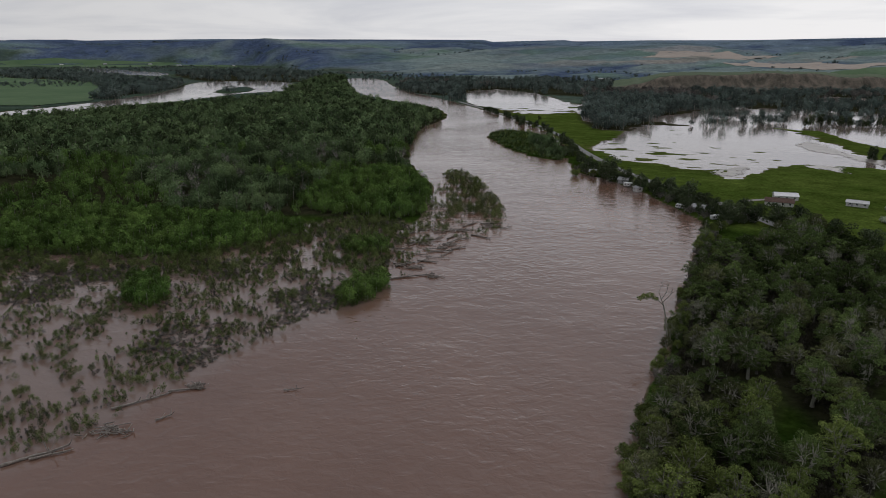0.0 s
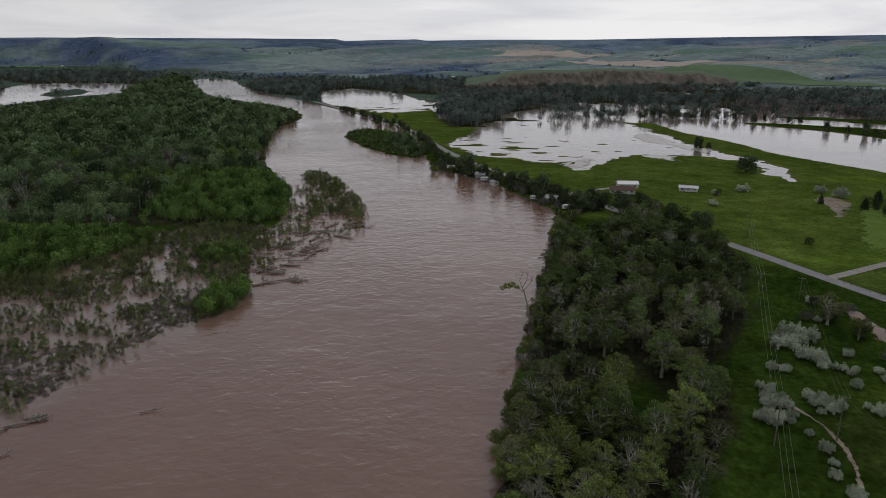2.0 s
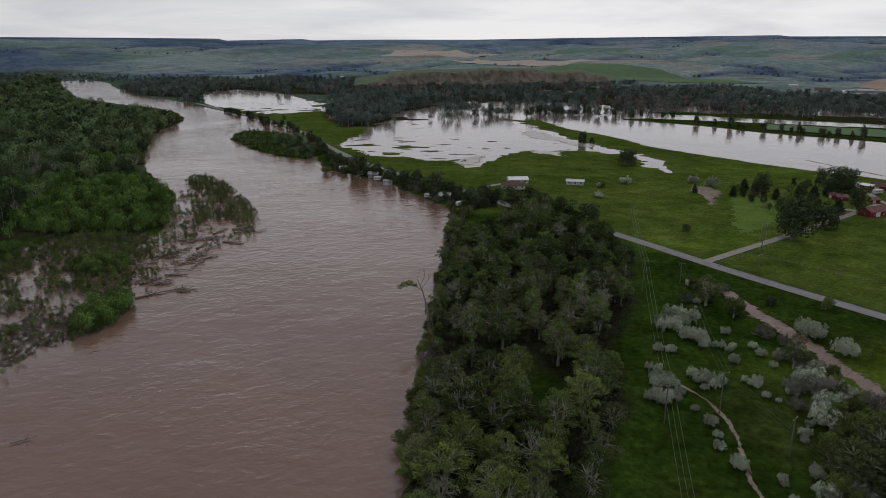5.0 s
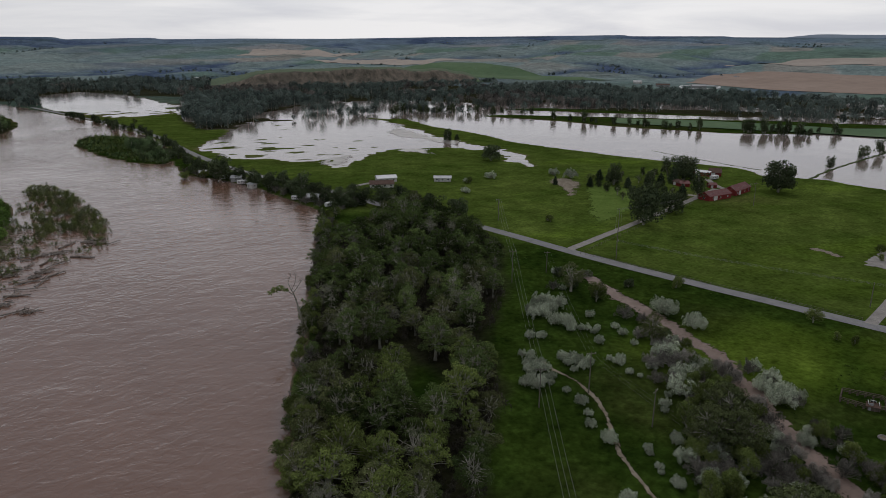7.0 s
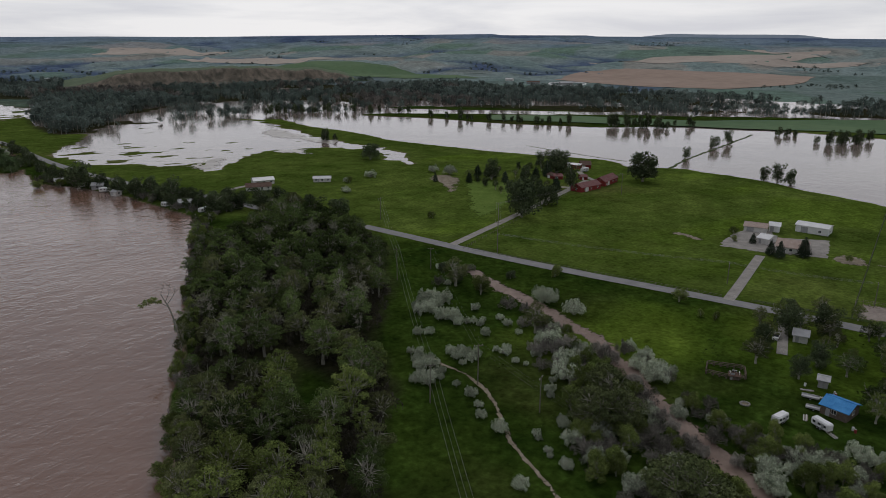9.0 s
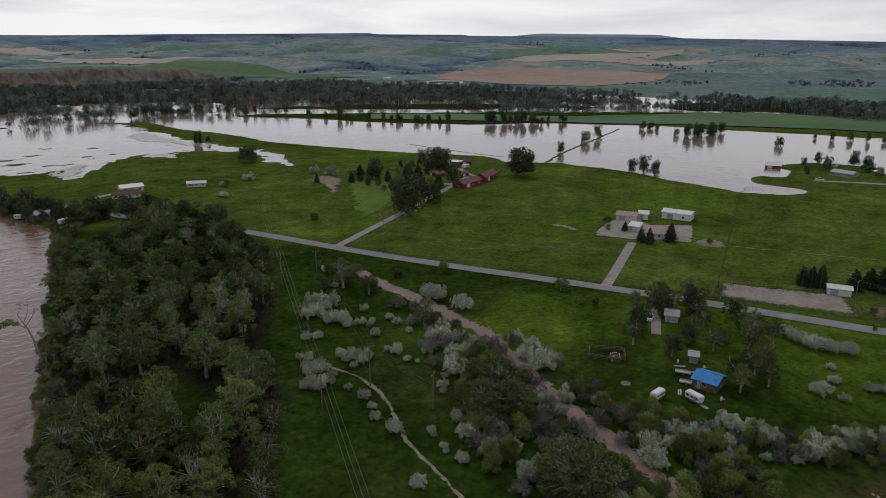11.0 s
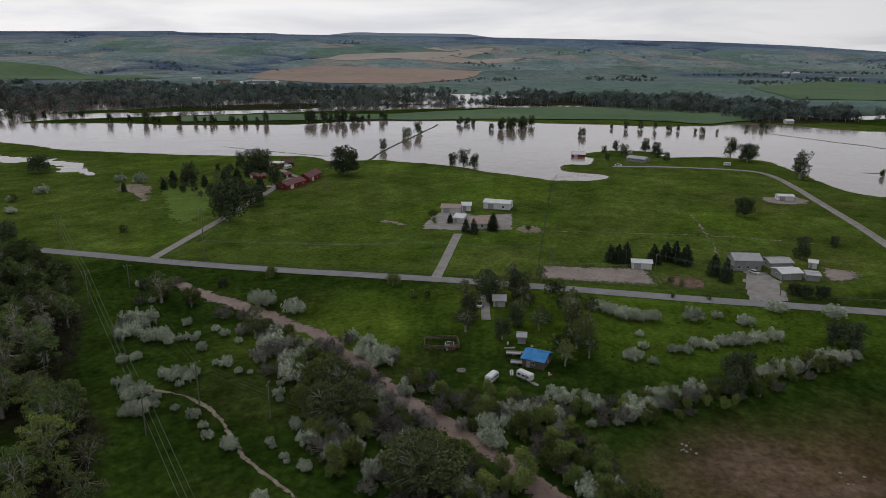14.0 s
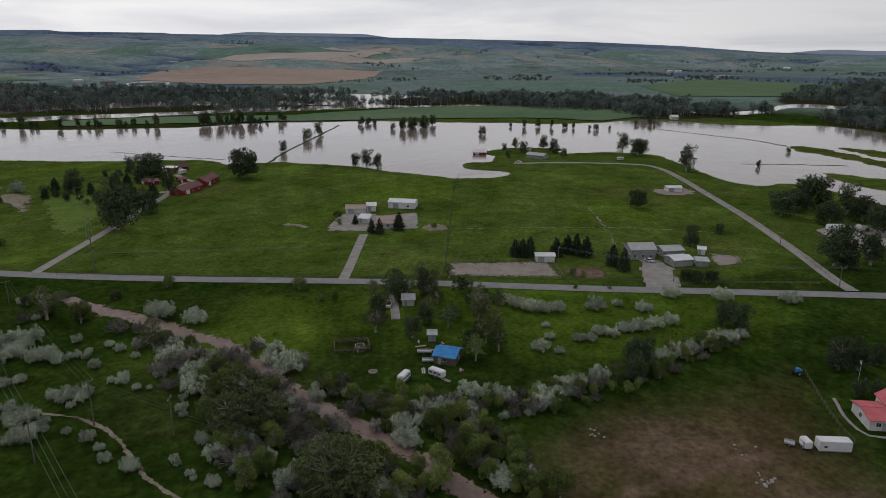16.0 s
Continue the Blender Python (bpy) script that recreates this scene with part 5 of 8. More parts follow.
def limbs(rng, lobes, thick, lean=(0, 0), fork=0.25, sides=6):
    """A trunk and a limb to each lobe."""
    top = max(l[2] for l in lobes)
    trunk = [(0, 0, -0.1), (0.04 + lean[0] * 0.3, 0.02 + lean[1] * 0.3, top * 0.3), (lean[0] * 0.7, lean[1] * 0.7, top * 0.62), (lean[0], lean[1], top * 0.95)]
    pieces = [tube(trunk, [thick * 1.3, thick, thick * 0.7, thick * 0.2], sides)]
    for x, y, z, *_ in lobes[1:]:
        s = rng.uniform(fork, 0.6) * z
        mid = (x * 0.5 + rng.uniform(-0.06, 0.06), y * 0.5 + rng.uniform(-0.06, 0.06), s + (z - s) * 0.62)
        pieces.append(tube([(lean[0] * 0.4, lean[1] * 0.4, s), mid, (x, y, z)], [thick * 0.5, thick * 0.32, thick * 0.1], 4))
    return merged(pieces)


def boughs(rng, clumps, height, thick, lean=(0, 0), bare=0):
    """A short trunk that forks into great boughs, with a crooked branch to each clump and some bare twigs past the crown."""
    foot = np.array([lean[0] * 0.3, lean[1] * 0.3, height * rng.uniform(0.2, 0.3)])
    pieces = [tube([(0, 0, -0.1), foot * (0.6, 0.6, 0.5), foot], [thick * 1.4, thick * 1.1, thick], 7)]
    ends = []
    count = int(rng.integers(4, 7))
    for i in range(count):
        a, r = 6.28 * (i + rng.uniform(-0.3, 0.3)) / count, rng.uniform(0.2, 0.55)
        tip = np.array([r * math.cos(a) + lean[0], r * math.sin(a) + lean[1], height * rng.uniform(0.72, 0.9)])
        way = [foot + (tip - foot) * k + np.append(rng.normal(size=2) * 0.05, 0.05 * math.sin(3.1 * k)) for k in (0.0, 0.3, 0.65, 1.0)]
        pieces.append(tube(way, [thick * 0.8, thick * 0.6, thick * 0.4, thick * 0.12], 5))
        ends.append(np.array(way[1:3]))
    ends = np.concatenate(ends)
    for x, y, z, *_ in clumps:
        c = np.array([x, y, z])
        gap = np.linalg.norm(ends - c, axis=1) + 2.0 * np.clip(ends[:, 2] - z, 0, None)
        start = ends[gap.argmin()]
        mid = (start + c) / 2 + (*rng.normal(size=2) * 0.05, 0.03)
        pieces.append(tube([start, mid, c], [thick * 0.34, thick * 0.22, thick * 0.07], 4))
    for _ in range(bare):
        start = ends[int(rng.integers(len(ends)))]
        out = start * (1.5, 1.5, 1.0) + (*rng.normal(size=2) * 0.25, height * rng.uniform(0.1, 0.3))
        pieces.append(tube([start, (start + out) / 2 + rng.normal(size=3) * 0.04, out], [thick * 0.3, thick * 0.18, thick * 0.04], 4))
        for _ in range(3):
            k = rng.uniform(0.3, 0.9)
            q = start * (1 - k) + out * k
            pieces.append(tube([q, q + rng.normal(size=3) * 0.07 + (0, 0, 0.08), q + rng.normal(size=3) * 0.12 + (0, 0, 0.15)], [thick * 0.13, thick * 0.09, thick * 0.03], 3))
    return merged(pieces)


def crown_clumps(rng, count, height, spread_out=1.0, low=0.28):
    """Flat-bottomed clumps over an uneven dome, leaving gaps between them."""
    lean_a, clumps = rng.uniform(0, 6.28), []
    while len(clumps) < count:
        a, r = rng.uniform(0, 6.28), math.sqrt(rng.uniform(0.0, 0.92)) * spread_out
        edge = 0.8 + 0.2 * math.cos(2 * (a - lean_a))
        s = rng.uniform(0.13, 0.25)
        z = height * (1.0 - 0.42 * (r / spread_out) ** 2) * rng.uniform(0.86, 1.04) if rng.uniform() < 0.62 else height * rng.uniform(low, 0.75)
        c = (r * edge * math.cos(a), r * edge * math.sin(a), z)
        if all((c[0] - q[0]) ** 2 + (c[1] - q[1]) ** 2 + (c[2] - q[2]) ** 2 > (0.72 * (s + q[3])) ** 2 for q in clumps) or rng.uniform() < 0.04:
            clumps.append((*c, s, s, s * rng.uniform(0.55, 0.85)))
    return clumps


def clump_leaves(rng, clumps, each, size):
    """Small leaves over the upper side of each clump, ragged at the rim."""
    centre, radius = np.array([c[:3] for c in clumps]), np.array([c[3:] for c in clumps])
    share = radius[:, 0] ** 2
    pick = rng.choice(len(clumps), each * len(clumps), p=share / share.sum())
    n = len(pick)
    d = rng.normal(size=(n, 3))
    d[:, 2] = np.abs(d[:, 2]) * np.where(rng.uniform(size=n) < 0.8, 1, -0.5)
    d /= np.linalg.norm(d, axis=1)[:, None]
    lump = 1 + 0.22 * np.sin(d[:, 0] * 7 + pick) * np.cos(d[:, 1] * 6 + 2.3 * pick)
    at = centre[pick] + d * radius[pick] * (lump * rng.uniform(0.55, 1.12, n) ** 0.5)[:, None]
    nrm = d * 0.9 + (0, 0, 0.35) + rng.normal(size=(n, 3)) * 0.42
    nrm /= np.linalg.norm(nrm, axis=1)[:, None]
    a = np.cross(nrm, rng.normal(size=(n, 3)))
    a /= np.linalg.norm(a, axis=1)[:, None]
    b = np.cross(nrm, a)
    s = (size * rng.uniform(0.6, 1.4, n))[:, None]
    tri = np.stack([at + a * s, at - a * s * 0.5 + b * s * 0.75, at - a * s * 0.5 - b * s * 0.75], 1)
    return tri.reshape(-1, 3), np.arange(n * 3).reshape(-1, 3)


def tree_template(name, rng, lobes, count, size, leaf, thick, label, category, droop=0.0, fork=0.25, lean=(0, 0)):
    """A tree as an Empty with a trunk and a crown, far below the ground until it is copied to its place."""
    root = new(name)
    trunk = new("trunk", array_mesh("trunk", *limbs(rng, lobes, thick, lean, fork), [BARK]))
    crown = new("crown", array_mesh("crown", *foliage(rng, lobes, count, size, droop), [leaf]))
    trunk.parent = crown.parent = root
    return tagged(root, label, category)


def clumped_tree(name, rng, count, height, each, size, leaf, thick, label, bare=2):
    """A cottonwood: forked boughs that carry separate clumps of small leaves."""
    root = new(name)
    clumps = crown_clumps(rng, count, height)
    lean = (rng.uniform(-0.15, 0.15), rng.uniform(-0.15, 0.15))
    trunk = new("trunk", array_mesh("trunk", *boughs(rng, clumps, height, thick, lean, bare), [BARK]))
    crown = new("crown", array_mesh("crown", *clump_leaves(rng, clumps, each, size), [leaf]))
    trunk.parent = crown.parent = root
    return tagged(root, label, "tree")


rng = np.random.default_rng(7)
TEMPLATES = []


def kinds(make, count):
    made = [make(i) for i in range(count)]
    TEMPLATES.extend(made)
    return made


cottonwoods = kinds(lambda i: clumped_tree("cottonwood_tree", rng, 40 + 3 * (i % 3), 2.0 + 0.25 * (i % 3), 86, 0.038, (COTTONWOOD, OLIVE_LEAF, COTTONWOOD)[i % 3], 0.075, "dark green cottonwood tree in the riverside wood"), 6)
deep_woods = kinds(lambda i: clumped_tree("cottonwood_tree", rng, 40, 1.8, 125, 0.042, COTTONWOOD, 0.07, "dark green rounded cottonwood in the riverside wood", 1), 3)
pale_woods = kinds(lambda i: clumped_tree("cottonwood_tree", rng, 44, 2.1, 92, 0.036, (COTTONWOOD_PALE, COTTONWOOD_PALE, COTTONWOOD)[i % 3], 0.07, "pale green cottonwood with clumped crown in the riverside wood", 4), 4)
grey_woods = kinds(lambda i: clumped_tree("budding_tree", rng, 30, 2.3, 46, 0.036, GREY_CROWN, 0.08, "grey half-bare tree with thin budding crown", 14), 3)
silver_bushes = kinds(lambda i: tree_template("olive_bush", rng, spiky_lobes(rng, 64, 1.45), 4200, 0.036, SILVER, 0.05, "silvery grey-green wild olive bush on the meadow", "bush", fork=0.05), 4)
dusty_bushes = kinds(lambda i: tree_template("dusty_bush", rng, spiky_lobes(rng, 60, 1.4), 3600, 0.037, DUSTY, 0.05, "dusty grey leafing bush overhanging the muddy creek", "bush", fork=0.05), 3)
shade_trees = kinds(lambda i: tree_template("shade_tree", rng, broad_lobes(rng, 26, 2.1, 1.0, 0.10), 3600, 0.056, DARK_LEAF, 0.085, "dark leafy shade tree standing in grass", "tree"), 3)
grey_shrubs = kinds(lambda i: tree_template("thicket_shrub", rng, spiky_lobes(rng, 34, 1.5), 2200, 0.036, SHRUB_GREY, 0.05, "grey-brown tangled shrub beside the creek", "shrub", fork=0.03), 3)
green_bushes = kinds(lambda i: tree_template("green_bush", rng, broad_lobes(rng, 17, 1.7, 0.85, 0.14), 2900, 0.050, COTTONWOOD_PALE, 0.05, "rounded leafy green bush", "bush", fork=0.08), 3)


willows = kinds(lambda i: clumped_tree("willow_tree", rng, 54, 1.7, 100, 0.036, CREEK_WILLOW, 0.06, "broad dark olive willow tree beside the creek"), 2)


def conifer_lobes(height):
    return [(0.12 * math.cos(i * 2.1), 0.12 * math.sin(i * 2.1), height * (0.1 + 0.85 * i / 11), 1.05 * (1 - (i / 12.2) ** 1.9), 1.05 * (1 - (i / 12.2) ** 1.9), height * 0.10) for i in range(12)]


conifers = kinds(lambda i: tree_template("conifer", rng, conifer_lobes(3.4 + 0.4 * i), 2200, 0.10, CONIFER, 0.09, "dark green conifer beside a farmhouse", "conifer", 0.5), 2)


domed_trees = kinds(lambda i: tree_template("shade_tree", rng, domed_lobes(rng, 18, 1.9), 3000, 0.066, DARK_LEAF, 0.06, "dark leafy shade tree standing in grass", "tree"), 2)
far_shade_trees = kinds(lambda i: tree_template("shade_tree", rng, broad_lobes(rng, 20 + 3 * i, 1.9 + 0.2 * i, 1.2, 0.14), 1300, 0.085, DARK_LEAF, 0.07, "dark leafy shade tree standing in grass", "tree"), 4)
COARSE = {id(shade_trees): far_shade_trees}


def plant(kinds_of, x, y, radius, tall=1.0, group="", z=None, label="", category=""):
    if math.hypot(x, y) > 420:
        kinds_of = COARSE.get(id(kinds_of), kinds_of)
    ob = kinds_of[int(rng.integers(len(kinds_of)))]
    z = max(ground_z(x, y), -0.6) if z is None else z
    m = Matrix.Translation((x, y, z - 0.05)) @ Matrix.Rotation(rng.uniform(0, 6.28), 4, "Z") @ Matrix.Diagonal((radius * rng.uniform(0.92, 1.08), radius * rng.uniform(0.92, 1.08), radius * tall * rng.uniform(0.92, 1.08), 1))
    made = copy_thing(ob, m)
    return tagged(made, label, category, group)


def spread(poly, gap, seed, keep_out=(), inset=0.0):
    """Jittered places inside an outline."""
    r = np.random.default_rng(seed)
    p = rounded(poly)
    lo, hi = p.min(0), p.max(0)
    x, y = np.meshgrid(np.arange(lo[0], hi[0], gap), np.arange(lo[1], hi[1], gap * 0.87), indexing="ij")
    x = x + (np.arange(x.shape[1]) % 2) * gap * 0.5
    x, y = x.ravel() + r.uniform(-0.38, 0.38, x.size) * gap, y.ravel() + r.uniform(-0.38, 0.38, x.size) * gap
    ok = outline_distance(x, y, poly) < -inset
    for other, room in keep_out:
        ok &= outline_distance(x, y, other) > room
    return np.stack([x[ok], y[ok]], -1)


RIVER_HOUSES = [(108.6, 495.7), (123.6, 465.2), (126.1, 439.0), (145.2, 381.8), (166.2, 359.7), (119.4, 478.9), (124.5, 456.0), (137.2, 389.6), (147.5, 362.9)]


# ---- the riverside wood and single trees ----
for x, y in spread(WOOD_R, 8.0, 11, [(CLEARING, 3.5), (RIVER, -0.5)]):
    near = outline_distance(np.array([x]), np.array([y]), WOOD_R)[0]
    u = value_noise(np.array([x / 26]), np.array([y / 26]), 3)[0]
    v = rng.uniform()
    if y < 158 and v < 0.62:
        plant(pale_woods, x, y, rng.uniform(3.6, 6.4), rng.uniform(0.85, 1.1), "riverside wood")
    elif y > 215 and v < 0.8:
        plant(deep_woods, x, y, rng.uniform(3.4, 6.0) * (0.85 if near > -5 else 1.0), rng.uniform(0.85, 1.1), "riverside wood")
    elif u < 0.2 or v > 0.92:
        plant(grey_woods, x, y, rng.uniform(3.2, 4.8), rng.uniform(0.9, 1.15), "riverside wood")
    else:
        plant(cottonwoods, x, y, rng.uniform(3.4, 5.8) * (0.85 if near > -5 else 1.0), rng.uniform(0.85, 1.12), "riverside wood")
for x, y, r in SILVER_MEADOW + SILVER_PATH:
    if r < 2.5:
        plant(silver_bushes, x, y, r * rng.uniform(0.75, 1.05), rng.uniform(1.0, 1.3), "olive bushes on the meadow")
        continue
    turn = rng.uniform(0, 6.28)
    for k in range(4 if r > 3.3 else 3):
        a = turn + k * 6.28 / (4 if r > 3.3 else 3)
        plant(silver_bushes, x + 0.62 * r * math.cos(a), y + 0.62 * r * math.sin(a), r * rng.uniform(0.45, 0.72), rng.uniform(1.0, 1.35), "olive bushes on the meadow")
for i, (x, y, r) in enumerate(SILVER_CREEK):
    plant(silver_bushes if i % 5 in (0, 2, 3) else grey_shrubs, x, y, r * 1.15, 1.0, "olive bushes along the creek", label="silvery wild olive bush beside the muddy creek" if i % 5 in (0, 2, 3) else "grey-brown tangled shrub beside the creek")
for x, y, r in DUSTY_CREEK:
    plant(dusty_bushes, x, y, r, 1.0, "dusty bushes along the creek")
for x, y, r in SILVER_MORE:
    plant(silver_bushes, x, y, r, 1.0, "olive bushes along the creek", label="silvery wild olive bush near the muddy creek")
for x, y, r in SILVER_ROAD:
    plant(silver_bushes, x, y, r * 1.15, 0.9, "olive bushes near the road", label="silvery wild olive bush in a row below the road")
for x, y, r in SILVER_HEDGE:
    plant(silver_bushes, x, y, r * 1.15, 1.0, "olive bushes in the hedge", label="silvery wild olive bush in a hedge beside dry pasture")
for x, y, r in GREEN_TREES:
    broad = math.hypot(x - 129, y - 87) < 9 or math.hypot(x - 112, y - 57) < 7
    plant(willows if broad else green_bushes if r < 4.2 else cottonwoods, x, y, r * (1.3 if broad else 1.0), 0.9 if x > 180 else 1.0, "green trees along the creek")
for x, y, r in SHADE_TREES:
    plant(shade_trees, x, y, r, 1.0, "shade trees")
for x, y, r in GREY_SHRUBS:
    plant(grey_shrubs, x, y, r, 1.0, "thicket along the creek")
for poly, gap, seed, lo, hi, name in ((THICKET_A, 3.5, 71, 1.6, 3.2, "creek thicket"), (THICKET_B, 3.9, 72, 1.8, 3.6, "creek thicket"), (HEDGE, 4.4, 73, 1.5, 2.8, "pasture hedge"), (CREEK_SCRUB, 4.6, 74, 1.4, 2.6, "creek thicket")):
    for x, y in spread(poly, gap, seed):
        u = rng.uniform()
        near_creek = np.hypot(*(smooth_line(CREEK, 4) - (x, y)).T).min() < 5.8
        if not near_creek:
            plant(grey_shrubs if u < 0.44 else silver_bushes if u < 0.58 else green_bushes, x, y, rng.uniform(lo, hi), 1.0, name, label="tangled shrub crowding the creek thicket" if "creek" in name else "shrub in the hedge below the meadow", category="shrub")
for x, y in spread(THICKET_C, 9.5, 75):
    if line_distance(np.array([x]), np.array([y]), [(217, 77), (190, 68)])[0] < 6 or math.hypot(x - 178, y - 52) < 9:
        continue
    plant(cottonwoods if rng.uniform() < 0.5 else pale_woods, x, y, rng.uniform(2.4, 4.0), 0.9, "trees round the cottage", label="leafy tree beside the cottage and cabin")
for x, y, r in VALLEY_TREES:
    tall = 1.3 if x < 280 and y > 200 else 0.95
    r = min(r, 9.5) if x < 405 else r
    plant(domed_trees if r >= 8 or r >= 5 and math.hypot(x, y) < 420 else shade_trees, x, y, r, tall, "valley trees")
for x, y, r in ((575, 96, 4.5), (588, 72, 5.5), (604, 108, 4.0), (570, 62, 3.5), (548, 104, 3.0), (610, 84, 5.0)):
    plant(shade_trees, x, y, r, 1.0, "valley trees", label="dark leafy tree beside the flooded farm", category="tree")
for x, y, r in ((173.7, 187.6, 3.2), (174.0, 174.6, 2.9), (162.0, 134.8, 3.6), (192.4, 177.0, 2.4), (178.4, 201.0, 2.6)):
    plant(domed_trees, x, y, r, 0.8, "green trees along the creek", label="dark rounded leafy tree beside the creek", category="tree")
for x, y, r in ((265.2, 25.3, 1.8), (264.4, 21.5, 1.6), (292.2, 26.5, 1.6), (249.3, 23.0, 1.2), (252.9, 11.2, 1.4), (276.1, -27.5, 2.4)):
    plant(green_bushes, x, y, r, 0.9, "garden bushes", label="dark rounded bush beside garden beds and road", category="bush")
for x, y, r in ((179.5, 44.5, 3.4), (187.5, 39.5, 3.0), (198.9, 44.0, 3.6), (218.3, 46.0, 3.4), (206.0, 50.0, 3.2)):
    plant(pale_woods, x, y, r, 1.15, "trees round the cottage", label="tall airy cottonwood beside the blue-roofed cabin", category="tree")
GROVE = [(317, 334), (350, 353), (377, 351), (413, 355), (422, 334), (355, 276), (310, 261), (303, 282), (307, 309)]
for x, y in spread(GROVE, 14.5, 76):
    if min(math.hypot(x - a, y - b) for a, b in ((356, 264), (384, 269), (418, 322), (424, 316), (371, 300), (383, 288))) > 12:
        plant(conifers if rng.uniform() < 0.2 else shade_trees if rng.uniform() < 0.6 else cottonwoods, x, y, rng.uniform(1.9, 3.8), 0.9, "barn grove", label="dark tree in the grove by the red barns", category="tree")
for x, y, r in FLOOD_TREES:
    for k in range(1 if r < 3.5 else 3):
        plant(shade_trees, x + k * rng.uniform(-8, 8), y + k * rng.uniform(-8, 8), r * (0.9 if k == 0 else rng.uniform(0.45, 0.7)), 1.0, "trees standing in the flood", z=-0.3, label="dark leafy tree standing in flood water", category="tree")
for x, y, r in RIVERSIDE_TREES:
    plant(shade_trees if r > 4.6 else green_bushes, x, y, r, 0.72, "trees along the riverside houses", label="dark leafy tree on the riverbank among cabins")
RIVERSIDE = [(92, 520), (98, 505), (118, 470), (130, 430), (136, 385), (143, 355), (158, 345), (165, 355), (158, 372), (150, 400), (142, 440), (130, 480), (108, 515)]
for x, y in spread(RIVERSIDE, 6.5, 18, [(RIVER, 0.5)]):
    if min(math.hypot(x - a, y - b) for a, b in RIVER_HOUSES) > 4.8:
        plant(shade_trees if rng.uniform() < 0.7 else grey_shrubs, x, y, rng.uniform(2.4, 4.4), 0.95, "trees along the riverside houses", label="dark leafy growth on the riverbank among cabins", category="tree")
# shrubs on the verge between the road and the river, and trees wading along the far edge of the flood
for k, (x, y) in enumerate(smooth_line([(118, 520), (114, 572), (122, 640), (121, 726), (108, 826), (88, 920), (64, 1019)], 4)):
    if k % 2 == 0 or rng.uniform() < 0.5:
        plant(far_shade_trees, x + rng.uniform(-7, 3), y + rng.uniform(-6, 6), rng.uniform(1.8, 4.2), 0.9, "verge shrubs", label="dark shrub on the verge between road and river", category="shrub")
for line, gap, chance, lo, hi in (([(429, 832), (455, 833), (486, 840), (519, 834), (547, 825), (556, 780), (587, 766), (604, 749)], 8.0, 0.8, 3.0, 6.0), ([(589, 688), (602, 636), (624, 583), (636, 559), (656, 524), (675, 488)], 9.0, 0.6, 2.8, 5.4), ([(678, 470), (702, 450), (713, 417)], 5.0, 0.95, 3.4, 6.4), ([(776, 123), (789, 100), (788, 71)], 7.0, 0.5, 2.2, 4.2)):
    p = smooth_line(line)
    s = np.concatenate([[0], np.cumsum(np.hypot(*np.diff(p, axis=0).T))])
    for d in np.arange(0, s[-1], gap):
        if rng.uniform() < chance:
            x, y = np.interp(d, s, p[:, 0]) + rng.uniform(-6, 6), np.interp(d, s, p[:, 1]) + rng.uniform(-9, 9)
            plant(far_shade_trees, x, y, rng.uniform(lo, hi), rng.uniform(0.9, 1.3), "trees standing in the flood", z=-0.3, label="dark leafy tree standing in flood water", category="tree")
BANK = [(20, 60), (40, 110), (60, 165), (85, 220), (120, 290), (150, 350), (110, 350), (75, 250), (45, 180), (25, 120)]
for x, y in spread(BANK, 4.2, 17, [(RIVER, -0.8)]):
    if outline_distance(np.array([x]), np.array([y]), RIVER)[0] < 8.5:
        plant(cottonwoods if rng.uniform() < 0.25 else grey_shrubs if rng.uniform() < 0.5 else green_bushes, x, y, rng.uniform(1.8, 3.2), 1.0, "bank shrubs", label="tangled growth overhanging the riverbank")
for x, y, r in CONIFERS:
    plant(conifers, x, y, r * 1.0, 0.86, "conifers by the farmhouses")
for x, y, r in BUSHES:
    plant(domed_trees if 268 < x < 273 else green_bushes if r < 3.1 else silver_bushes, x, y, r, 0.9, "single bushes", label="single rounded bush in open grass")


# ---- woods too many to count ----
def mass_template(rng, lobes, count, size, thick):
    """Foliage and a slim trunk as arrays; the trunk's triangles take the second material."""
    leaf_v, leaf_f = foliage(rng, lobes, count, size)
    top = max(l[2] for l in lobes)
    trunk_v, trunk_f = tube([(0, 0, -0.2), (0.03, 0.02, top * 0.5), (0, 0, top * 0.85)], [thick, thick * 0.8, thick * 0.3], 3)
    return np.concatenate([leaf_v, trunk_v]), np.concatenate([leaf_f, trunk_f + len(leaf_v)]), np.r_[np.zeros(len(leaf_f), int), np.ones(len(trunk_f), int)]


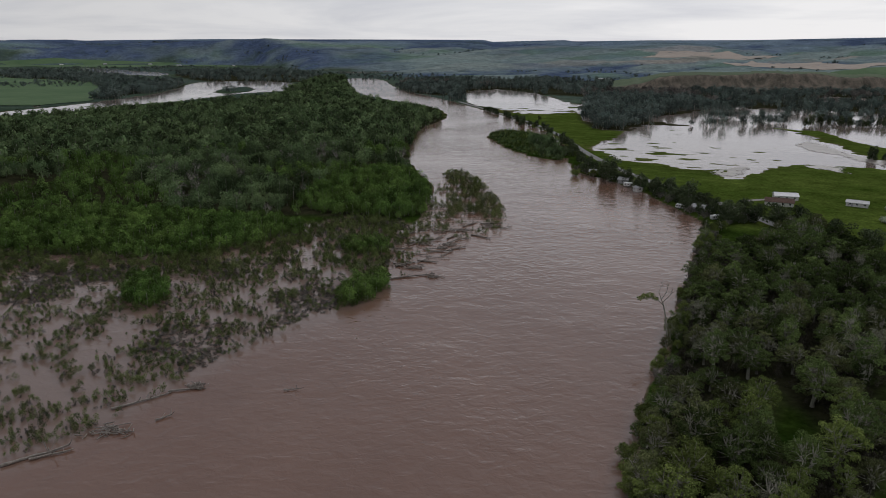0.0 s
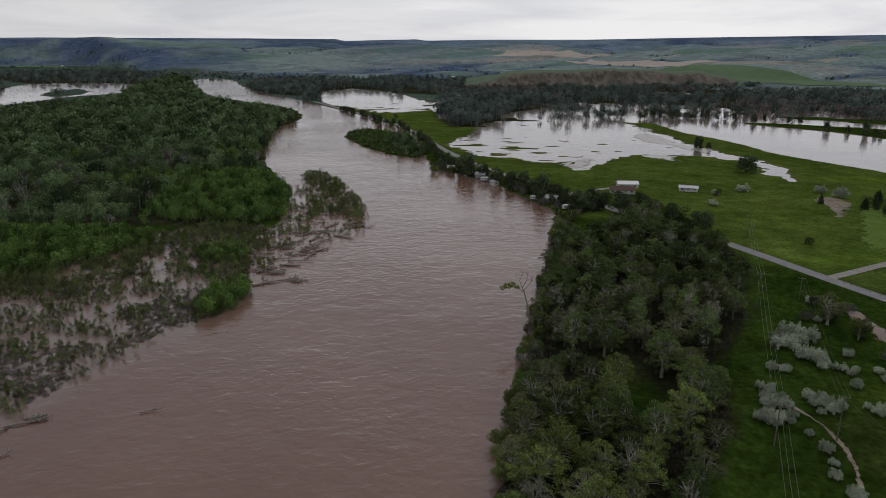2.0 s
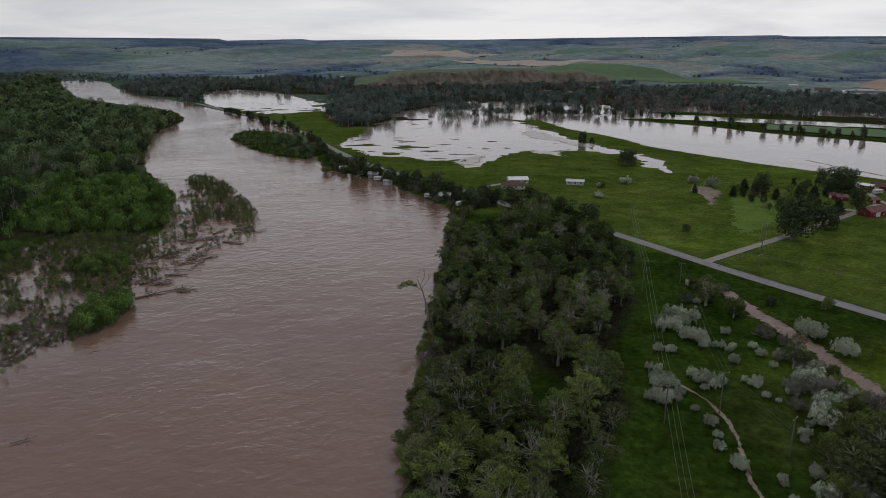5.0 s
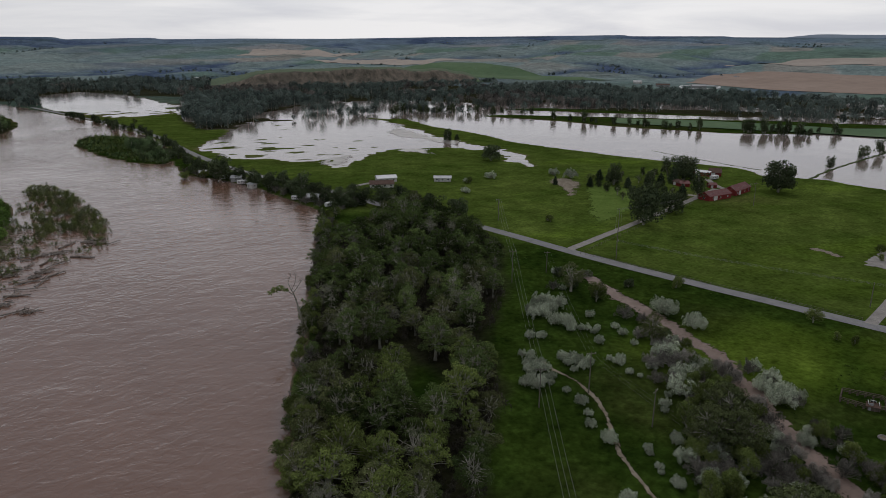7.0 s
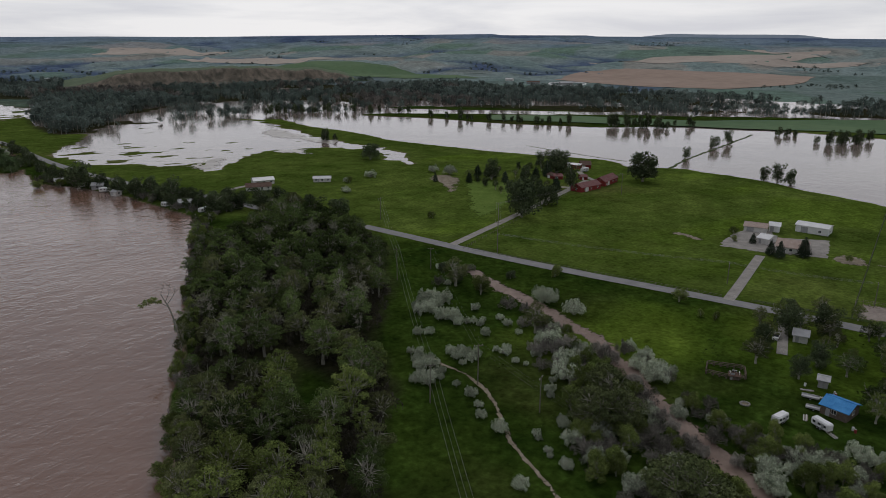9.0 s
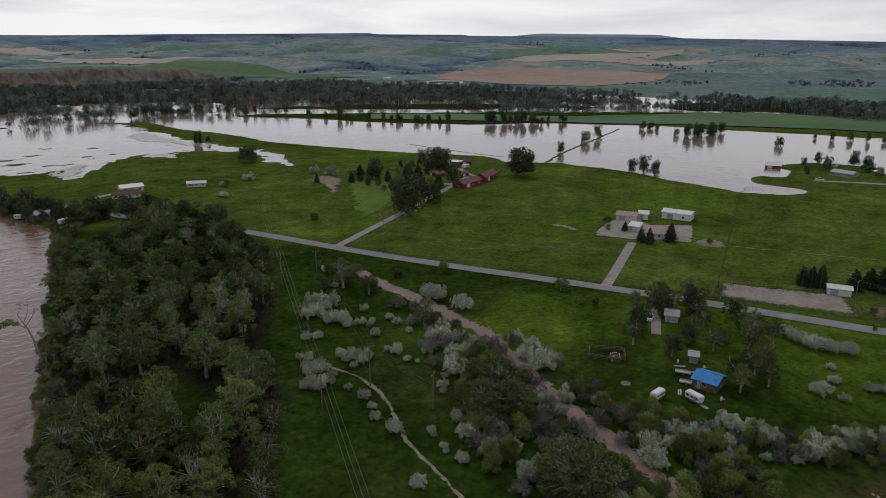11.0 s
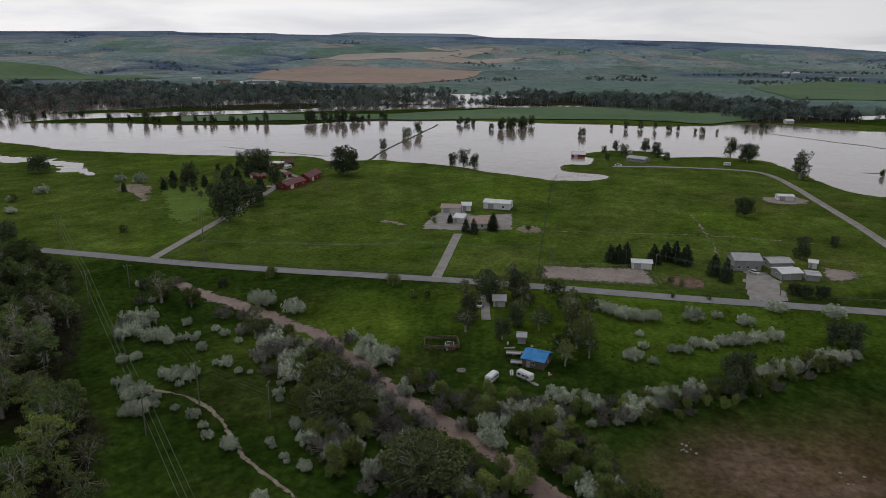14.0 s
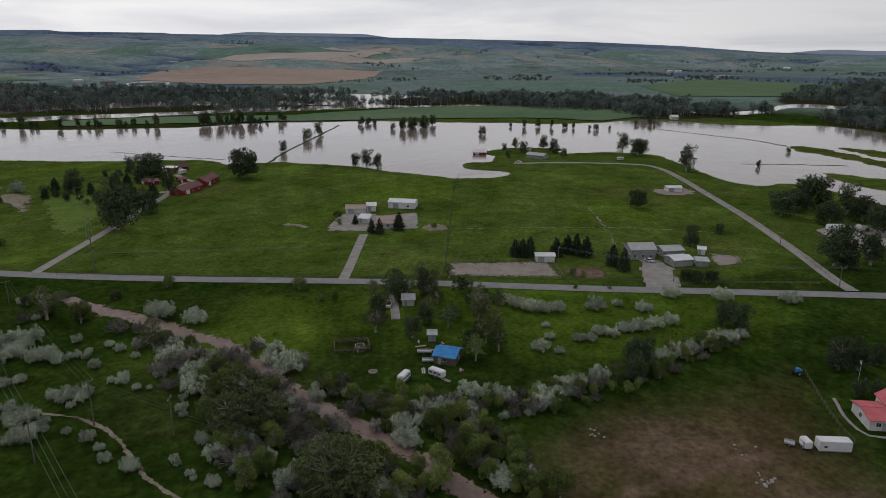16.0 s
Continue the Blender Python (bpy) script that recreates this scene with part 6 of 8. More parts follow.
def mass(name, spots, radii, tall, leaf, templates, label, category, seed=1, sink=0.0, floor=-0.6):
    """Many trees joined into one object."""
    r = np.random.default_rng(seed)
    z = np.maximum(land_height(spots[:, 0], spots[:, 1]), floor) - sink
    verts, tris, slots, tones, base = [], [], [], [], 0
    which, turn = r.integers(len(templates), size=len(spots)), r.uniform(0, 6.28, len(spots))
    for k, (v, f, s) in enumerate(templates):
        i = np.where(which == k)[0]
        if not len(i):
            continue
        c, sn, rad, h = np.cos(turn[i])[:, None], np.sin(turn[i])[:, None], radii[i][:, None], (radii * tall)[i][:, None]
        out = np.stack([(v[:, 0] * c - v[:, 1] * sn) * rad + spots[i, 0][:, None], (v[:, 0] * sn + v[:, 1] * c) * rad + spots[i, 1][:, None], v[:, 2] * h + z[i][:, None]], -1)
        verts.append(out.reshape(-1, 3))
        tris.append((f[None] + base + (np.arange(len(i)) * len(v))[:, None, None]).reshape(-1, 3))
        slots.append(np.tile(s, len(i)))
        tones.append(np.repeat(r.uniform(0, 1, len(i)), len(v)))
        base += len(i) * len(v)
    me = array_mesh(name, np.concatenate(verts), np.concatenate(tris), [leaf, BARK], np.concatenate(slots))
    me.attributes.new("tree_tone", "FLOAT", "POINT").data.foreach_set("value", np.concatenate(tones).astype(np.float32))
    return tagged(new(name, me), label, category, kind="stuff")


rng = np.random.default_rng(19)
def dome_template(rng, bulges, height, count, size, thick):
    """A round-topped leafy crown with bulges, on a slim trunk, as arrays."""
    leaf_v, leaf_f = foliage(rng, domed_lobes(rng, bulges, height), count, size, rough=0.3)
    trunk_v, trunk_f = tube([(0, 0, -0.2), (0.03, 0.02, height * 0.4), (0, 0, height * 0.8)], [thick, thick * 0.8, thick * 0.3], 3)
    return np.concatenate([leaf_v, trunk_v]), np.concatenate([leaf_f, trunk_f + len(leaf_v)]), np.r_[np.zeros(len(leaf_f), int), np.ones(len(trunk_f), int)]


def bare_template(rng, height, count, size):
    """A tree of bare boughs with few leaves, as arrays."""
    clumps = crown_clumps(rng, 14, height)
    wood_v, wood_f = boughs(rng, clumps, height, 0.06, bare=4)
    leaf_v, leaf_f = foliage(rng, clumps, count, size)
    return np.concatenate([leaf_v, wood_v]), np.concatenate([leaf_f, wood_f + len(leaf_v)]), np.r_[np.zeros(len(leaf_f), int), np.ones(len(wood_f), int)]


def shrub_template(rng, count, size):
    """A slim upright shrub of a few leafy stems, as arrays."""
    lobes = [(rng.normal() * 0.3, rng.normal() * 0.3, rng.uniform(0.45, 1.25), 0.48, 0.48, 0.55) for _ in range(4)]
    leaf_v, leaf_f = foliage(rng, lobes, count, size, rough=0.35)
    return leaf_v, leaf_f, np.zeros(len(leaf_f), int)


MID_TREES = [dome_template(rng, 9, 1.7 + 0.1 * k, 620, 0.082, 0.05) for k in range(6)]
BARE_TREES = [bare_template(rng, 2.0, 130, 0.075) for _ in range(3)]
SLIM_SHRUBS = [shrub_template(rng, 165, 0.098) for _ in range(6)]
SLIM_TREES = [dome_template(rng, 8, 2.0 + 0.15 * k, 330, 0.100, 0.04) for k in range(5)]
FAR_TREES = [dome_template(rng, 6, 1.75 + 0.15 * k, 165, 0.145, 0.06) for k in range(5)]
DISTANT_TREES = [dome_template(rng, 5, 1.7 + 0.1 * k, 100, 0.19, 0.06) for k in range(5)]
SMALL_SHRUBS = [mass_template(rng, domed_lobes(rng, 6, 1.5), 84, 0.17, 0.04) for _ in range(5)]


def sizes(n, lo, hi, seed):
    return np.random.default_rng(seed).uniform(lo, hi, n)


spots = spread(WOOD_L, 10.2, 31, [(RIVER, 2.0), (WILLOW_L, 0), (WILLOW_R, 0), (WEST_GLADE, 0)])
dist = np.hypot(*spots.T)
near, far = spots[dist < 620], spots[(dist >= 620)]
tone = value_noise(near[:, 0] / 60, near[:, 1] / 60, 5) + 0.25 * (near[:, 1] < 430)
old, lot = tone <= 0.74, np.random.default_rng(6).uniform(size=len(near))
bare_one = old & (lot < 0.09 + 0.2 * (value_noise(near[:, 0] / 70, near[:, 1] / 70, 15) > 0.6))
old &= ~bare_one
mass("west_bank_wood", near[old], sizes(old.sum(), 3.0, 8.0, 1), 1.0, WOODLAND, MID_TREES, "grey-green riverside woodland on the low west bank", "woodland", 2)
mass("west_bank_bare_trees", near[bare_one], sizes(bare_one.sum(), 3.4, 6.0, 11), 1.15, GREY_FAR, BARE_TREES, "grey half-bare trees in the west bank wood", "woodland", 12)
mass("west_bank_saplings", near[tone > 0.74], sizes((tone > 0.74).sum(), 2.8, 5.4, 3), 0.95, WILLOW, SLIM_TREES, "bright green young trees in the west bank wood", "woodland", 4)
mass("far_west_wood", far, sizes(len(far), 3.6, 7.5, 5), 1.0, WOODLAND, DISTANT_TREES, "dark riverside woodland up the west bank", "woodland", 6)
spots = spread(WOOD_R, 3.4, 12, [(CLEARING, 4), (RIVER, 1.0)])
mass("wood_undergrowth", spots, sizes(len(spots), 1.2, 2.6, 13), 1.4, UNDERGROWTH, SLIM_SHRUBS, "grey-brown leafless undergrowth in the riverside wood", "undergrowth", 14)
spots = np.concatenate([spread(WILLOW_L, 4.0, 33, [(RIVER, 1.0)]), spread(WILLOW_R, 4.4, 34, [(RIVER, 1.5)])])
mass("willow_belt", spots, sizes(len(spots), 1.8, 3.8, 7), 0.95, WILLOW, SLIM_TREES, "bright green young willow belt", "willows", 8)
for wname, poly, gap, seed, leaf in (("north_wood", WOOD_N, 11, 41, HAZY_WOOD), ("valley_wood", WOOD_N2, 15.5, 42, HAZY_WOOD), ("flooded_wood", WOOD_N3, 17, 43, HAZY_WOOD), ("east_river_wood", WOOD_F, 13, 44, HAZY_WOOD), ("bend_wood", WOOD_G, 17, 45, HAZY_WOOD), ("shore_wood", SHORE_N, 11, 81, HAZY_WOOD), ("shore_wood", SHORE_W, 12, 82, HAZY_WOOD), ("channel_wood", WOOD_H, 14, 46, HAZY_WOOD), ("neck_wood", NECK_WOOD, 11, 66, WOODLAND), ("isle_wood", ISLE_W, 9, 67, HAZY_WOOD), ("far_east_wood", WOOD_E1, 20, 47, HAZY_WOOD), ("shore_belt", SHORE_BELT, 9, 68, HAZY_WOOD), ("spit_wood", WOOD_E2, 13, 48, HAZY_WOOD), ("meadow_wood", WOOD_E3, 13, 49, HAZY_WOOD)):
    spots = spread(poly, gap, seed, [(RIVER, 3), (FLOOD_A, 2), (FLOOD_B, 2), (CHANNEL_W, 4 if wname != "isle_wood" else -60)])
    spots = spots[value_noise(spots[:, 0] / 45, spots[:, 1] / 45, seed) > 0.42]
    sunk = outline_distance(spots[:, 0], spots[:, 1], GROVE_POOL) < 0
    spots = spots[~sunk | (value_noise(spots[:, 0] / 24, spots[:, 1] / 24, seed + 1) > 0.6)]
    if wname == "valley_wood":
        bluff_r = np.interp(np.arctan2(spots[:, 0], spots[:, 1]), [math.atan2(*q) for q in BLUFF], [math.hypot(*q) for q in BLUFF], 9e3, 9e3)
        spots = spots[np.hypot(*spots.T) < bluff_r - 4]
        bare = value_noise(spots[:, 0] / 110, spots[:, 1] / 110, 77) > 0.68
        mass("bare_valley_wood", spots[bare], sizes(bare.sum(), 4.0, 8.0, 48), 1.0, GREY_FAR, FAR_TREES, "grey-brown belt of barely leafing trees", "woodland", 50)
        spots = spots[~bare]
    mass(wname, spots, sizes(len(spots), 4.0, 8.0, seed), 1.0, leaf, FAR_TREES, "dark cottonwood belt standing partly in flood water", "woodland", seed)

spots = spread(ISLAND_A, 4.4, 57, (), 2)
wooded = (spots[:, 0] > 84) & (spots[:, 1] < 690) & (value_noise(spots[:, 0] / 18, spots[:, 1] / 18, 58) > 0.3)
mass("island_wood", spots[wooded], sizes(wooded.sum(), 2.4, 4.6, 59), 1.0, WOODLAND, MID_TREES, "dark small trees at the end of a low river island", "woodland", 60)
low = ~wooded & (value_noise(spots[:, 0] / 14, spots[:, 1] / 14, 59) > 0.3)
mass("island_scrub", spots[low], sizes(low.sum(), 1.2, 2.4, 61), 0.8, WOODLAND, SLIM_SHRUBS, "olive-green scrub on a low river island", "scrub", 62)
# scrub drowned on the west bank, on the bar and on the island
spots = spread(FLOODED_SCRUB, 1.75, 51, (), 0.4)
back = np.clip((spots[:, 1] + 0.35 * spots[:, 0] - 160) / 70, 0, 1)
keep = 0.75 * value_noise(spots[:, 0] / 3.0, spots[:, 1] / 3.0, 9) + 0.4 * value_noise(spots[:, 0] / 15, spots[:, 1] / 11, 19) > 0.645 - 0.13 * back
spots = spots[keep]
grey = np.random.default_rng(8).uniform(size=len(spots)) < 0.25
grow = 1 + 0.35 * (spots[:, 1] > 265)
mass("drowned_scrub", spots[~grey], (sizes(len(spots), 0.6, 1.45, 9) * grow)[~grey], 1.3, SCRUB, SLIM_SHRUBS, "green willow scrub standing in brown flood water", "scrub", 10)
mass("drowned_twigs", spots[grey], (sizes(len(spots), 0.5, 1.1, 19) * grow)[grey], 1.3, TWIGS, SLIM_SHRUBS, "grey leafless scrub standing in brown flood water", "scrub", 20)
spots = np.concatenate([spread(BAR, 2.6, 52), spread(ISLAND_A, 5.0, 53, (), 2)])
keep = value_noise(spots[:, 0] / 9, spots[:, 1] / 6, 29) > np.where((spots[:, 1] > 365) & (spots[:, 0] > 2), 0.34, np.where(spots[:, 1] < 330, 0.70, 0.52))
mass("bar_scrub", spots[keep], sizes(keep.sum(), 0.7, 1.7, 11) * np.where((spots[keep][:, 1] > 365) & (spots[keep][:, 0] > 2), 1.35, 1.0), 1.3, SCRUB, SLIM_SHRUBS, "scrub and saplings on a drowned gravel bar", "scrub", 12)
spots = spread(FLOODED_SCRUB, 1.8, 54, (), 1.0)
inside = np.minimum(outline_distance(spots[:, 0], spots[:, 1], WRACK_A), outline_distance(spots[:, 0], spots[:, 1], WRACK_B)) + 6 * fbm(spots[:, 0], spots[:, 1], 12, 3, 40) < 0
keep = inside | (value_noise(spots[:, 0] / 22, spots[:, 1] / 22, 39) > 0.74) & (spots[:, 1] > 225)
mass("flattened_twigs", spots[keep], sizes(keep.sum(), 0.8, 1.6, 13), 0.36, TWIGS, SMALL_SHRUBS, "grey flattened twigs and flood wrack", "wrack", 14)

# willows at the corner of the drowned scrub, and brush on the hills and in the far valley
CLUMP_WILLOWS = [(-115, 230), (-100, 229), (-106, 257), (-129, 266)]
CORNER_WILLOWS = [(-33, 262), (-23, 262), (-21, 252), (-26, 238), (-35, 229), (-40, 240)]
spots = np.concatenate([spread(CORNER_WILLOWS, 2.6, 55), spread(CLUMP_WILLOWS, 3.0, 65)])
mass("corner_willows", spots, sizes(len(spots), 1.9, 3.2, 15), 0.9, WILLOW, SLIM_TREES, "bright green willow clump at the flooded corner", "willows", 16)
spots = spread([(-45, 320), (-27, 322), (-24, 300), (-34, 290), (-48, 300)], 3.0, 56)
mass("back_willows", spots, sizes(len(spots), 1.5, 2.3, 17), 1.0, WILLOW, SLIM_TREES, "green willow clump behind the drowned scrub", "willows", 18)
r = np.random.default_rng(61)
a, d = np.radians(r.uniform(-36, 112, 26000)), np.sqrt(r.uniform(1500 ** 2, 4300 ** 2, 26000))
spots = np.stack([d * np.sin(a), d * np.cos(a)], -1)
foot = np.interp(np.degrees(a), *np.array(HILL_FOOT, float).T)
fold = np.abs(fbm(spots[:, 0], spots[:, 1], 620, 5, 31))
clump = value_noise(spots[:, 0] / 160, spots[:, 1] / 160, 71)
keep = np.where(d > foot + 60, (fold < 0.05) & (clump > 0.5), (clump > 0.62) & (d > 1750))
for poly in (FIELD_R2, FIELD_T1, FIELD_T2, FIELD_G4, FIELD_W2, FIELD_G1):
    keep &= outline_distance(spots[:, 0], spots[:, 1], poly) > 15
spots = spots[keep][:3000]
mass("hill_brush", spots, sizes(len(spots), 3.0, 6.5, 21), 0.8, HAZY_WOOD, DISTANT_TREES, "dark brush and scattered trees in the hill folds", "brush", 22)

# trees along the foot of the clay bluff
foot = smooth_line(BLUFF, 6)
r = np.random.default_rng(95)
spots = foot[r.integers(len(foot), size=170)] + r.uniform(-16, 6, (170, 1)) * foot[0] / np.hypot(*foot[0]) + r.uniform(-14, 14, (170, 1)) * np.array([[1.0, 0.0]])
mass("bluff_foot_trees", spots, sizes(len(spots), 3.0, 6.5, 96), 1.0, HAZY_WOOD, DISTANT_TREES, "dark trees along the foot of a clay bluff", "woodland", 97)

# coarse tussocks in the rough meadow
TUFTS = [mass_template(rng, [(0, 0, 0.35, 0.7, 0.7, 0.4)], 16, 0.45, 0.02) for _ in range(4)]
MEADOW = [(108, 75), (120, 150), (160, 215), (190, 245), (203, 225), (228, 110), (252, 0), (262, -40), (225, -55), (190, -20), (150, 35), (135, 15), (110, 25)]
spots = spread(MEADOW, 2.6, 81, [(WOOD_R, 2), (LUSH, 3)])
keep = value_noise(spots[:, 0] / 12, spots[:, 1] / 12, 83) > 0.70
spots = spots[keep]
creek = smooth_line(CREEK, 4)
spots = spots[[np.hypot(*(creek - q).T).min() > 3.5 for q in spots]]
mass("meadow_tussocks", spots, sizes(len(spots), 0.2, 0.5, 85), 0.7, TUFT, TUFTS, "dark rough tussocks in the green meadow", "grass", 86)


# ---- buildings ----
def box(bm, x0, x1, y0, y1, z0, z1):
    return bmesh.ops.create_cube(bm, size=1.0, matrix=Matrix.LocRotScale(((x0 + x1) / 2, (y0 + y1) / 2, (z0 + z1) / 2), None, (x1 - x0, y1 - y0, z1 - z0)))["verts"]


def rounded_box(x0, x1, y0, y1, z0, z1, edge=0.05, segments=2):
    bm = bmesh.new()
    box(bm, x0, x1, y0, y1, z0, z1)
    bmesh.ops.bevel(bm, geom=bm.edges[:], offset=edge, segments=segments, affect="EDGES")
    return bm


def rod(bm, a, b, r0, r1=None, sides=8):
    a, b = Vector(a), Vector(b)
    m = Matrix.Translation((a + b) / 2) @ (b - a).to_track_quat("Z", "Y").to_matrix().to_4x4()
    bmesh.ops.create_cone(bm, cap_ends=True, segments=sides, radius1=r0, radius2=r0 if r1 is None else r1, depth=(b - a).length, matrix=m)


def gabled_body(length, depth, wall, roof):
    """Four walls with gable ends, set 0.4 m into the ground."""
    bm = bmesh.new()
    x, y = length / 2, depth / 2
    rows = [[bm.verts.new((s * x, p, z)) for p, z in ((-y, -0.4), (y, -0.4), (y, wall), (0, wall + roof), (-y, wall))] for s in (-1, 1)]
    bm.faces.new(rows[0][::-1])
    bm.faces.new(rows[1])
    for i in range(5):
        bm.faces.new((rows[0][i], rows[0][(i + 1) % 5], rows[1][(i + 1) % 5], rows[1][i]))
    bmesh.ops.recalc_face_normals(bm, faces=bm.faces[:])
    return bm


def roof_slab(length, depth, wall, roof, side, over=0.45, thick=0.16):
    bm = bmesh.new()
    x, y, slope = length / 2 + over, depth / 2 + over, roof / (depth / 2)
    low, high = wall - over * slope + 0.02, wall + roof + 0.02
    pts = [(s * x, p, z) for s in (-1, 1) for p, z in ((0, high), (side * y, low), (side * y, low + thick), (0, high + thick))]
    v = [bm.verts.new(p) for p in pts]
    for f in ((0, 1, 2, 3), (7, 6, 5, 4), (0, 4, 5, 1), (1, 5, 6, 2), (2, 6, 7, 3), (3, 7, 4, 0)):
        bm.faces.new([v[i] for i in f])
    bmesh.ops.recalc_face_normals(bm, faces=bm.faces[:])
    return bm


def window(parent, x, y, z, w, h, along_x=True):
    """A framed window, proud of its wall, with its pane."""
    bm = bmesh.new()
    t = 0.06
    cuts = ((-w / 2 - 0.08, w / 2 + 0.08, -h / 2 - 0.08, -h / 2), (-w / 2 - 0.08, w / 2 + 0.08, h / 2, h / 2 + 0.08), (-w / 2 - 0.08, -w / 2, -h / 2, h / 2), (w / 2, w / 2 + 0.08, -h / 2, h / 2), (-0.03, 0.03, -h / 2, h / 2))
    for a, b, c, d in cuts:
        if along_x:
            box(bm, x + a, x + b, y - t, y + t, z + c, z + d)
        else:
            box(bm, x - t, x + t, y + a, y + b, z + c, z + d)
    ob = part("window", bm, WHITE_PAINT, parent, "white-framed window")
    bm = bmesh.new()
    if along_x:
        box(bm, x - w / 2, x + w / 2, y - 0.02, y + 0.02, z - h / 2, z + h / 2)
    else:
        box(bm, x - 0.02, x + 0.02, y - w / 2, y + w / 2, z - h / 2, z + h / 2)
    part("pane", bm, DARK_PANE, ob)


def building(name, x, y, heading, length, depth, wall, roof, wall_mat, roof_mat, label):
    """A gabled building with eaves, doors and windows; its ridge runs along its heading."""
    root = new(name)
    root.matrix_basis = pose(x, y, max(ground_z(x, y), 0.3), 0, 0, heading)
    category = name.split("_")[-1]
    tagged(root, label, category, "far farm buildings" if name.startswith("far_") else "")
    part("wall", gabled_body(length, depth, wall, roof), wall_mat, root)
    for side in (-1, 1):
        slab = part("roof", roof_slab(length, depth, wall, roof, side), roof_mat, root)
        if roof_mat in (WHITE_PAINT, GREY_ROOF, RED_ROOF, PINK_ROOF, BLUE_ROOF) and not name.startswith("far_"):
            bm = bmesh.new()
            slope, n = roof / (depth / 2), max(3, int(length / 1.2))
            for i in range(n + 1):
                px = -length / 2 + length * i / n
                rod(bm, (px, side * 0.1, wall + roof + 0.2 - 0.1 * slope), (px, side * (depth / 2 + 0.4), wall + 0.2 - 0.4 * slope), 0.035, sides=4)
            part("seam", bm, roof_mat, slab)
    bm = bmesh.new()
    box(bm, -length / 2 - 0.46, length / 2 + 0.46, -0.14, 0.14, wall + roof + 0.14, wall + roof + 0.24)
    part("ridge_cap", bm, roof_mat, root)
    big = name in ("barn", "machine_shed", "garage", "white_garage", "workshop", "stable", "red_shed", "shed", "carport", "loafing_shed", "flooded_barn", "far_hall")
    front = -depth / 2
    bm = bmesh.new()
    dw, dh = (min(3.2, length * 0.35), min(wall - 0.3, 2.9)) if big else (1.0, 2.05)
    dx = -length * 0.22
    box(bm, dx - dw / 2, dx + dw / 2, front - 0.06, front + 0.06, 0, dh)
    part("door", bm, WHITE_PAINT if wall_mat in (RED_WALL,) else DOOR_PAINT, root)
    storeys = 2 if wall > 4.5 and not big else 1
    for s in range(storeys):
        z = 1.55 + s * 2.6
        count = max(1, int(length / (5.5 if big else 3.4)))
        for i in range(count):
            px = -length / 2 + length * (i + 0.5) / count
            for yy in (front, -front):
                if yy == front and s == 0 and abs(px - dx) < dw / 2 + 0.7:
                    continue
                window(root, px, yy, z, 1.1, 1.0)
        for xx in (-length / 2, length / 2):
            window(root, xx, 0.0, z, 1.2, 1.0, False)
    return root


building("machine_shed", 359.2, 127.8, -83, 14.7, 9, 3.52, 1.02, WHITE_PAINT, WHITE_PAINT, "long white metal machine shed on the farmstead")
building("garage", 340.3, 148.0, -72, 10.4, 8, 2.64, 1.36, WHITE_WALL, TAN_ROOF, "low garage with faded tan roof")
building("white_garage", 347.6, 142.1, -68, 4.9, 8, 3.08, 1.02, WHITE_PAINT, WHITE_PAINT, "white metal garage beside the farmhouse")
building("farmhouse", 317.6, 121.1, -74, 12.3, 12, 2.64, 2.21, WHITE_WALL, TAN_ROOF, "white farmhouse with broad tan shingle roof")
building("farmhouse_wing", 322.7, 134.8, -90, 5.3, 9, 2.64, 1.19, WHITE_WALL, WHITE_PAINT, "white wing building beside the farmhouse")
building("house", 298.1, 0.7, -69, 10.6, 9, 4.4, 1.7, GREY_WALL, GREY_ROOF, "two-storey grey house with grey roof beside the road")
building("workshop", 305.8, -11.6, -63, 9.4, 8, 2.64, 1.02, GREY_WALL, GREY_ROOF, "long grey workshop with metal roof")
building("garage", 292.0, -14.9, -60, 8.4, 7.4, 2.82, 0.85, GREY_WALL, WHITE_PAINT, "garage with bright white metal roof")
building("carport", 293.9, -23.9, -83, 4.7, 6, 2.29, 0.34, GREY_WALL, GREY_ROOF, "low carport beside the garage")
building("carport", 311.0, -25.3, -96, 3.0, 5, 2.46, 0.51, WHITE_PAINT, WHITE_PAINT, "small white carport on bare dirt")
building("loafing_shed", 280.9, 38.7, -76, 7.7, 5, 2.64, 0.68, WHITE_PAINT, WHITE_PAINT, "white shed at the end of the riding arena")
building("shed", 450.1, -18.6, -73, 8.8, 6, 2.64, 0.68, WHITE_PAINT, WHITE_PAINT, "white metal shed in the green field")
building("cabin", 178.0, 52.2, -93, 6.3, 7, 2.55, 1.27, LOG_WALL, BLUE_ROOF, "log cabin under a bright blue roof")
building("shed", 190.6, 60.7, -73, 2.4, 3.5, 2.29, 0.51, GREY_WALL, GREY_ROOF, "small grey shed behind the cabin")
building("cottage", 217.1, 77.2, -71, 4.1, 5, 2.46, 1.1, WHITE_WALL, GREY_ROOF, "small white cottage under dark trees")
building("barn", 358.3, 265.9, 1, 20.5, 8, 2.99, 2.04, RED_WALL, RED_ROOF, "long red barn with red metal roof")
building("barn", 385.8, 270.6, 13, 22.0, 8, 3.17, 2.38, RED_WALL, RED_ROOF, "tall red barn behind the long barn")
building("stable", 420.2, 323.5, -73, 11.1, 9, 2.64, 0.68, RED_WALL, WHITE_PAINT, "red stable with flat white roof")
building("barn", 426.4, 318.3, -46, 7.6, 9, 2.64, 2.38, RED_WALL, BROWN_ROOF, "old red barn near the flood")
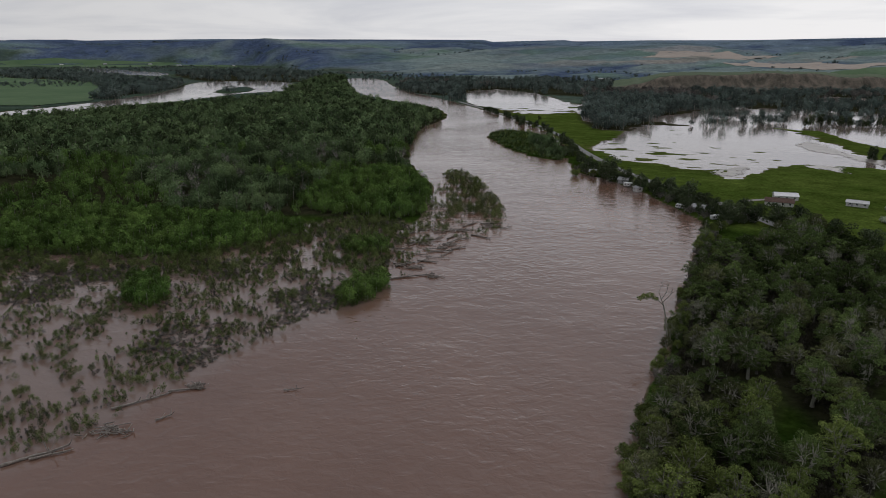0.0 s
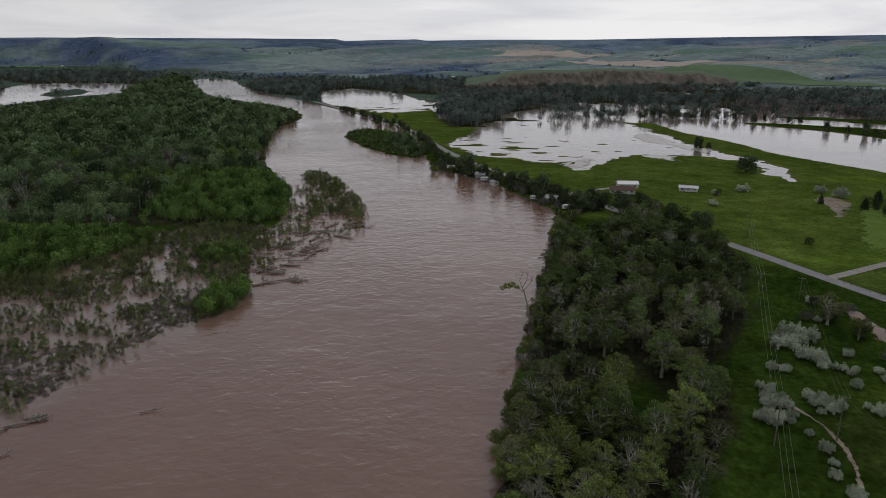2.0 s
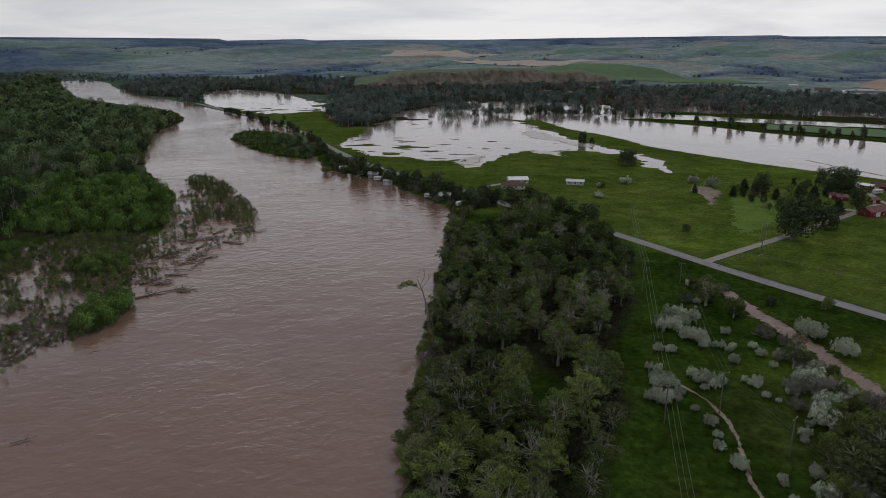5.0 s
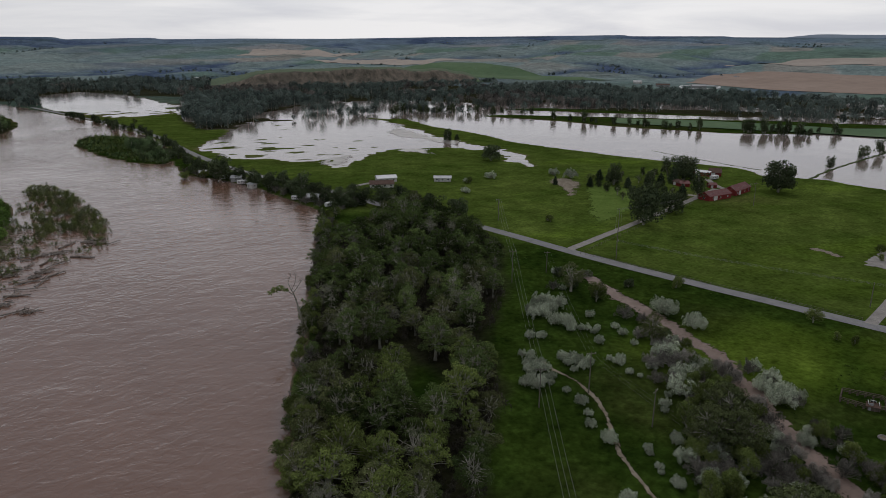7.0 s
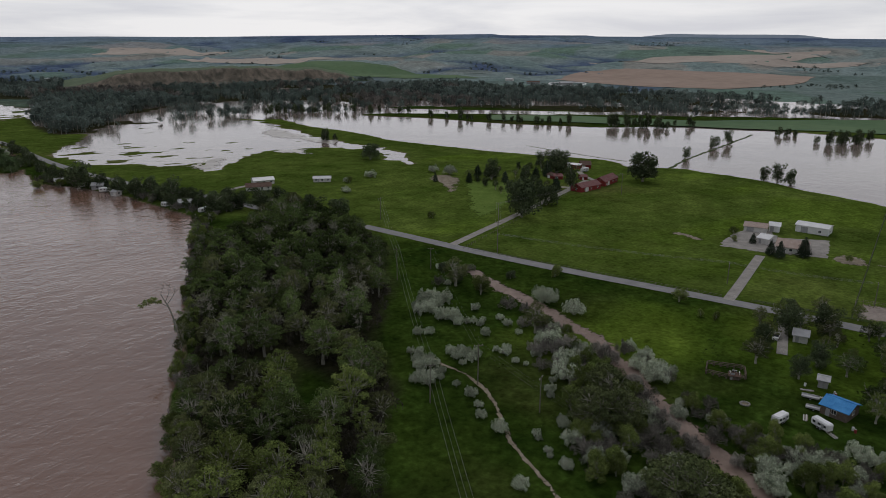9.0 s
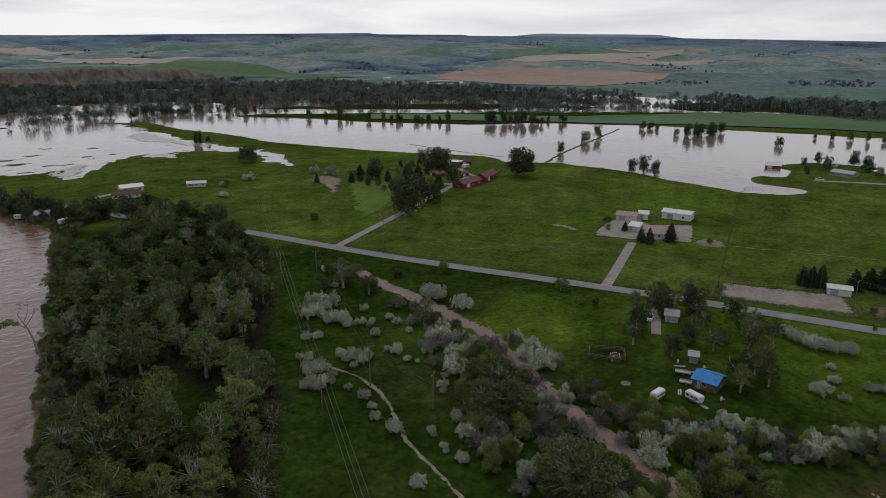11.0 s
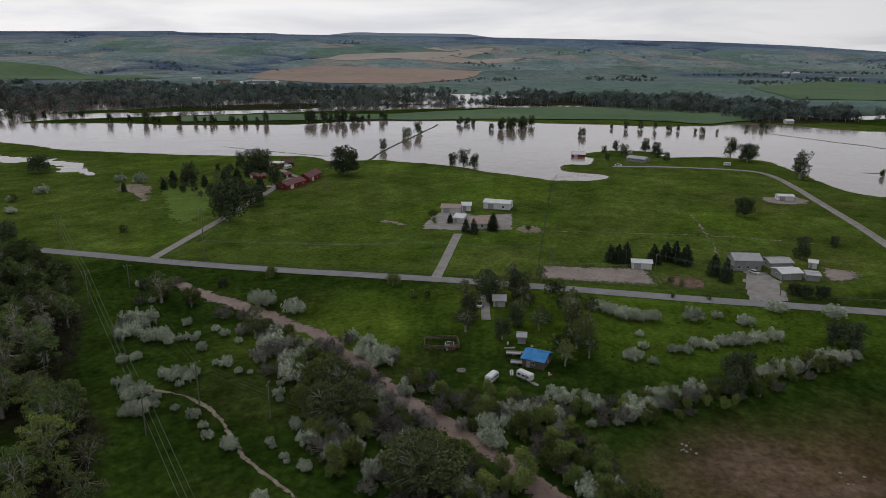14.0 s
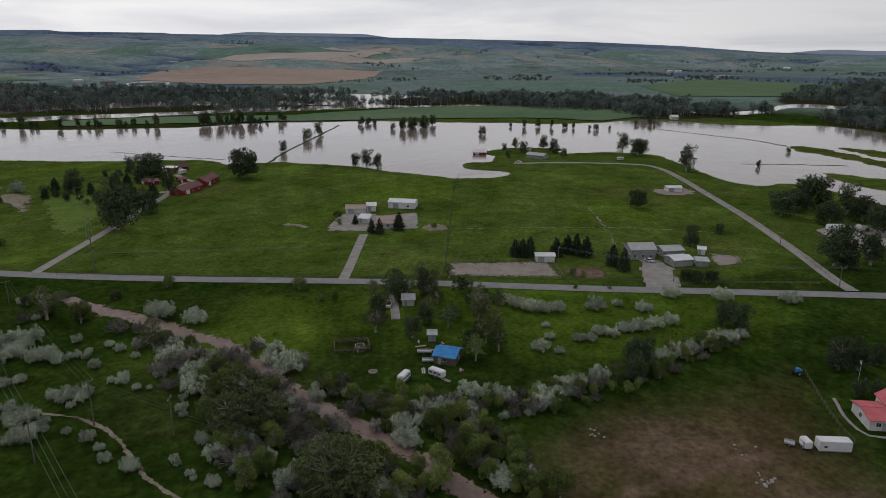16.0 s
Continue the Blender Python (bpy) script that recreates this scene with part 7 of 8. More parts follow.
building("red_shed", 373.3, 301.8, -32, 6.0, 6, 2.29, 1.19, RED_WALL, RED_ROOF, "small red shed under the trees")
building("red_shed", 373.6, 305.0, -108, 8.3, 6, 2.29, 1.19, RED_WALL, BROWN_ROOF, "small red shed with brown roof")
building("red_shed", 385.9, 289.5, -28, 4.6, 5, 2.11, 1.02, RED_WALL, RED_ROOF, "small red shed beside the barn lane")
building("house", 199.5, 399.9, -23, 15.3, 8, 2.46, 1.7, WHITE_WALL, BROWN_ROOF, "white bungalow with brown roof near the river")
building("long_house", 211.0, 416.4, -14, 13.3, 8, 2.64, 1.36, WHITE_WALL, WHITE_PAINT, "long white building with white roof")
building("mobile_home", 245.2, 398.5, -32, 11.5, 7, 2.38, 1.02, WHITE_WALL, GREY_ROOF, "white mobile home with grey roof")
building("flooded_barn", 567.0, 131.5, -72, 10.4, 8, 1.76, 1.87, RED_WALL, WHITE_PAINT, "red barn with white roof surrounded by flood water")
building("flooded_house", 558.1, 81.9, -109, 15.2, 10, 2.64, 1.36, GREY_WALL, GREY_ROOF, "grey farmhouse at the edge of the flood")
building("flooded_shed", 600.0, 96.4, -72, 5.9, 6, 2.64, 0.68, WHITE_WALL, WHITE_PAINT, "white shed at the edge of the flood")
building("far_hall", 435.9, 1926.2, -16, 35.9, 14, 5.28, 1.7, WHITE_WALL, WHITE_PAINT, "large white hall beyond the woods")
building("far_house", 678.9, 1228.9, -26, 22.4, 12, 5.28, 2.55, WHITE_WALL, TAN_ROOF, "white house with tan roof among far trees")
building("far_house", 704.4, 1197.0, -28, 24.4, 12, 5.28, 2.55, WHITE_WALL, TAN_ROOF, "pale house with tan roof among far trees")
building("far_house", 1286.5, 1200.4, -62, 19.0, 10, 4.4, 2.55, WHITE_WALL, GREY_ROOF, "pale far farmhouse below the ploughed field")
building("far_house", 1290.3, 1126.2, -51, 31.2, 10, 4.4, 2.55, GREY_WALL, BROWN_ROOF, "dark far farmhouse below the hills")
building("far_house", 1349.2, 1073.6, -32, 32.3, 12, 4.4, 2.55, GREY_WALL, GREY_ROOF, "grey far farmhouse inside a white ring fence")
building("far_house", 2698.4, -87.2, -70, 21.0, 12, 5.28, 2.55, WHITE_WALL, WHITE_PAINT, "white far farm building in the valley")
building("far_house", 2710.1, -117.5, -68, 23.5, 12, 5.28, 2.55, WHITE_WALL, WHITE_PAINT, "white far farm building in the valley")
building("far_house", 3270.9, -575.8, -113, 26.3, 12, 5.28, 2.55, WHITE_WALL, WHITE_PAINT, "white far farm building below the ridge")
building("far_house", 2293.4, -228.5, -71, 35.0, 12, 5.28, 2.55, WHITE_WALL, TAN_ROOF, "pale far farm building among trees")
building("far_house", 923.7, -36.4, -72, 8.6, 10, 3.52, 1.7, WHITE_WALL, WHITE_PAINT, "white cabin across the flood")
building("far_house", -1702.4, 3165.8, 6, 13.3, 8, 3.6, 1.8, WHITE_WALL, WHITE_PAINT, "white far farm building under the bluff")
building("far_house", -1169.1, 3139.7, 6, 17.9, 8, 3.6, 1.8, WHITE_WALL, WHITE_PAINT, "white far farm building under the bluff")
building("far_house", -1554.0, 3261.6, 16, 14.7, 8, 3.6, 1.8, WHITE_WALL, GREY_ROOF, "pale far farm building under the bluff")
building("far_house", -1362.7, 3301.6, 9, 15.4, 8, 3.6, 1.8, WHITE_WALL, WHITE_PAINT, "white far farm building under the bluff")
building("far_house", -935.6, 3166.6, 9, 9.1, 8, 3.6, 1.8, WHITE_WALL, WHITE_PAINT, "white far farm building under the bluff")
building("far_house", 253.8, 1964.2, -22, 20.2, 12, 4.4, 1.7, WHITE_WALL, GREY_ROOF, "far pale house beyond the river wood")
building("far_house", 287.8, 1984.3, -23, 15.3, 12, 4.4, 1.7, WHITE_WALL, WHITE_PAINT, "far white house beyond the river wood")
building("far_house", 647.6, 2060.2, -55, 24.5, 12, 4.4, 1.7, GREY_WALL, TAN_ROOF, "far house at the foot of the hills")
building("river_cabin", 109.3, 498.7, -12, 5.0, 6, 2.64, 1.19, GREY_WALL, GREY_ROOF, "riverside cabin with grey roof")
building("river_cabin", 124.4, 468.1, -32, 6.7, 6, 2.64, 1.19, GREY_WALL, GREY_ROOF, "grey riverside cabin among trees")
building("river_shed", 126.6, 440.9, -69, 5.0, 4, 2.29, 0.68, WHITE_WALL, GREY_ROOF, "small white shed at the water edge")
building("river_cabin", 145.9, 383.6, -29, 6.8, 7, 2.64, 1.36, GREY_WALL, GREY_ROOF, "grey cabin close to the flooded bank")
building("river_shed", 167.0, 361.5, -48, 5.0, 6, 2.64, 0.85, WHITE_WALL, GREY_ROOF, "pale shed under the trees")

# the upper gable and the porch border of the red-roofed house
building("red_roof_house", 175.0, -57.3, -81, 12.0, 9.1, 2.7, 0.9, WHITE_WALL, PINK_ROOF, "white house with coral red metal roof beside a curved border")
building("house_annex", 178.0, -60.5, 9, 8.0, 7.0, 4.0, 2.2, WHITE_WALL, PINK_ROOF, "white annex with coral red metal roof")


# ---- vehicles ----
def wheel(parent, x, y, r, w=0.22):
    bm = bmesh.new()
    rod(bm, (x, y - w / 2, r), (x, y + w / 2, r), r, sides=14)
    tyre = part("wheel", bm, RUBBER, parent, "black rubber wheel")
    bm = bmesh.new()
    rod(bm, (x, y - w / 2 - 0.01, r), (x, y + w / 2 + 0.01, r), r * 0.55, sides=10)
    part("rim", bm, GREY_ROOF, tyre)


def stand(name, x, y, heading, label, category, group=""):
    root = new(name)
    root.matrix_basis = pose(x, y, max(ground_z(x, y), 0.05), 0, 0, heading)
    return tagged(root, label, category, group)


def caravan(name, x, y, heading, length, width, height, label, category="caravan", group="", windows=True):
    root = stand(name, x, y, heading, label, category, group)
    body = part("body", rounded_box(-length / 2, length / 2, -width / 2, width / 2, 0.45, height, min(0.3, height * 0.1), 3), WHITE_PAINT, root)
    for sx in (-0.3, 0.0, 0.3) if windows else ():
        for sy in (-1, 1):
            bm = bmesh.new()
            box(bm, sx * length - 0.4, sx * length + 0.4, sy * width / 2 - 0.015, sy * width / 2 + 0.015, height * 0.52, height * 0.76)
            part("window", bm, DARK_PANE, body)
    bm = bmesh.new()
    box(bm, length * 0.12, length * 0.12 + 0.7, -width / 2 - 0.02, -width / 2 + 0.02, 0.5, height * 0.85)
    part("door", bm, DOOR_PAINT, root)
    bm = bmesh.new()
    rod(bm, (length / 2 - 0.2, -width * 0.3, 0.5), (length / 2 + 1.1, 0, 0.5), 0.05)
    rod(bm, (length / 2 - 0.2, width * 0.3, 0.5), (length / 2 + 1.1, 0, 0.5), 0.05)
    part("drawbar", bm, RUBBER, root)
    for sy in (-1, 1):
        wheel(root, -0.4, sy * (width / 2 - 0.08), 0.34)
        wheel(root, 0.4, sy * (width / 2 - 0.08), 0.34)
    return root


def car(name, x, y, heading, paint, label, length=4.5, height=1.5, group=""):
    root = stand(name, x, y, heading, label, "car", group)
    part("body", rounded_box(-length / 2, length / 2, -0.9, 0.9, 0.3, height * 0.62, 0.14, 3), paint, root)
    bm = bmesh.new()
    vs = box(bm, -length * 0.32, length * 0.22, -0.8, 0.8, height * 0.6, height)
    for v in vs:
        if v.co.z > height * 0.8:
            v.co.x *= 0.72
            v.co.y *= 0.85
    bmesh.ops.bevel(bm, geom=bm.edges[:], offset=0.06, segments=2, affect="EDGES")
    cabin = part("cabin", bm, DARK_PANE, root, "dark glass cabin")
    part("roof_panel", rounded_box(-length * 0.24, length * 0.15, -0.68, 0.68, height - 0.03, height + 0.03, 0.02), paint, cabin)
    for sx in (-0.3, 0.3):
        for sy in (-1, 1):
            wheel(root, sx * length, sy * 0.82, 0.33)
    for sy in (-1, 1):
        part("headlight", rounded_box(length / 2 - 0.06, length / 2 + 0.02, sy * 0.6 - 0.16, sy * 0.6 + 0.16, 0.62, 0.78, 0.02), WHITE_PAINT, root)
    return root


caravan("caravan", 162.6, 60.2, -8, 4.6, 2.0, 2.3, "white rounded caravan parked in grass beside the cabin")
caravan("horse_trailer", 167.2, 52.3, -111, 4.8, 2.0, 2.3, "white horse trailer parked beside the blue-roofed cabin", "trailer")
caravan("camper", 119.4, 478.9, 13, 7.5, 2.4, 2.8, "white camper parked on the riverbank", "camper", "riverside campers")
caravan("camper", 124.5, 456.0, -20, 6.5, 2.4, 2.8, "white camper among riverside trees", "camper", "riverside campers")
caravan("camper", 137.2, 389.6, -37, 4.6, 2.2, 2.6, "small white camper among riverside trees", "camper", "riverside campers")
caravan("camper", 147.5, 362.9, 22, 5.6, 2.3, 2.7, "white camper at the flooded river edge", "camper", "riverside campers")
caravan("camper", 411.5, 307.4, -1, 7.0, 2.4, 2.9, "white motorhome near the red barns", "camper")
caravan("camper", 373.3, -91.7, -70, 8.4, 2.5, 2.9, "long white camper in the gravel lot", "camper", "parked campers")
caravan("camper", 375.5, -99.0, -10, 5.0, 2.3, 2.7, "white camper in the gravel lot", "camper", "parked campers")
caravan("camper", 375.1, -102.6, -10, 5.0, 2.3, 2.7, "white camper in the gravel lot", "camper", "parked campers")
caravan("camper", 565.8, 17.2, -76, 5.0, 2.3, 2.7, "white camper at the flood edge", "camper")
caravan("cargo_trailer", 157.4, -36.2, 200, 2.9, 1.7, 2.3, "white enclosed cargo trailer on dry pasture", "trailer", windows=False)
car("parked_car", 291.5, -3.5, -129, WHITE_PAINT, "white car parked at the grey house")
car("parked_car", 212.5, 82.7, 15, WHITE_PAINT, "white van parked under trees", 4.9, 2.0)
car("parked_car", 528.8, 92.1, -73, WHITE_PAINT, "white pickup at the flooded farm", 5.2, 1.8)
car("parked_car", 375.6, -106.5, -15, CAR_DARK, "dark car in the gravel lot")


def box_trailer(x, y, heading, length):
    root = stand("van_body", x, y, heading, "white box trailer standing on dry pasture", "trailer")
    body = part("body", rounded_box(-length / 2, length / 2, -1.25, 1.25, 0.35, 2.7, 0.06), WHITE_PAINT, root)
    bm = bmesh.new()
    for i in range(9):
        px = -length / 2 + length * (i + 0.5) / 9
        for sy in (-1, 1):
            box(bm, px - 0.03, px + 0.03, sy * 1.25 - 0.02, sy * 1.25 + 0.02, 0.45, 2.6)
    part("rib", bm, WHITE_PAINT, body)
    bm = bmesh.new()
    box(bm, -length * 0.36, -length * 0.26, -1.29, -1.21, 1.2, 1.6)
    part("vent", bm, DARK_PANE, body)
    bm = bmesh.new()
    for sy in (-0.9, 0.9):
        box(bm, -length / 2, length / 2, sy - 0.08, sy + 0.08, 0.0, 0.36)
    part("skid", bm, DEADWOOD, root)


box_trailer(158.2, -41.9, -78, 7.0)


def tractor(x, y, heading):
    root = stand("tractor", x, y, heading, "small blue tractor on dry pasture", "tractor")
    part("hood", rounded_box(0.1, 1.6, -0.35, 0.35, 0.7, 1.25, 0.08), BLUE_ROOF, root)
    part("cab", rounded_box(-0.9, 0.2, -0.5, 0.5, 1.0, 2.1, 0.08), BLUE_ROOF, root)
    for sy in (-1, 1):
        wheel(root, -0.6, sy * 0.75, 0.65, 0.4)
        wheel(root, 1.2, sy * 0.6, 0.38, 0.25)
    bm = bmesh.new()
    rod(bm, (1.0, 0.2, 1.2), (1.0, 0.2, 1.9), 0.04)
    part("exhaust", bm, RUBBER, root)


tractor(196.1, -41.9, -43)


def flat_trailer(x, y, heading, length, label):
    root = stand("utility_trailer", x, y, heading, label, "trailer")
    part("deck", rounded_box(-length / 2, length / 2, -0.9, 0.9, 0.5, 0.62, 0.02), GREY_ROOF, root)
    bm = bmesh.new()
    rod(bm, (length / 2, 0, 0.5), (length / 2 + 1.0, 0, 0.45), 0.05)
    part("drawbar", bm, RUBBER, root)
    for sy in (-1, 1):
        wheel(root, 0, sy * 0.95, 0.32)
        part("side_rail", rounded_box(-length / 2, length / 2, sy * 0.88 - 0.03, sy * 0.88 + 0.03, 0.62, 0.9, 0.01), GREY_ROOF, root)


flat_trailer(157.8, -33.0, -104, 2.2, "grey utility trailer on dry pasture")
flat_trailer(175.2, 57.2, -73, 3.6, "pale flat trailer behind the cabin")
flat_trailer(180.5, 60.0, -73, 4.2, "pale loaded trailer behind the cabin")


# ---- poles and wires ----
def utility_pole(x, y, height, heading, arms=1):
    root = stand("utility_pole", x, y, heading, "grey wooden utility pole with crossarm", "utility pole", "utility poles")
    bm = bmesh.new()
    rod(bm, (0, 0, -0.5), (0, 0, height), 0.17, 0.11, 10)
    part("pole", bm, POLE_WOOD, root)
    for k in range(arms):
        z = height - 0.5 - k * 1.2
        bm = bmesh.new()
        box(bm, -1.3, 1.3, -0.07, 0.07, z - 0.07, z + 0.07)
        arm = part("crossarm", bm, POLE_WOOD, root)
        for ax in (-1.15, 0.0, 1.15):
            bm = bmesh.new()
            rod(bm, (ax, 0, z + 0.07), (ax, 0, z + 0.3), 0.06, 0.04, 8)
            part("insulator", bm, WHITE_PAINT, arm)
    return root


def power_line(poles, label, sag=1.6, thick=0.02):
    """Poles along a line, with three wires hung from arm to arm."""
    group = []
    for i, (x, y, h) in enumerate(poles):
        a, b = poles[max(i - 1, 0)], poles[min(i + 1, len(poles) - 1)]
        heading = math.degrees(math.atan2(b[1] - a[1], b[0] - a[0])) - 90
        if h:
            utility_pole(x, y, abs(h), heading)
        group.append((x, y, max(ground_z(x, y), 0) + abs(h) - 0.2, math.radians(heading)))
    root = tagged(new("power_line"), label, "power line")
    for off in (-1.15, 0.0, 1.15):
        pieces = []
        for (x0, y0, z0, h0), (x1, y1, z1, h1) in zip(group, group[1:]):
            p0 = np.array([x0 + off * math.cos(h0), y0 + off * math.sin(h0), z0])
            p1 = np.array([x1 + off * math.cos(h1), y1 + off * math.sin(h1), z1])
            t = np.linspace(0, 1, 25)[:, None]
            p = p0 * (1 - t) + p1 * t
            p[:, 2] -= (4 * t * (1 - t))[:, 0] * sag
            pieces.append(tube(p, [thick] * 25, 4))
        wire = new("wire", array_mesh("wire", *merged(pieces), [WIRE_METAL]))
        wire.parent = root


power_line([(51.0, 41.0, 11.0), (104.7, 123.2, 11.0), (157.8, 204.8, 13.0), (211.0, 287.0, 12.0)], "three slack wires across the meadow and wood")
power_line([(112.0, 60.0, 11.0), (120.7, 122.2, 12.0), (177.1, 207.2, 9.0)], "thin wires along the olive bushes", 1.6, 0.010)
power_line([(221.5, 212.3, 11.7), (245.0, 234.5, 13.0), (361.6, 241.8, 13.5)], "wires along the barn lane", 1.2)
power_line([(273.6, 32.3, 8.5), (267.8, -12.2, 8.0), (279.8, -71.8, 8.0), (300.0, -130.0, 8.0)], "wires along the country road", 0.8)
power_line([(214.0, 205.0, 9.0), (251.0, 118.0, 9.0), (267.0, 72.0, 9.0)], "thin wires across the green field", 0.8)
utility_pole(122.0, 101.6, 10.0, 20)
utility_pole(333.9, -60.4, 6.5, 30)


# ---- fences ----
def fence(name, points, gap, label, height=1.25, mat=POLE_WOOD, rails=2, thick=0.07):
    root = tagged(new(name), label, "fence")
    p = np.array(points, float)
    s = np.concatenate([[0], np.cumsum(np.hypot(*np.diff(p, axis=0).T))])
    t = np.arange(0, s[-1] + 0.01, gap)
    xs, ys = np.interp(t, s, p[:, 0]), np.interp(t, s, p[:, 1])
    zs = np.maximum(land_height(xs, ys), 0)
    bm = bmesh.new()
    rod(bm, (0, 0, -0.3), (0, 0, height), thick, thick * 0.9, 6)
    first = part("post", bm, mat, root)
    first.location = (xs[0], ys[0], zs[0])
    for x, y, z in list(zip(xs, ys, zs))[1:]:
        ob = new("post", first.data)
        ob.parent, ob.location = root, (x, y, z)
    for k in range(rails):
        h = height * (0.5 + 0.42 * k)
        wire = new("rail", array_mesh("rail", *tube(np.stack([xs, ys, zs + h], -1), [thick * 0.45] * len(xs), 4), [mat]))
        wire.parent = root


fence("field_fence", [(444.7, 120.4), (324.0, 91.5), (248.2, 73.2)], 4.5, "line of weathered posts between two green fields", 1.3, POLE_WOOD, 1, 0.08)
fence("road_fence", [(207.2, 216.6), (235.3, 111.2)], 4.0, "wire fence along the country road", 1.2)
fence("road_fence", [(238.5, 102.5), (247.0, 74.0)], 3.6, "wire fence along the farmstead driveway", 1.2)
fence("arena_fence", [(249, 73), (267, 78), (281, 36), (260, 28), (249, 73)], 3.0, "wooden rail fence round the riding arena", 1.3, DEADWOOD)
fence("road_fence", [(265.7, -13.8), (282.5, -69.5)], 3.6, "wire fence beside the green paddock", 1.2)
fence("yard_fence", [(197.2, -44.0), (178.3, -44.8), (167.5, -45.9), (160.6, -47.7)], 2.2, "dark post fence round the red-roofed house", 1.3)
fence("lane_fence", [(206.5, 219.0), (264.0, 239.0), (338.0, 264.0)], 4.0, "wire fence beside the barn lane", 1.2)
fence("lane_fence", [(285.5, -72.0), (350.0, -62.5), (463.0, -34.0), (555.0, -4.0)], 5.0, "wire fence beside the gravel side road", 1.2)
fence("corral_pen", [(179.0, 87.7), (183.9, 79.1), (178.6, 76.1), (175.8, 77.7), (173.5, 85.2), (179.0, 87.7)], 1.8, "weathered log corral pen in grass", 1.0, LOG_WALL, 3, 0.28)
fence("meadow_fence", [(444.7, 120.4), (470.0, 124.0), (560.0, 16.0)], 6.0, "thin fence along the flood edge", 1.2)


def ring_fence(x, y, a, b):
    ang = np.linspace(0, 2 * math.pi, 49)
    p = np.stack([x + a * np.cos(ang), y + b * np.sin(ang)], -1)
    z = land_height(p[:, 0], p[:, 1])
    v = np.concatenate([np.column_stack([p * 1.0, z - 0.5]), np.column_stack([p, z + 2.4]), np.column_stack([(p - [x, y]) * 0.94 + [x, y], z + 2.4]), np.column_stack([(p - [x, y]) * 0.94 + [x, y], z - 0.5])])
    n = len(ang)
    quads = [(k * n + i, k * n + i + 1, ((k + 1) % 4) * n + i + 1, ((k + 1) % 4) * n + i) for k in range(4) for i in range(n - 1)]
    tagged(new("ring_fence", array_mesh("ring_fence", v, quads, [WHITE_PAINT])), "white oval fence round a far farmyard", "fence")


ring_fence(1352.0, 1072.0, 52.0, 40.0)


def flagpole(x, y):
    root = stand("flagpole", x, y, 0, "white flagpole on the lawn of the red-roofed house", "flagpole")
    bm = bmesh.new()
    rod(bm, (0, 0, -0.3), (0, 0, 6.0), 0.06, 0.04, 10)
    part("pole", bm, WHITE_PAINT, root)
    bm = bmesh.new()
    bmesh.ops.create_grid(bm, x_segments=10, y_segments=6, size=0.5, matrix=Matrix.Translation((0.62, 0, 5.2)) @ Matrix.Rotation(radians(90), 4, "X") @ Matrix.Diagonal((1.2, 0.8, 1, 1)))
    for v in bm.verts:
        v.co.y += 0.1 * math.sin(v.co.x * 5)
    bmesh.ops.solidify(bm, geom=bm.faces[:], thickness=0.02)
    part("flag", bm, WHITE_PAINT, root, "pale hanging flag")


flagpole(196.5, -56.8)

# the shapes that the trees were copied from are no longer needed
for root in TEMPLATES:
    for o in (*root.children_recursive, root):
        bpy.data.objects.remove(o)


# ---- the leaning snag on the bank, driftwood and flood wrack ----
def snag(x, y):
    root = stand("leaning_snag", x, y, 0, "half-dead cottonwood leaning from the riverbank over the water", "tree")
    trunk = [(0, 0, -0.3), (-0.5, 0.2, 4.0), (-1.4, 0.4, 9.0), (-2.3, 0.6, 12.5), (-3.0, 0.7, 14.0)]
    pieces = [tube(trunk, [0.42, 0.34, 0.27, 0.2, 0.14], 8)]
    r = np.random.default_rng(3)
    for a, b, c in (((-2.0, 0.5, 12.0), (-4.6, 0.4, 14.2), (-8.6, 0.0, 15.4)), ((-3.0, 0.7, 14.0), (-3.8, 1.4, 16.4), (-2.4, 1.8, 19.0)), ((-3.0, 0.7, 14.0), (-1.8, 0.2, 16.6), (-1.2, 0.8, 19.2)), ((-2.6, 0.6, 13.0), (-0.8, 0.6, 15.0), (0.4, 0.2, 16.8)), ((-1.0, 0.3, 7.0), (0.3, 0.6, 8.2), (1.0, 0.8, 8.6))):
        pieces.append(tube([a, b, c], [0.15, 0.11, 0.04], 5))
        for _ in range(5):
            k = r.uniform(0.3, 1)
            s = np.array(b) * (1 - k) + np.array(c) * k
            pieces.append(tube([s, s + r.normal(size=3) * 0.7 + (0, 0, 0.5), s + r.normal(size=3) * 1.1 + (0, 0, 1.0)], [0.05, 0.035, 0.015], 4))
    part_trunk = new("trunk", array_mesh("trunk", *merged(pieces), [BARK]))
    part_trunk.parent = root
    lobes = [(-8.4, 0, 15.2, 1.5, 1.2, 0.9), (-6.6, 0.4, 15.4, 1.4, 1.2, 0.9), (-10.0, 0.2, 14.6, 1.1, 1.0, 0.7), (-5.2, -0.2, 14.6, 1.0, 0.9, 0.6), (0.2, 0.4, 10.0, 0.7, 0.7, 0.5)]
    crown = new("crown", array_mesh("crown", *foliage(r, lobes, 420, 0.28), [COTTONWOOD_PALE]))
    crown.parent = root


snag(71.7, 202.2)


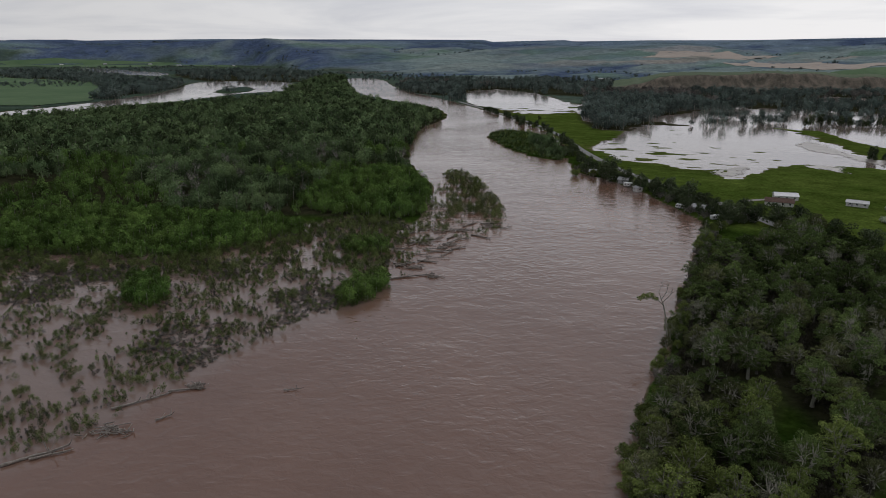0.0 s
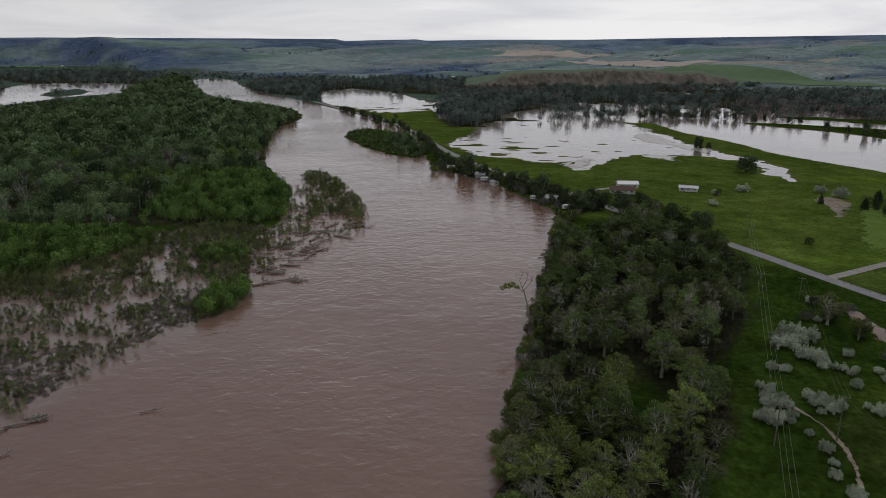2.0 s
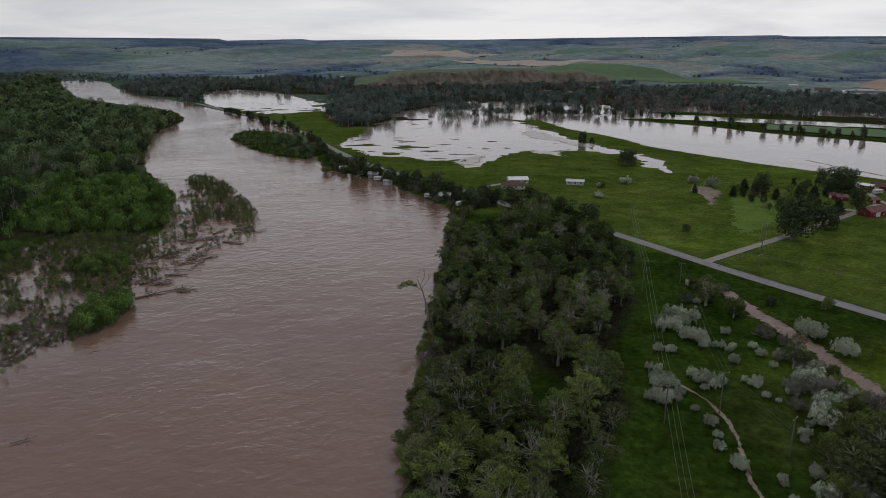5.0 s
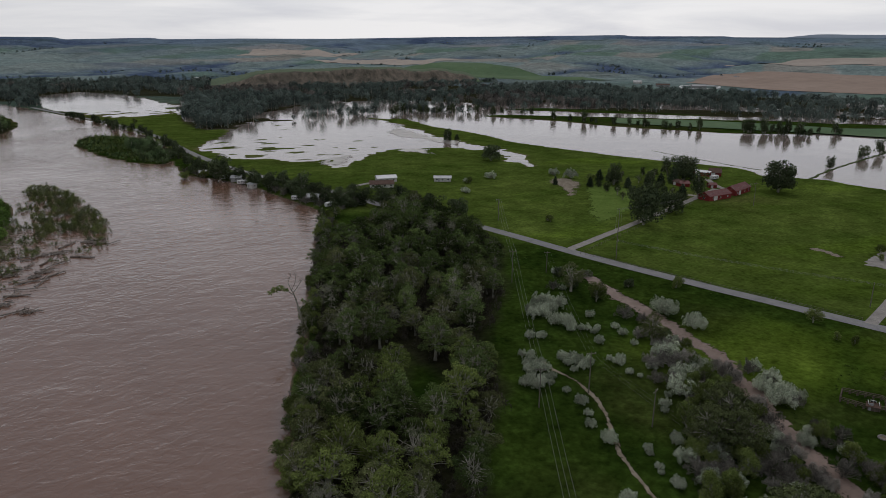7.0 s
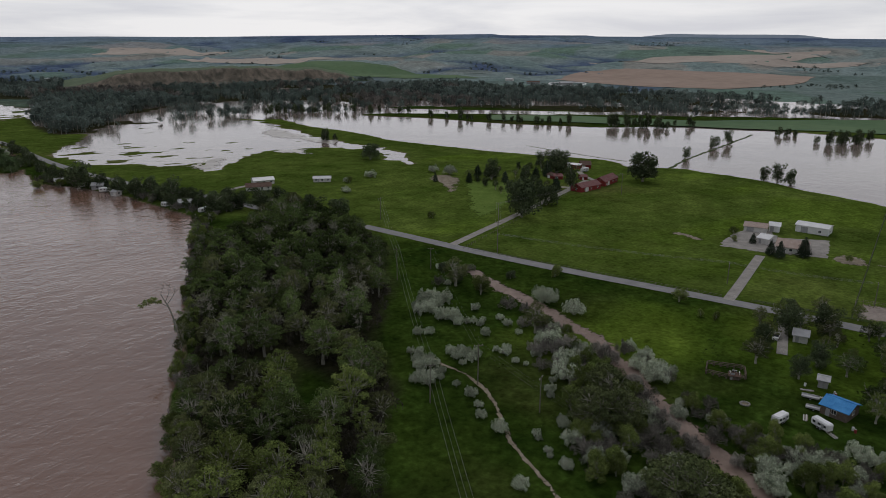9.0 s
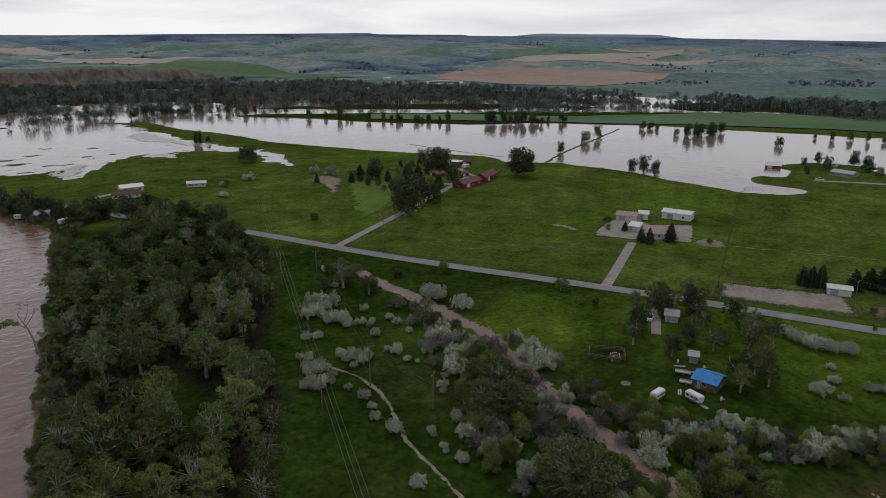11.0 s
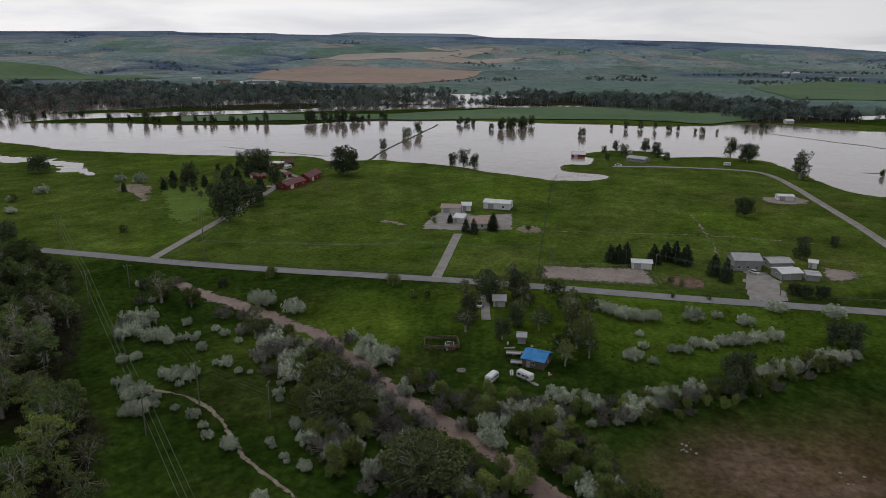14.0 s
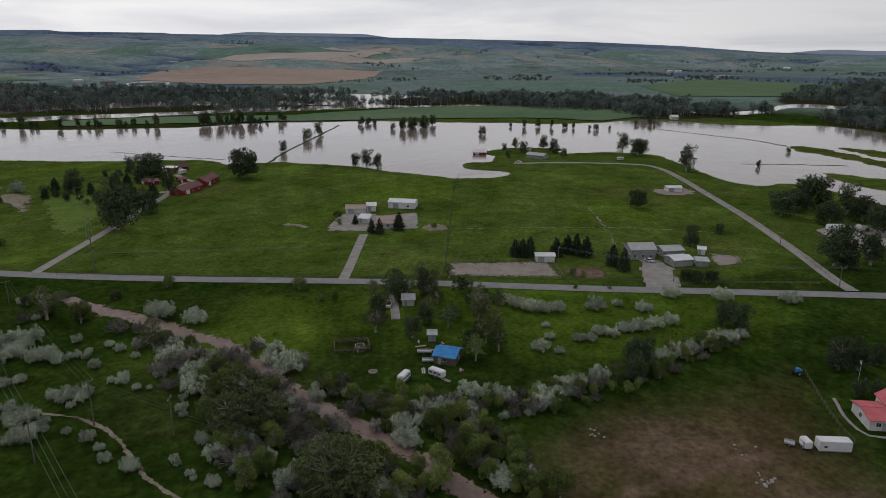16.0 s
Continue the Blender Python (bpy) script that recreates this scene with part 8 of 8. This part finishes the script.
def drift_log(x, y, heading, length, thick, seed, label="bleached drift log stranded in flood water"):
    """A stranded log with root plate and broken branches."""
    root = tagged(new("drift_log"), label, "log", "drift logs")
    root.matrix_basis = pose(x, y, 0.2, 0, 0, heading)
    r = np.random.default_rng(seed)
    n = 7
    spine = np.stack([np.linspace(0, length, n), r.normal(size=n).cumsum() * length * 0.012, np.full(n, 0.1) + r.uniform(0, 0.15, n)], -1)
    stem = new("stem", array_mesh("stem", *tube(spine, np.linspace(thick * 1.5, thick * 0.8, n), 8), [DEADWOOD]))
    stem.parent = root
    for _ in range(int(3 + length / 3)):
        k = r.uniform(0.35, 1.0)
        s = np.array([np.interp(k, np.linspace(0, 1, n), spine[:, i]) for i in range(3)])
        d = np.array([r.uniform(-0.2, 1.0), r.choice([-1, 1]) * r.uniform(0.4, 1.0), r.uniform(0.1, 0.9)]) * r.uniform(0.8, 2.4)
        limb = new("branch", array_mesh("branch", *tube([s, s + d * 0.55, s + d + (0, 0, r.uniform(-0.2, 0.3))], [thick * 0.6, thick * 0.4, 0.06], 5), [DEADWOOD]))
        limb.parent = root


def wrack_pile(x, y, radius, count, seed):
    r = np.random.default_rng(seed)
    pieces = []
    for _ in range(count):
        c = np.array([r.normal() * radius * 0.5, r.normal() * radius * 0.3, 0.1 + abs(r.normal()) * 0.35])
        a, l = r.uniform(0, 6.28), r.uniform(0.8, 3.2)
        d = np.array([math.cos(a), math.sin(a), r.uniform(-0.12, 0.25)]) * l / 2
        pieces.append(tube([c - d, c + r.normal(size=3) * 0.06, c + d], [r.uniform(0.08, 0.2), 0.14, 0.06], 5))
    ob = new("wrack_pile", array_mesh("wrack_pile", *merged(pieces), [DEADWOOD]))
    ob.location = (x, y, 0.05)
    tagged(ob, "tangled pile of grey flood debris and branches", "debris", kind="stuff")


for i, (x, y, a, l, t) in enumerate(((-98, 132.5, 38, 14, 0.26), (-93, 135, 30, 9, 0.2), (-85, 157.6, 40, 15, 0.22), (-74, 167, 14, 9, 0.2), (-71.5, 152.3, 40, 4, 0.16), (-21, 262.1, 22, 19, 0.24), (-20, 278.3, 40, 10, 0.3), (-11, 287, -20, 9, 0.28), (4, 304, 30, 8, 0.26), (10.5, 346, 50, 12, 0.32), (19.7, 352.5, 10, 11, 0.3), (-17, 313.5, 25, 12, 0.3), (14, 330, -35, 11, 0.3), (2, 322, 60, 10, 0.28), (-6, 300, 10, 11, 0.26), (-43, 168.0, 15, 3.5, 0.14))):
    drift_log(x, y, a, l, t, 60 + i)
pick = np.random.default_rng(44)
for i, (x, y) in enumerate(spread([(-22, 266), (-8, 270), (6, 305), (26, 335), (34, 352), (10, 352), (-8, 350), (-22, 335), (-24, 300)], 10.5, 45)):
    if i % 5:
        drift_log(x, y, pick.uniform(-30, 60), pick.uniform(5, 12), pick.uniform(0.12, 0.24), 300 + i, "dark wet drift log stranded on the drowned bar")
    else:
        wrack_pile(x, y, pick.uniform(2.0, 3.2), 34, 400 + i)
for i, (x, y, r, n) in enumerate(((-80, 147.5, 4.5, 70), (-67, 170.0, 3.0, 40), (-12, 277, 3.5, 50), (8, 338, 5, 60), (-20, 300, 4, 50), (24, 350, 4, 45), (3, 312, 4, 45), (-4, 265, 3, 30))):
    wrack_pile(x, y, r, n, 80 + i)


# pale stones on the dry pasture
def stones(x, y, radius, count, seed):
    r = np.random.default_rng(seed)
    for _ in range(count):
        bm = bmesh.new()
        bmesh.ops.create_icosphere(bm, subdivisions=2, radius=1.0)
        s = r.uniform(0.18, 0.5)
        for v in bm.verts:
            v.co *= s * (1 + 0.35 * noise.noise(v.co * 1.7 + Vector((x + _, y, 0))))
            v.co.z *= 0.6
        ob = part("boulder", bm, GRAVEL)
        px, py = x + r.normal() * radius, y + r.normal() * radius
        ob.location = (px, py, ground_z(px, py) + s * 0.2)
        tagged(ob, "pale boulder lying on dry pasture", "boulder", "boulders on the pasture")


stones(141.5, -25.0, 1.6, 12, 5)
stones(152.0, -22.0, 1.4, 5, 6)
stones(151.0, 10.0, 1.5, 8, 7)


# the yard of the cabin: boards, barrels and a fire ring
def fire_ring(x, y):
    root = stand("fire_ring", x, y, 0, "ring of stones round a fire pit in grass", "fire ring")
    for i in range(12):
        bm = bmesh.new()
        bmesh.ops.create_icosphere(bm, subdivisions=2, radius=0.28, matrix=Matrix.Translation((1.1 * math.cos(i * 0.524), 1.1 * math.sin(i * 0.524), 0.1)))
        for v in bm.verts:
            v.co += v.co.normalized() * 0.06 * noise.noise(v.co * 4)
        part("stone", bm, GRAVEL, root)
    bm = bmesh.new()
    bmesh.ops.create_circle(bm, cap_ends=True, segments=16, radius=0.9, matrix=Matrix.Translation((0, 0, 0.06)))
    part("ash_bed", bm, PATH_DIRT, root)


fire_ring(164.9, 69.9)


def board_stack(x, y, heading, seed):
    root = stand("board_stack", x, y, heading, "stack of pale boards lying in the cabin yard", "boards")
    r = np.random.default_rng(seed)
    for i in range(7):
        o = r.uniform(-0.15, 0.15)
        part("board", rounded_box(-1.6 + o, 1.6 + o, -0.5 + 0.17 * (i % 4) * 1.6, -0.28 + 0.17 * (i % 4) * 1.6, 0.02 + 0.09 * (i // 4), 0.09 + 0.09 * (i // 4), 0.01, 1), WHITE_WALL if i % 2 else DEADWOOD, root)


def barrel(x, y, mat, label):
    root = stand("barrel", x, y, 0, label, "barrel")
    bm = bmesh.new()
    for z0, z1, r0, r1 in ((0, 0.3, 0.27, 0.3), (0.3, 0.6, 0.3, 0.3), (0.6, 0.9, 0.3, 0.27)):
        rod(bm, (0, 0, z0), (0, 0, z1), r0, r1, 16)
    part("drum", bm, mat, root)
    bm = bmesh.new()
    rod(bm, (0, 0, 0.9), (0, 0, 0.93), 0.25, 0.25, 16)
    part("lid", bm, GREY_ROOF, root)


for i, (x, y, a) in enumerate(((184.6, 62.4, -60), (183.0, 59.0, -80), (169.5, 56.8, 20), (166.0, 49.5, 60))):
    board_stack(x, y, a, 90 + i)
for i, (x, y) in enumerate(((186.5, 56.0), (187.4, 56.6), (172.0, 47.0), (171.2, 46.2), (169.0, 55.0), (186.8, 63.8))):
    barrel(x, y, (RED_WALL, GREY_ROOF, WHITE_PAINT)[i % 3], ("rusty red barrel beside the cabin", "grey barrel beside the cabin", "white barrel beside the cabin")[i % 3])
building("chicken_coop", 176.5, 78.5, -60, 2.4, 1.8, 1.3, 0.4, LOG_WALL, BROWN_ROOF, "small brown coop inside the corral pen")
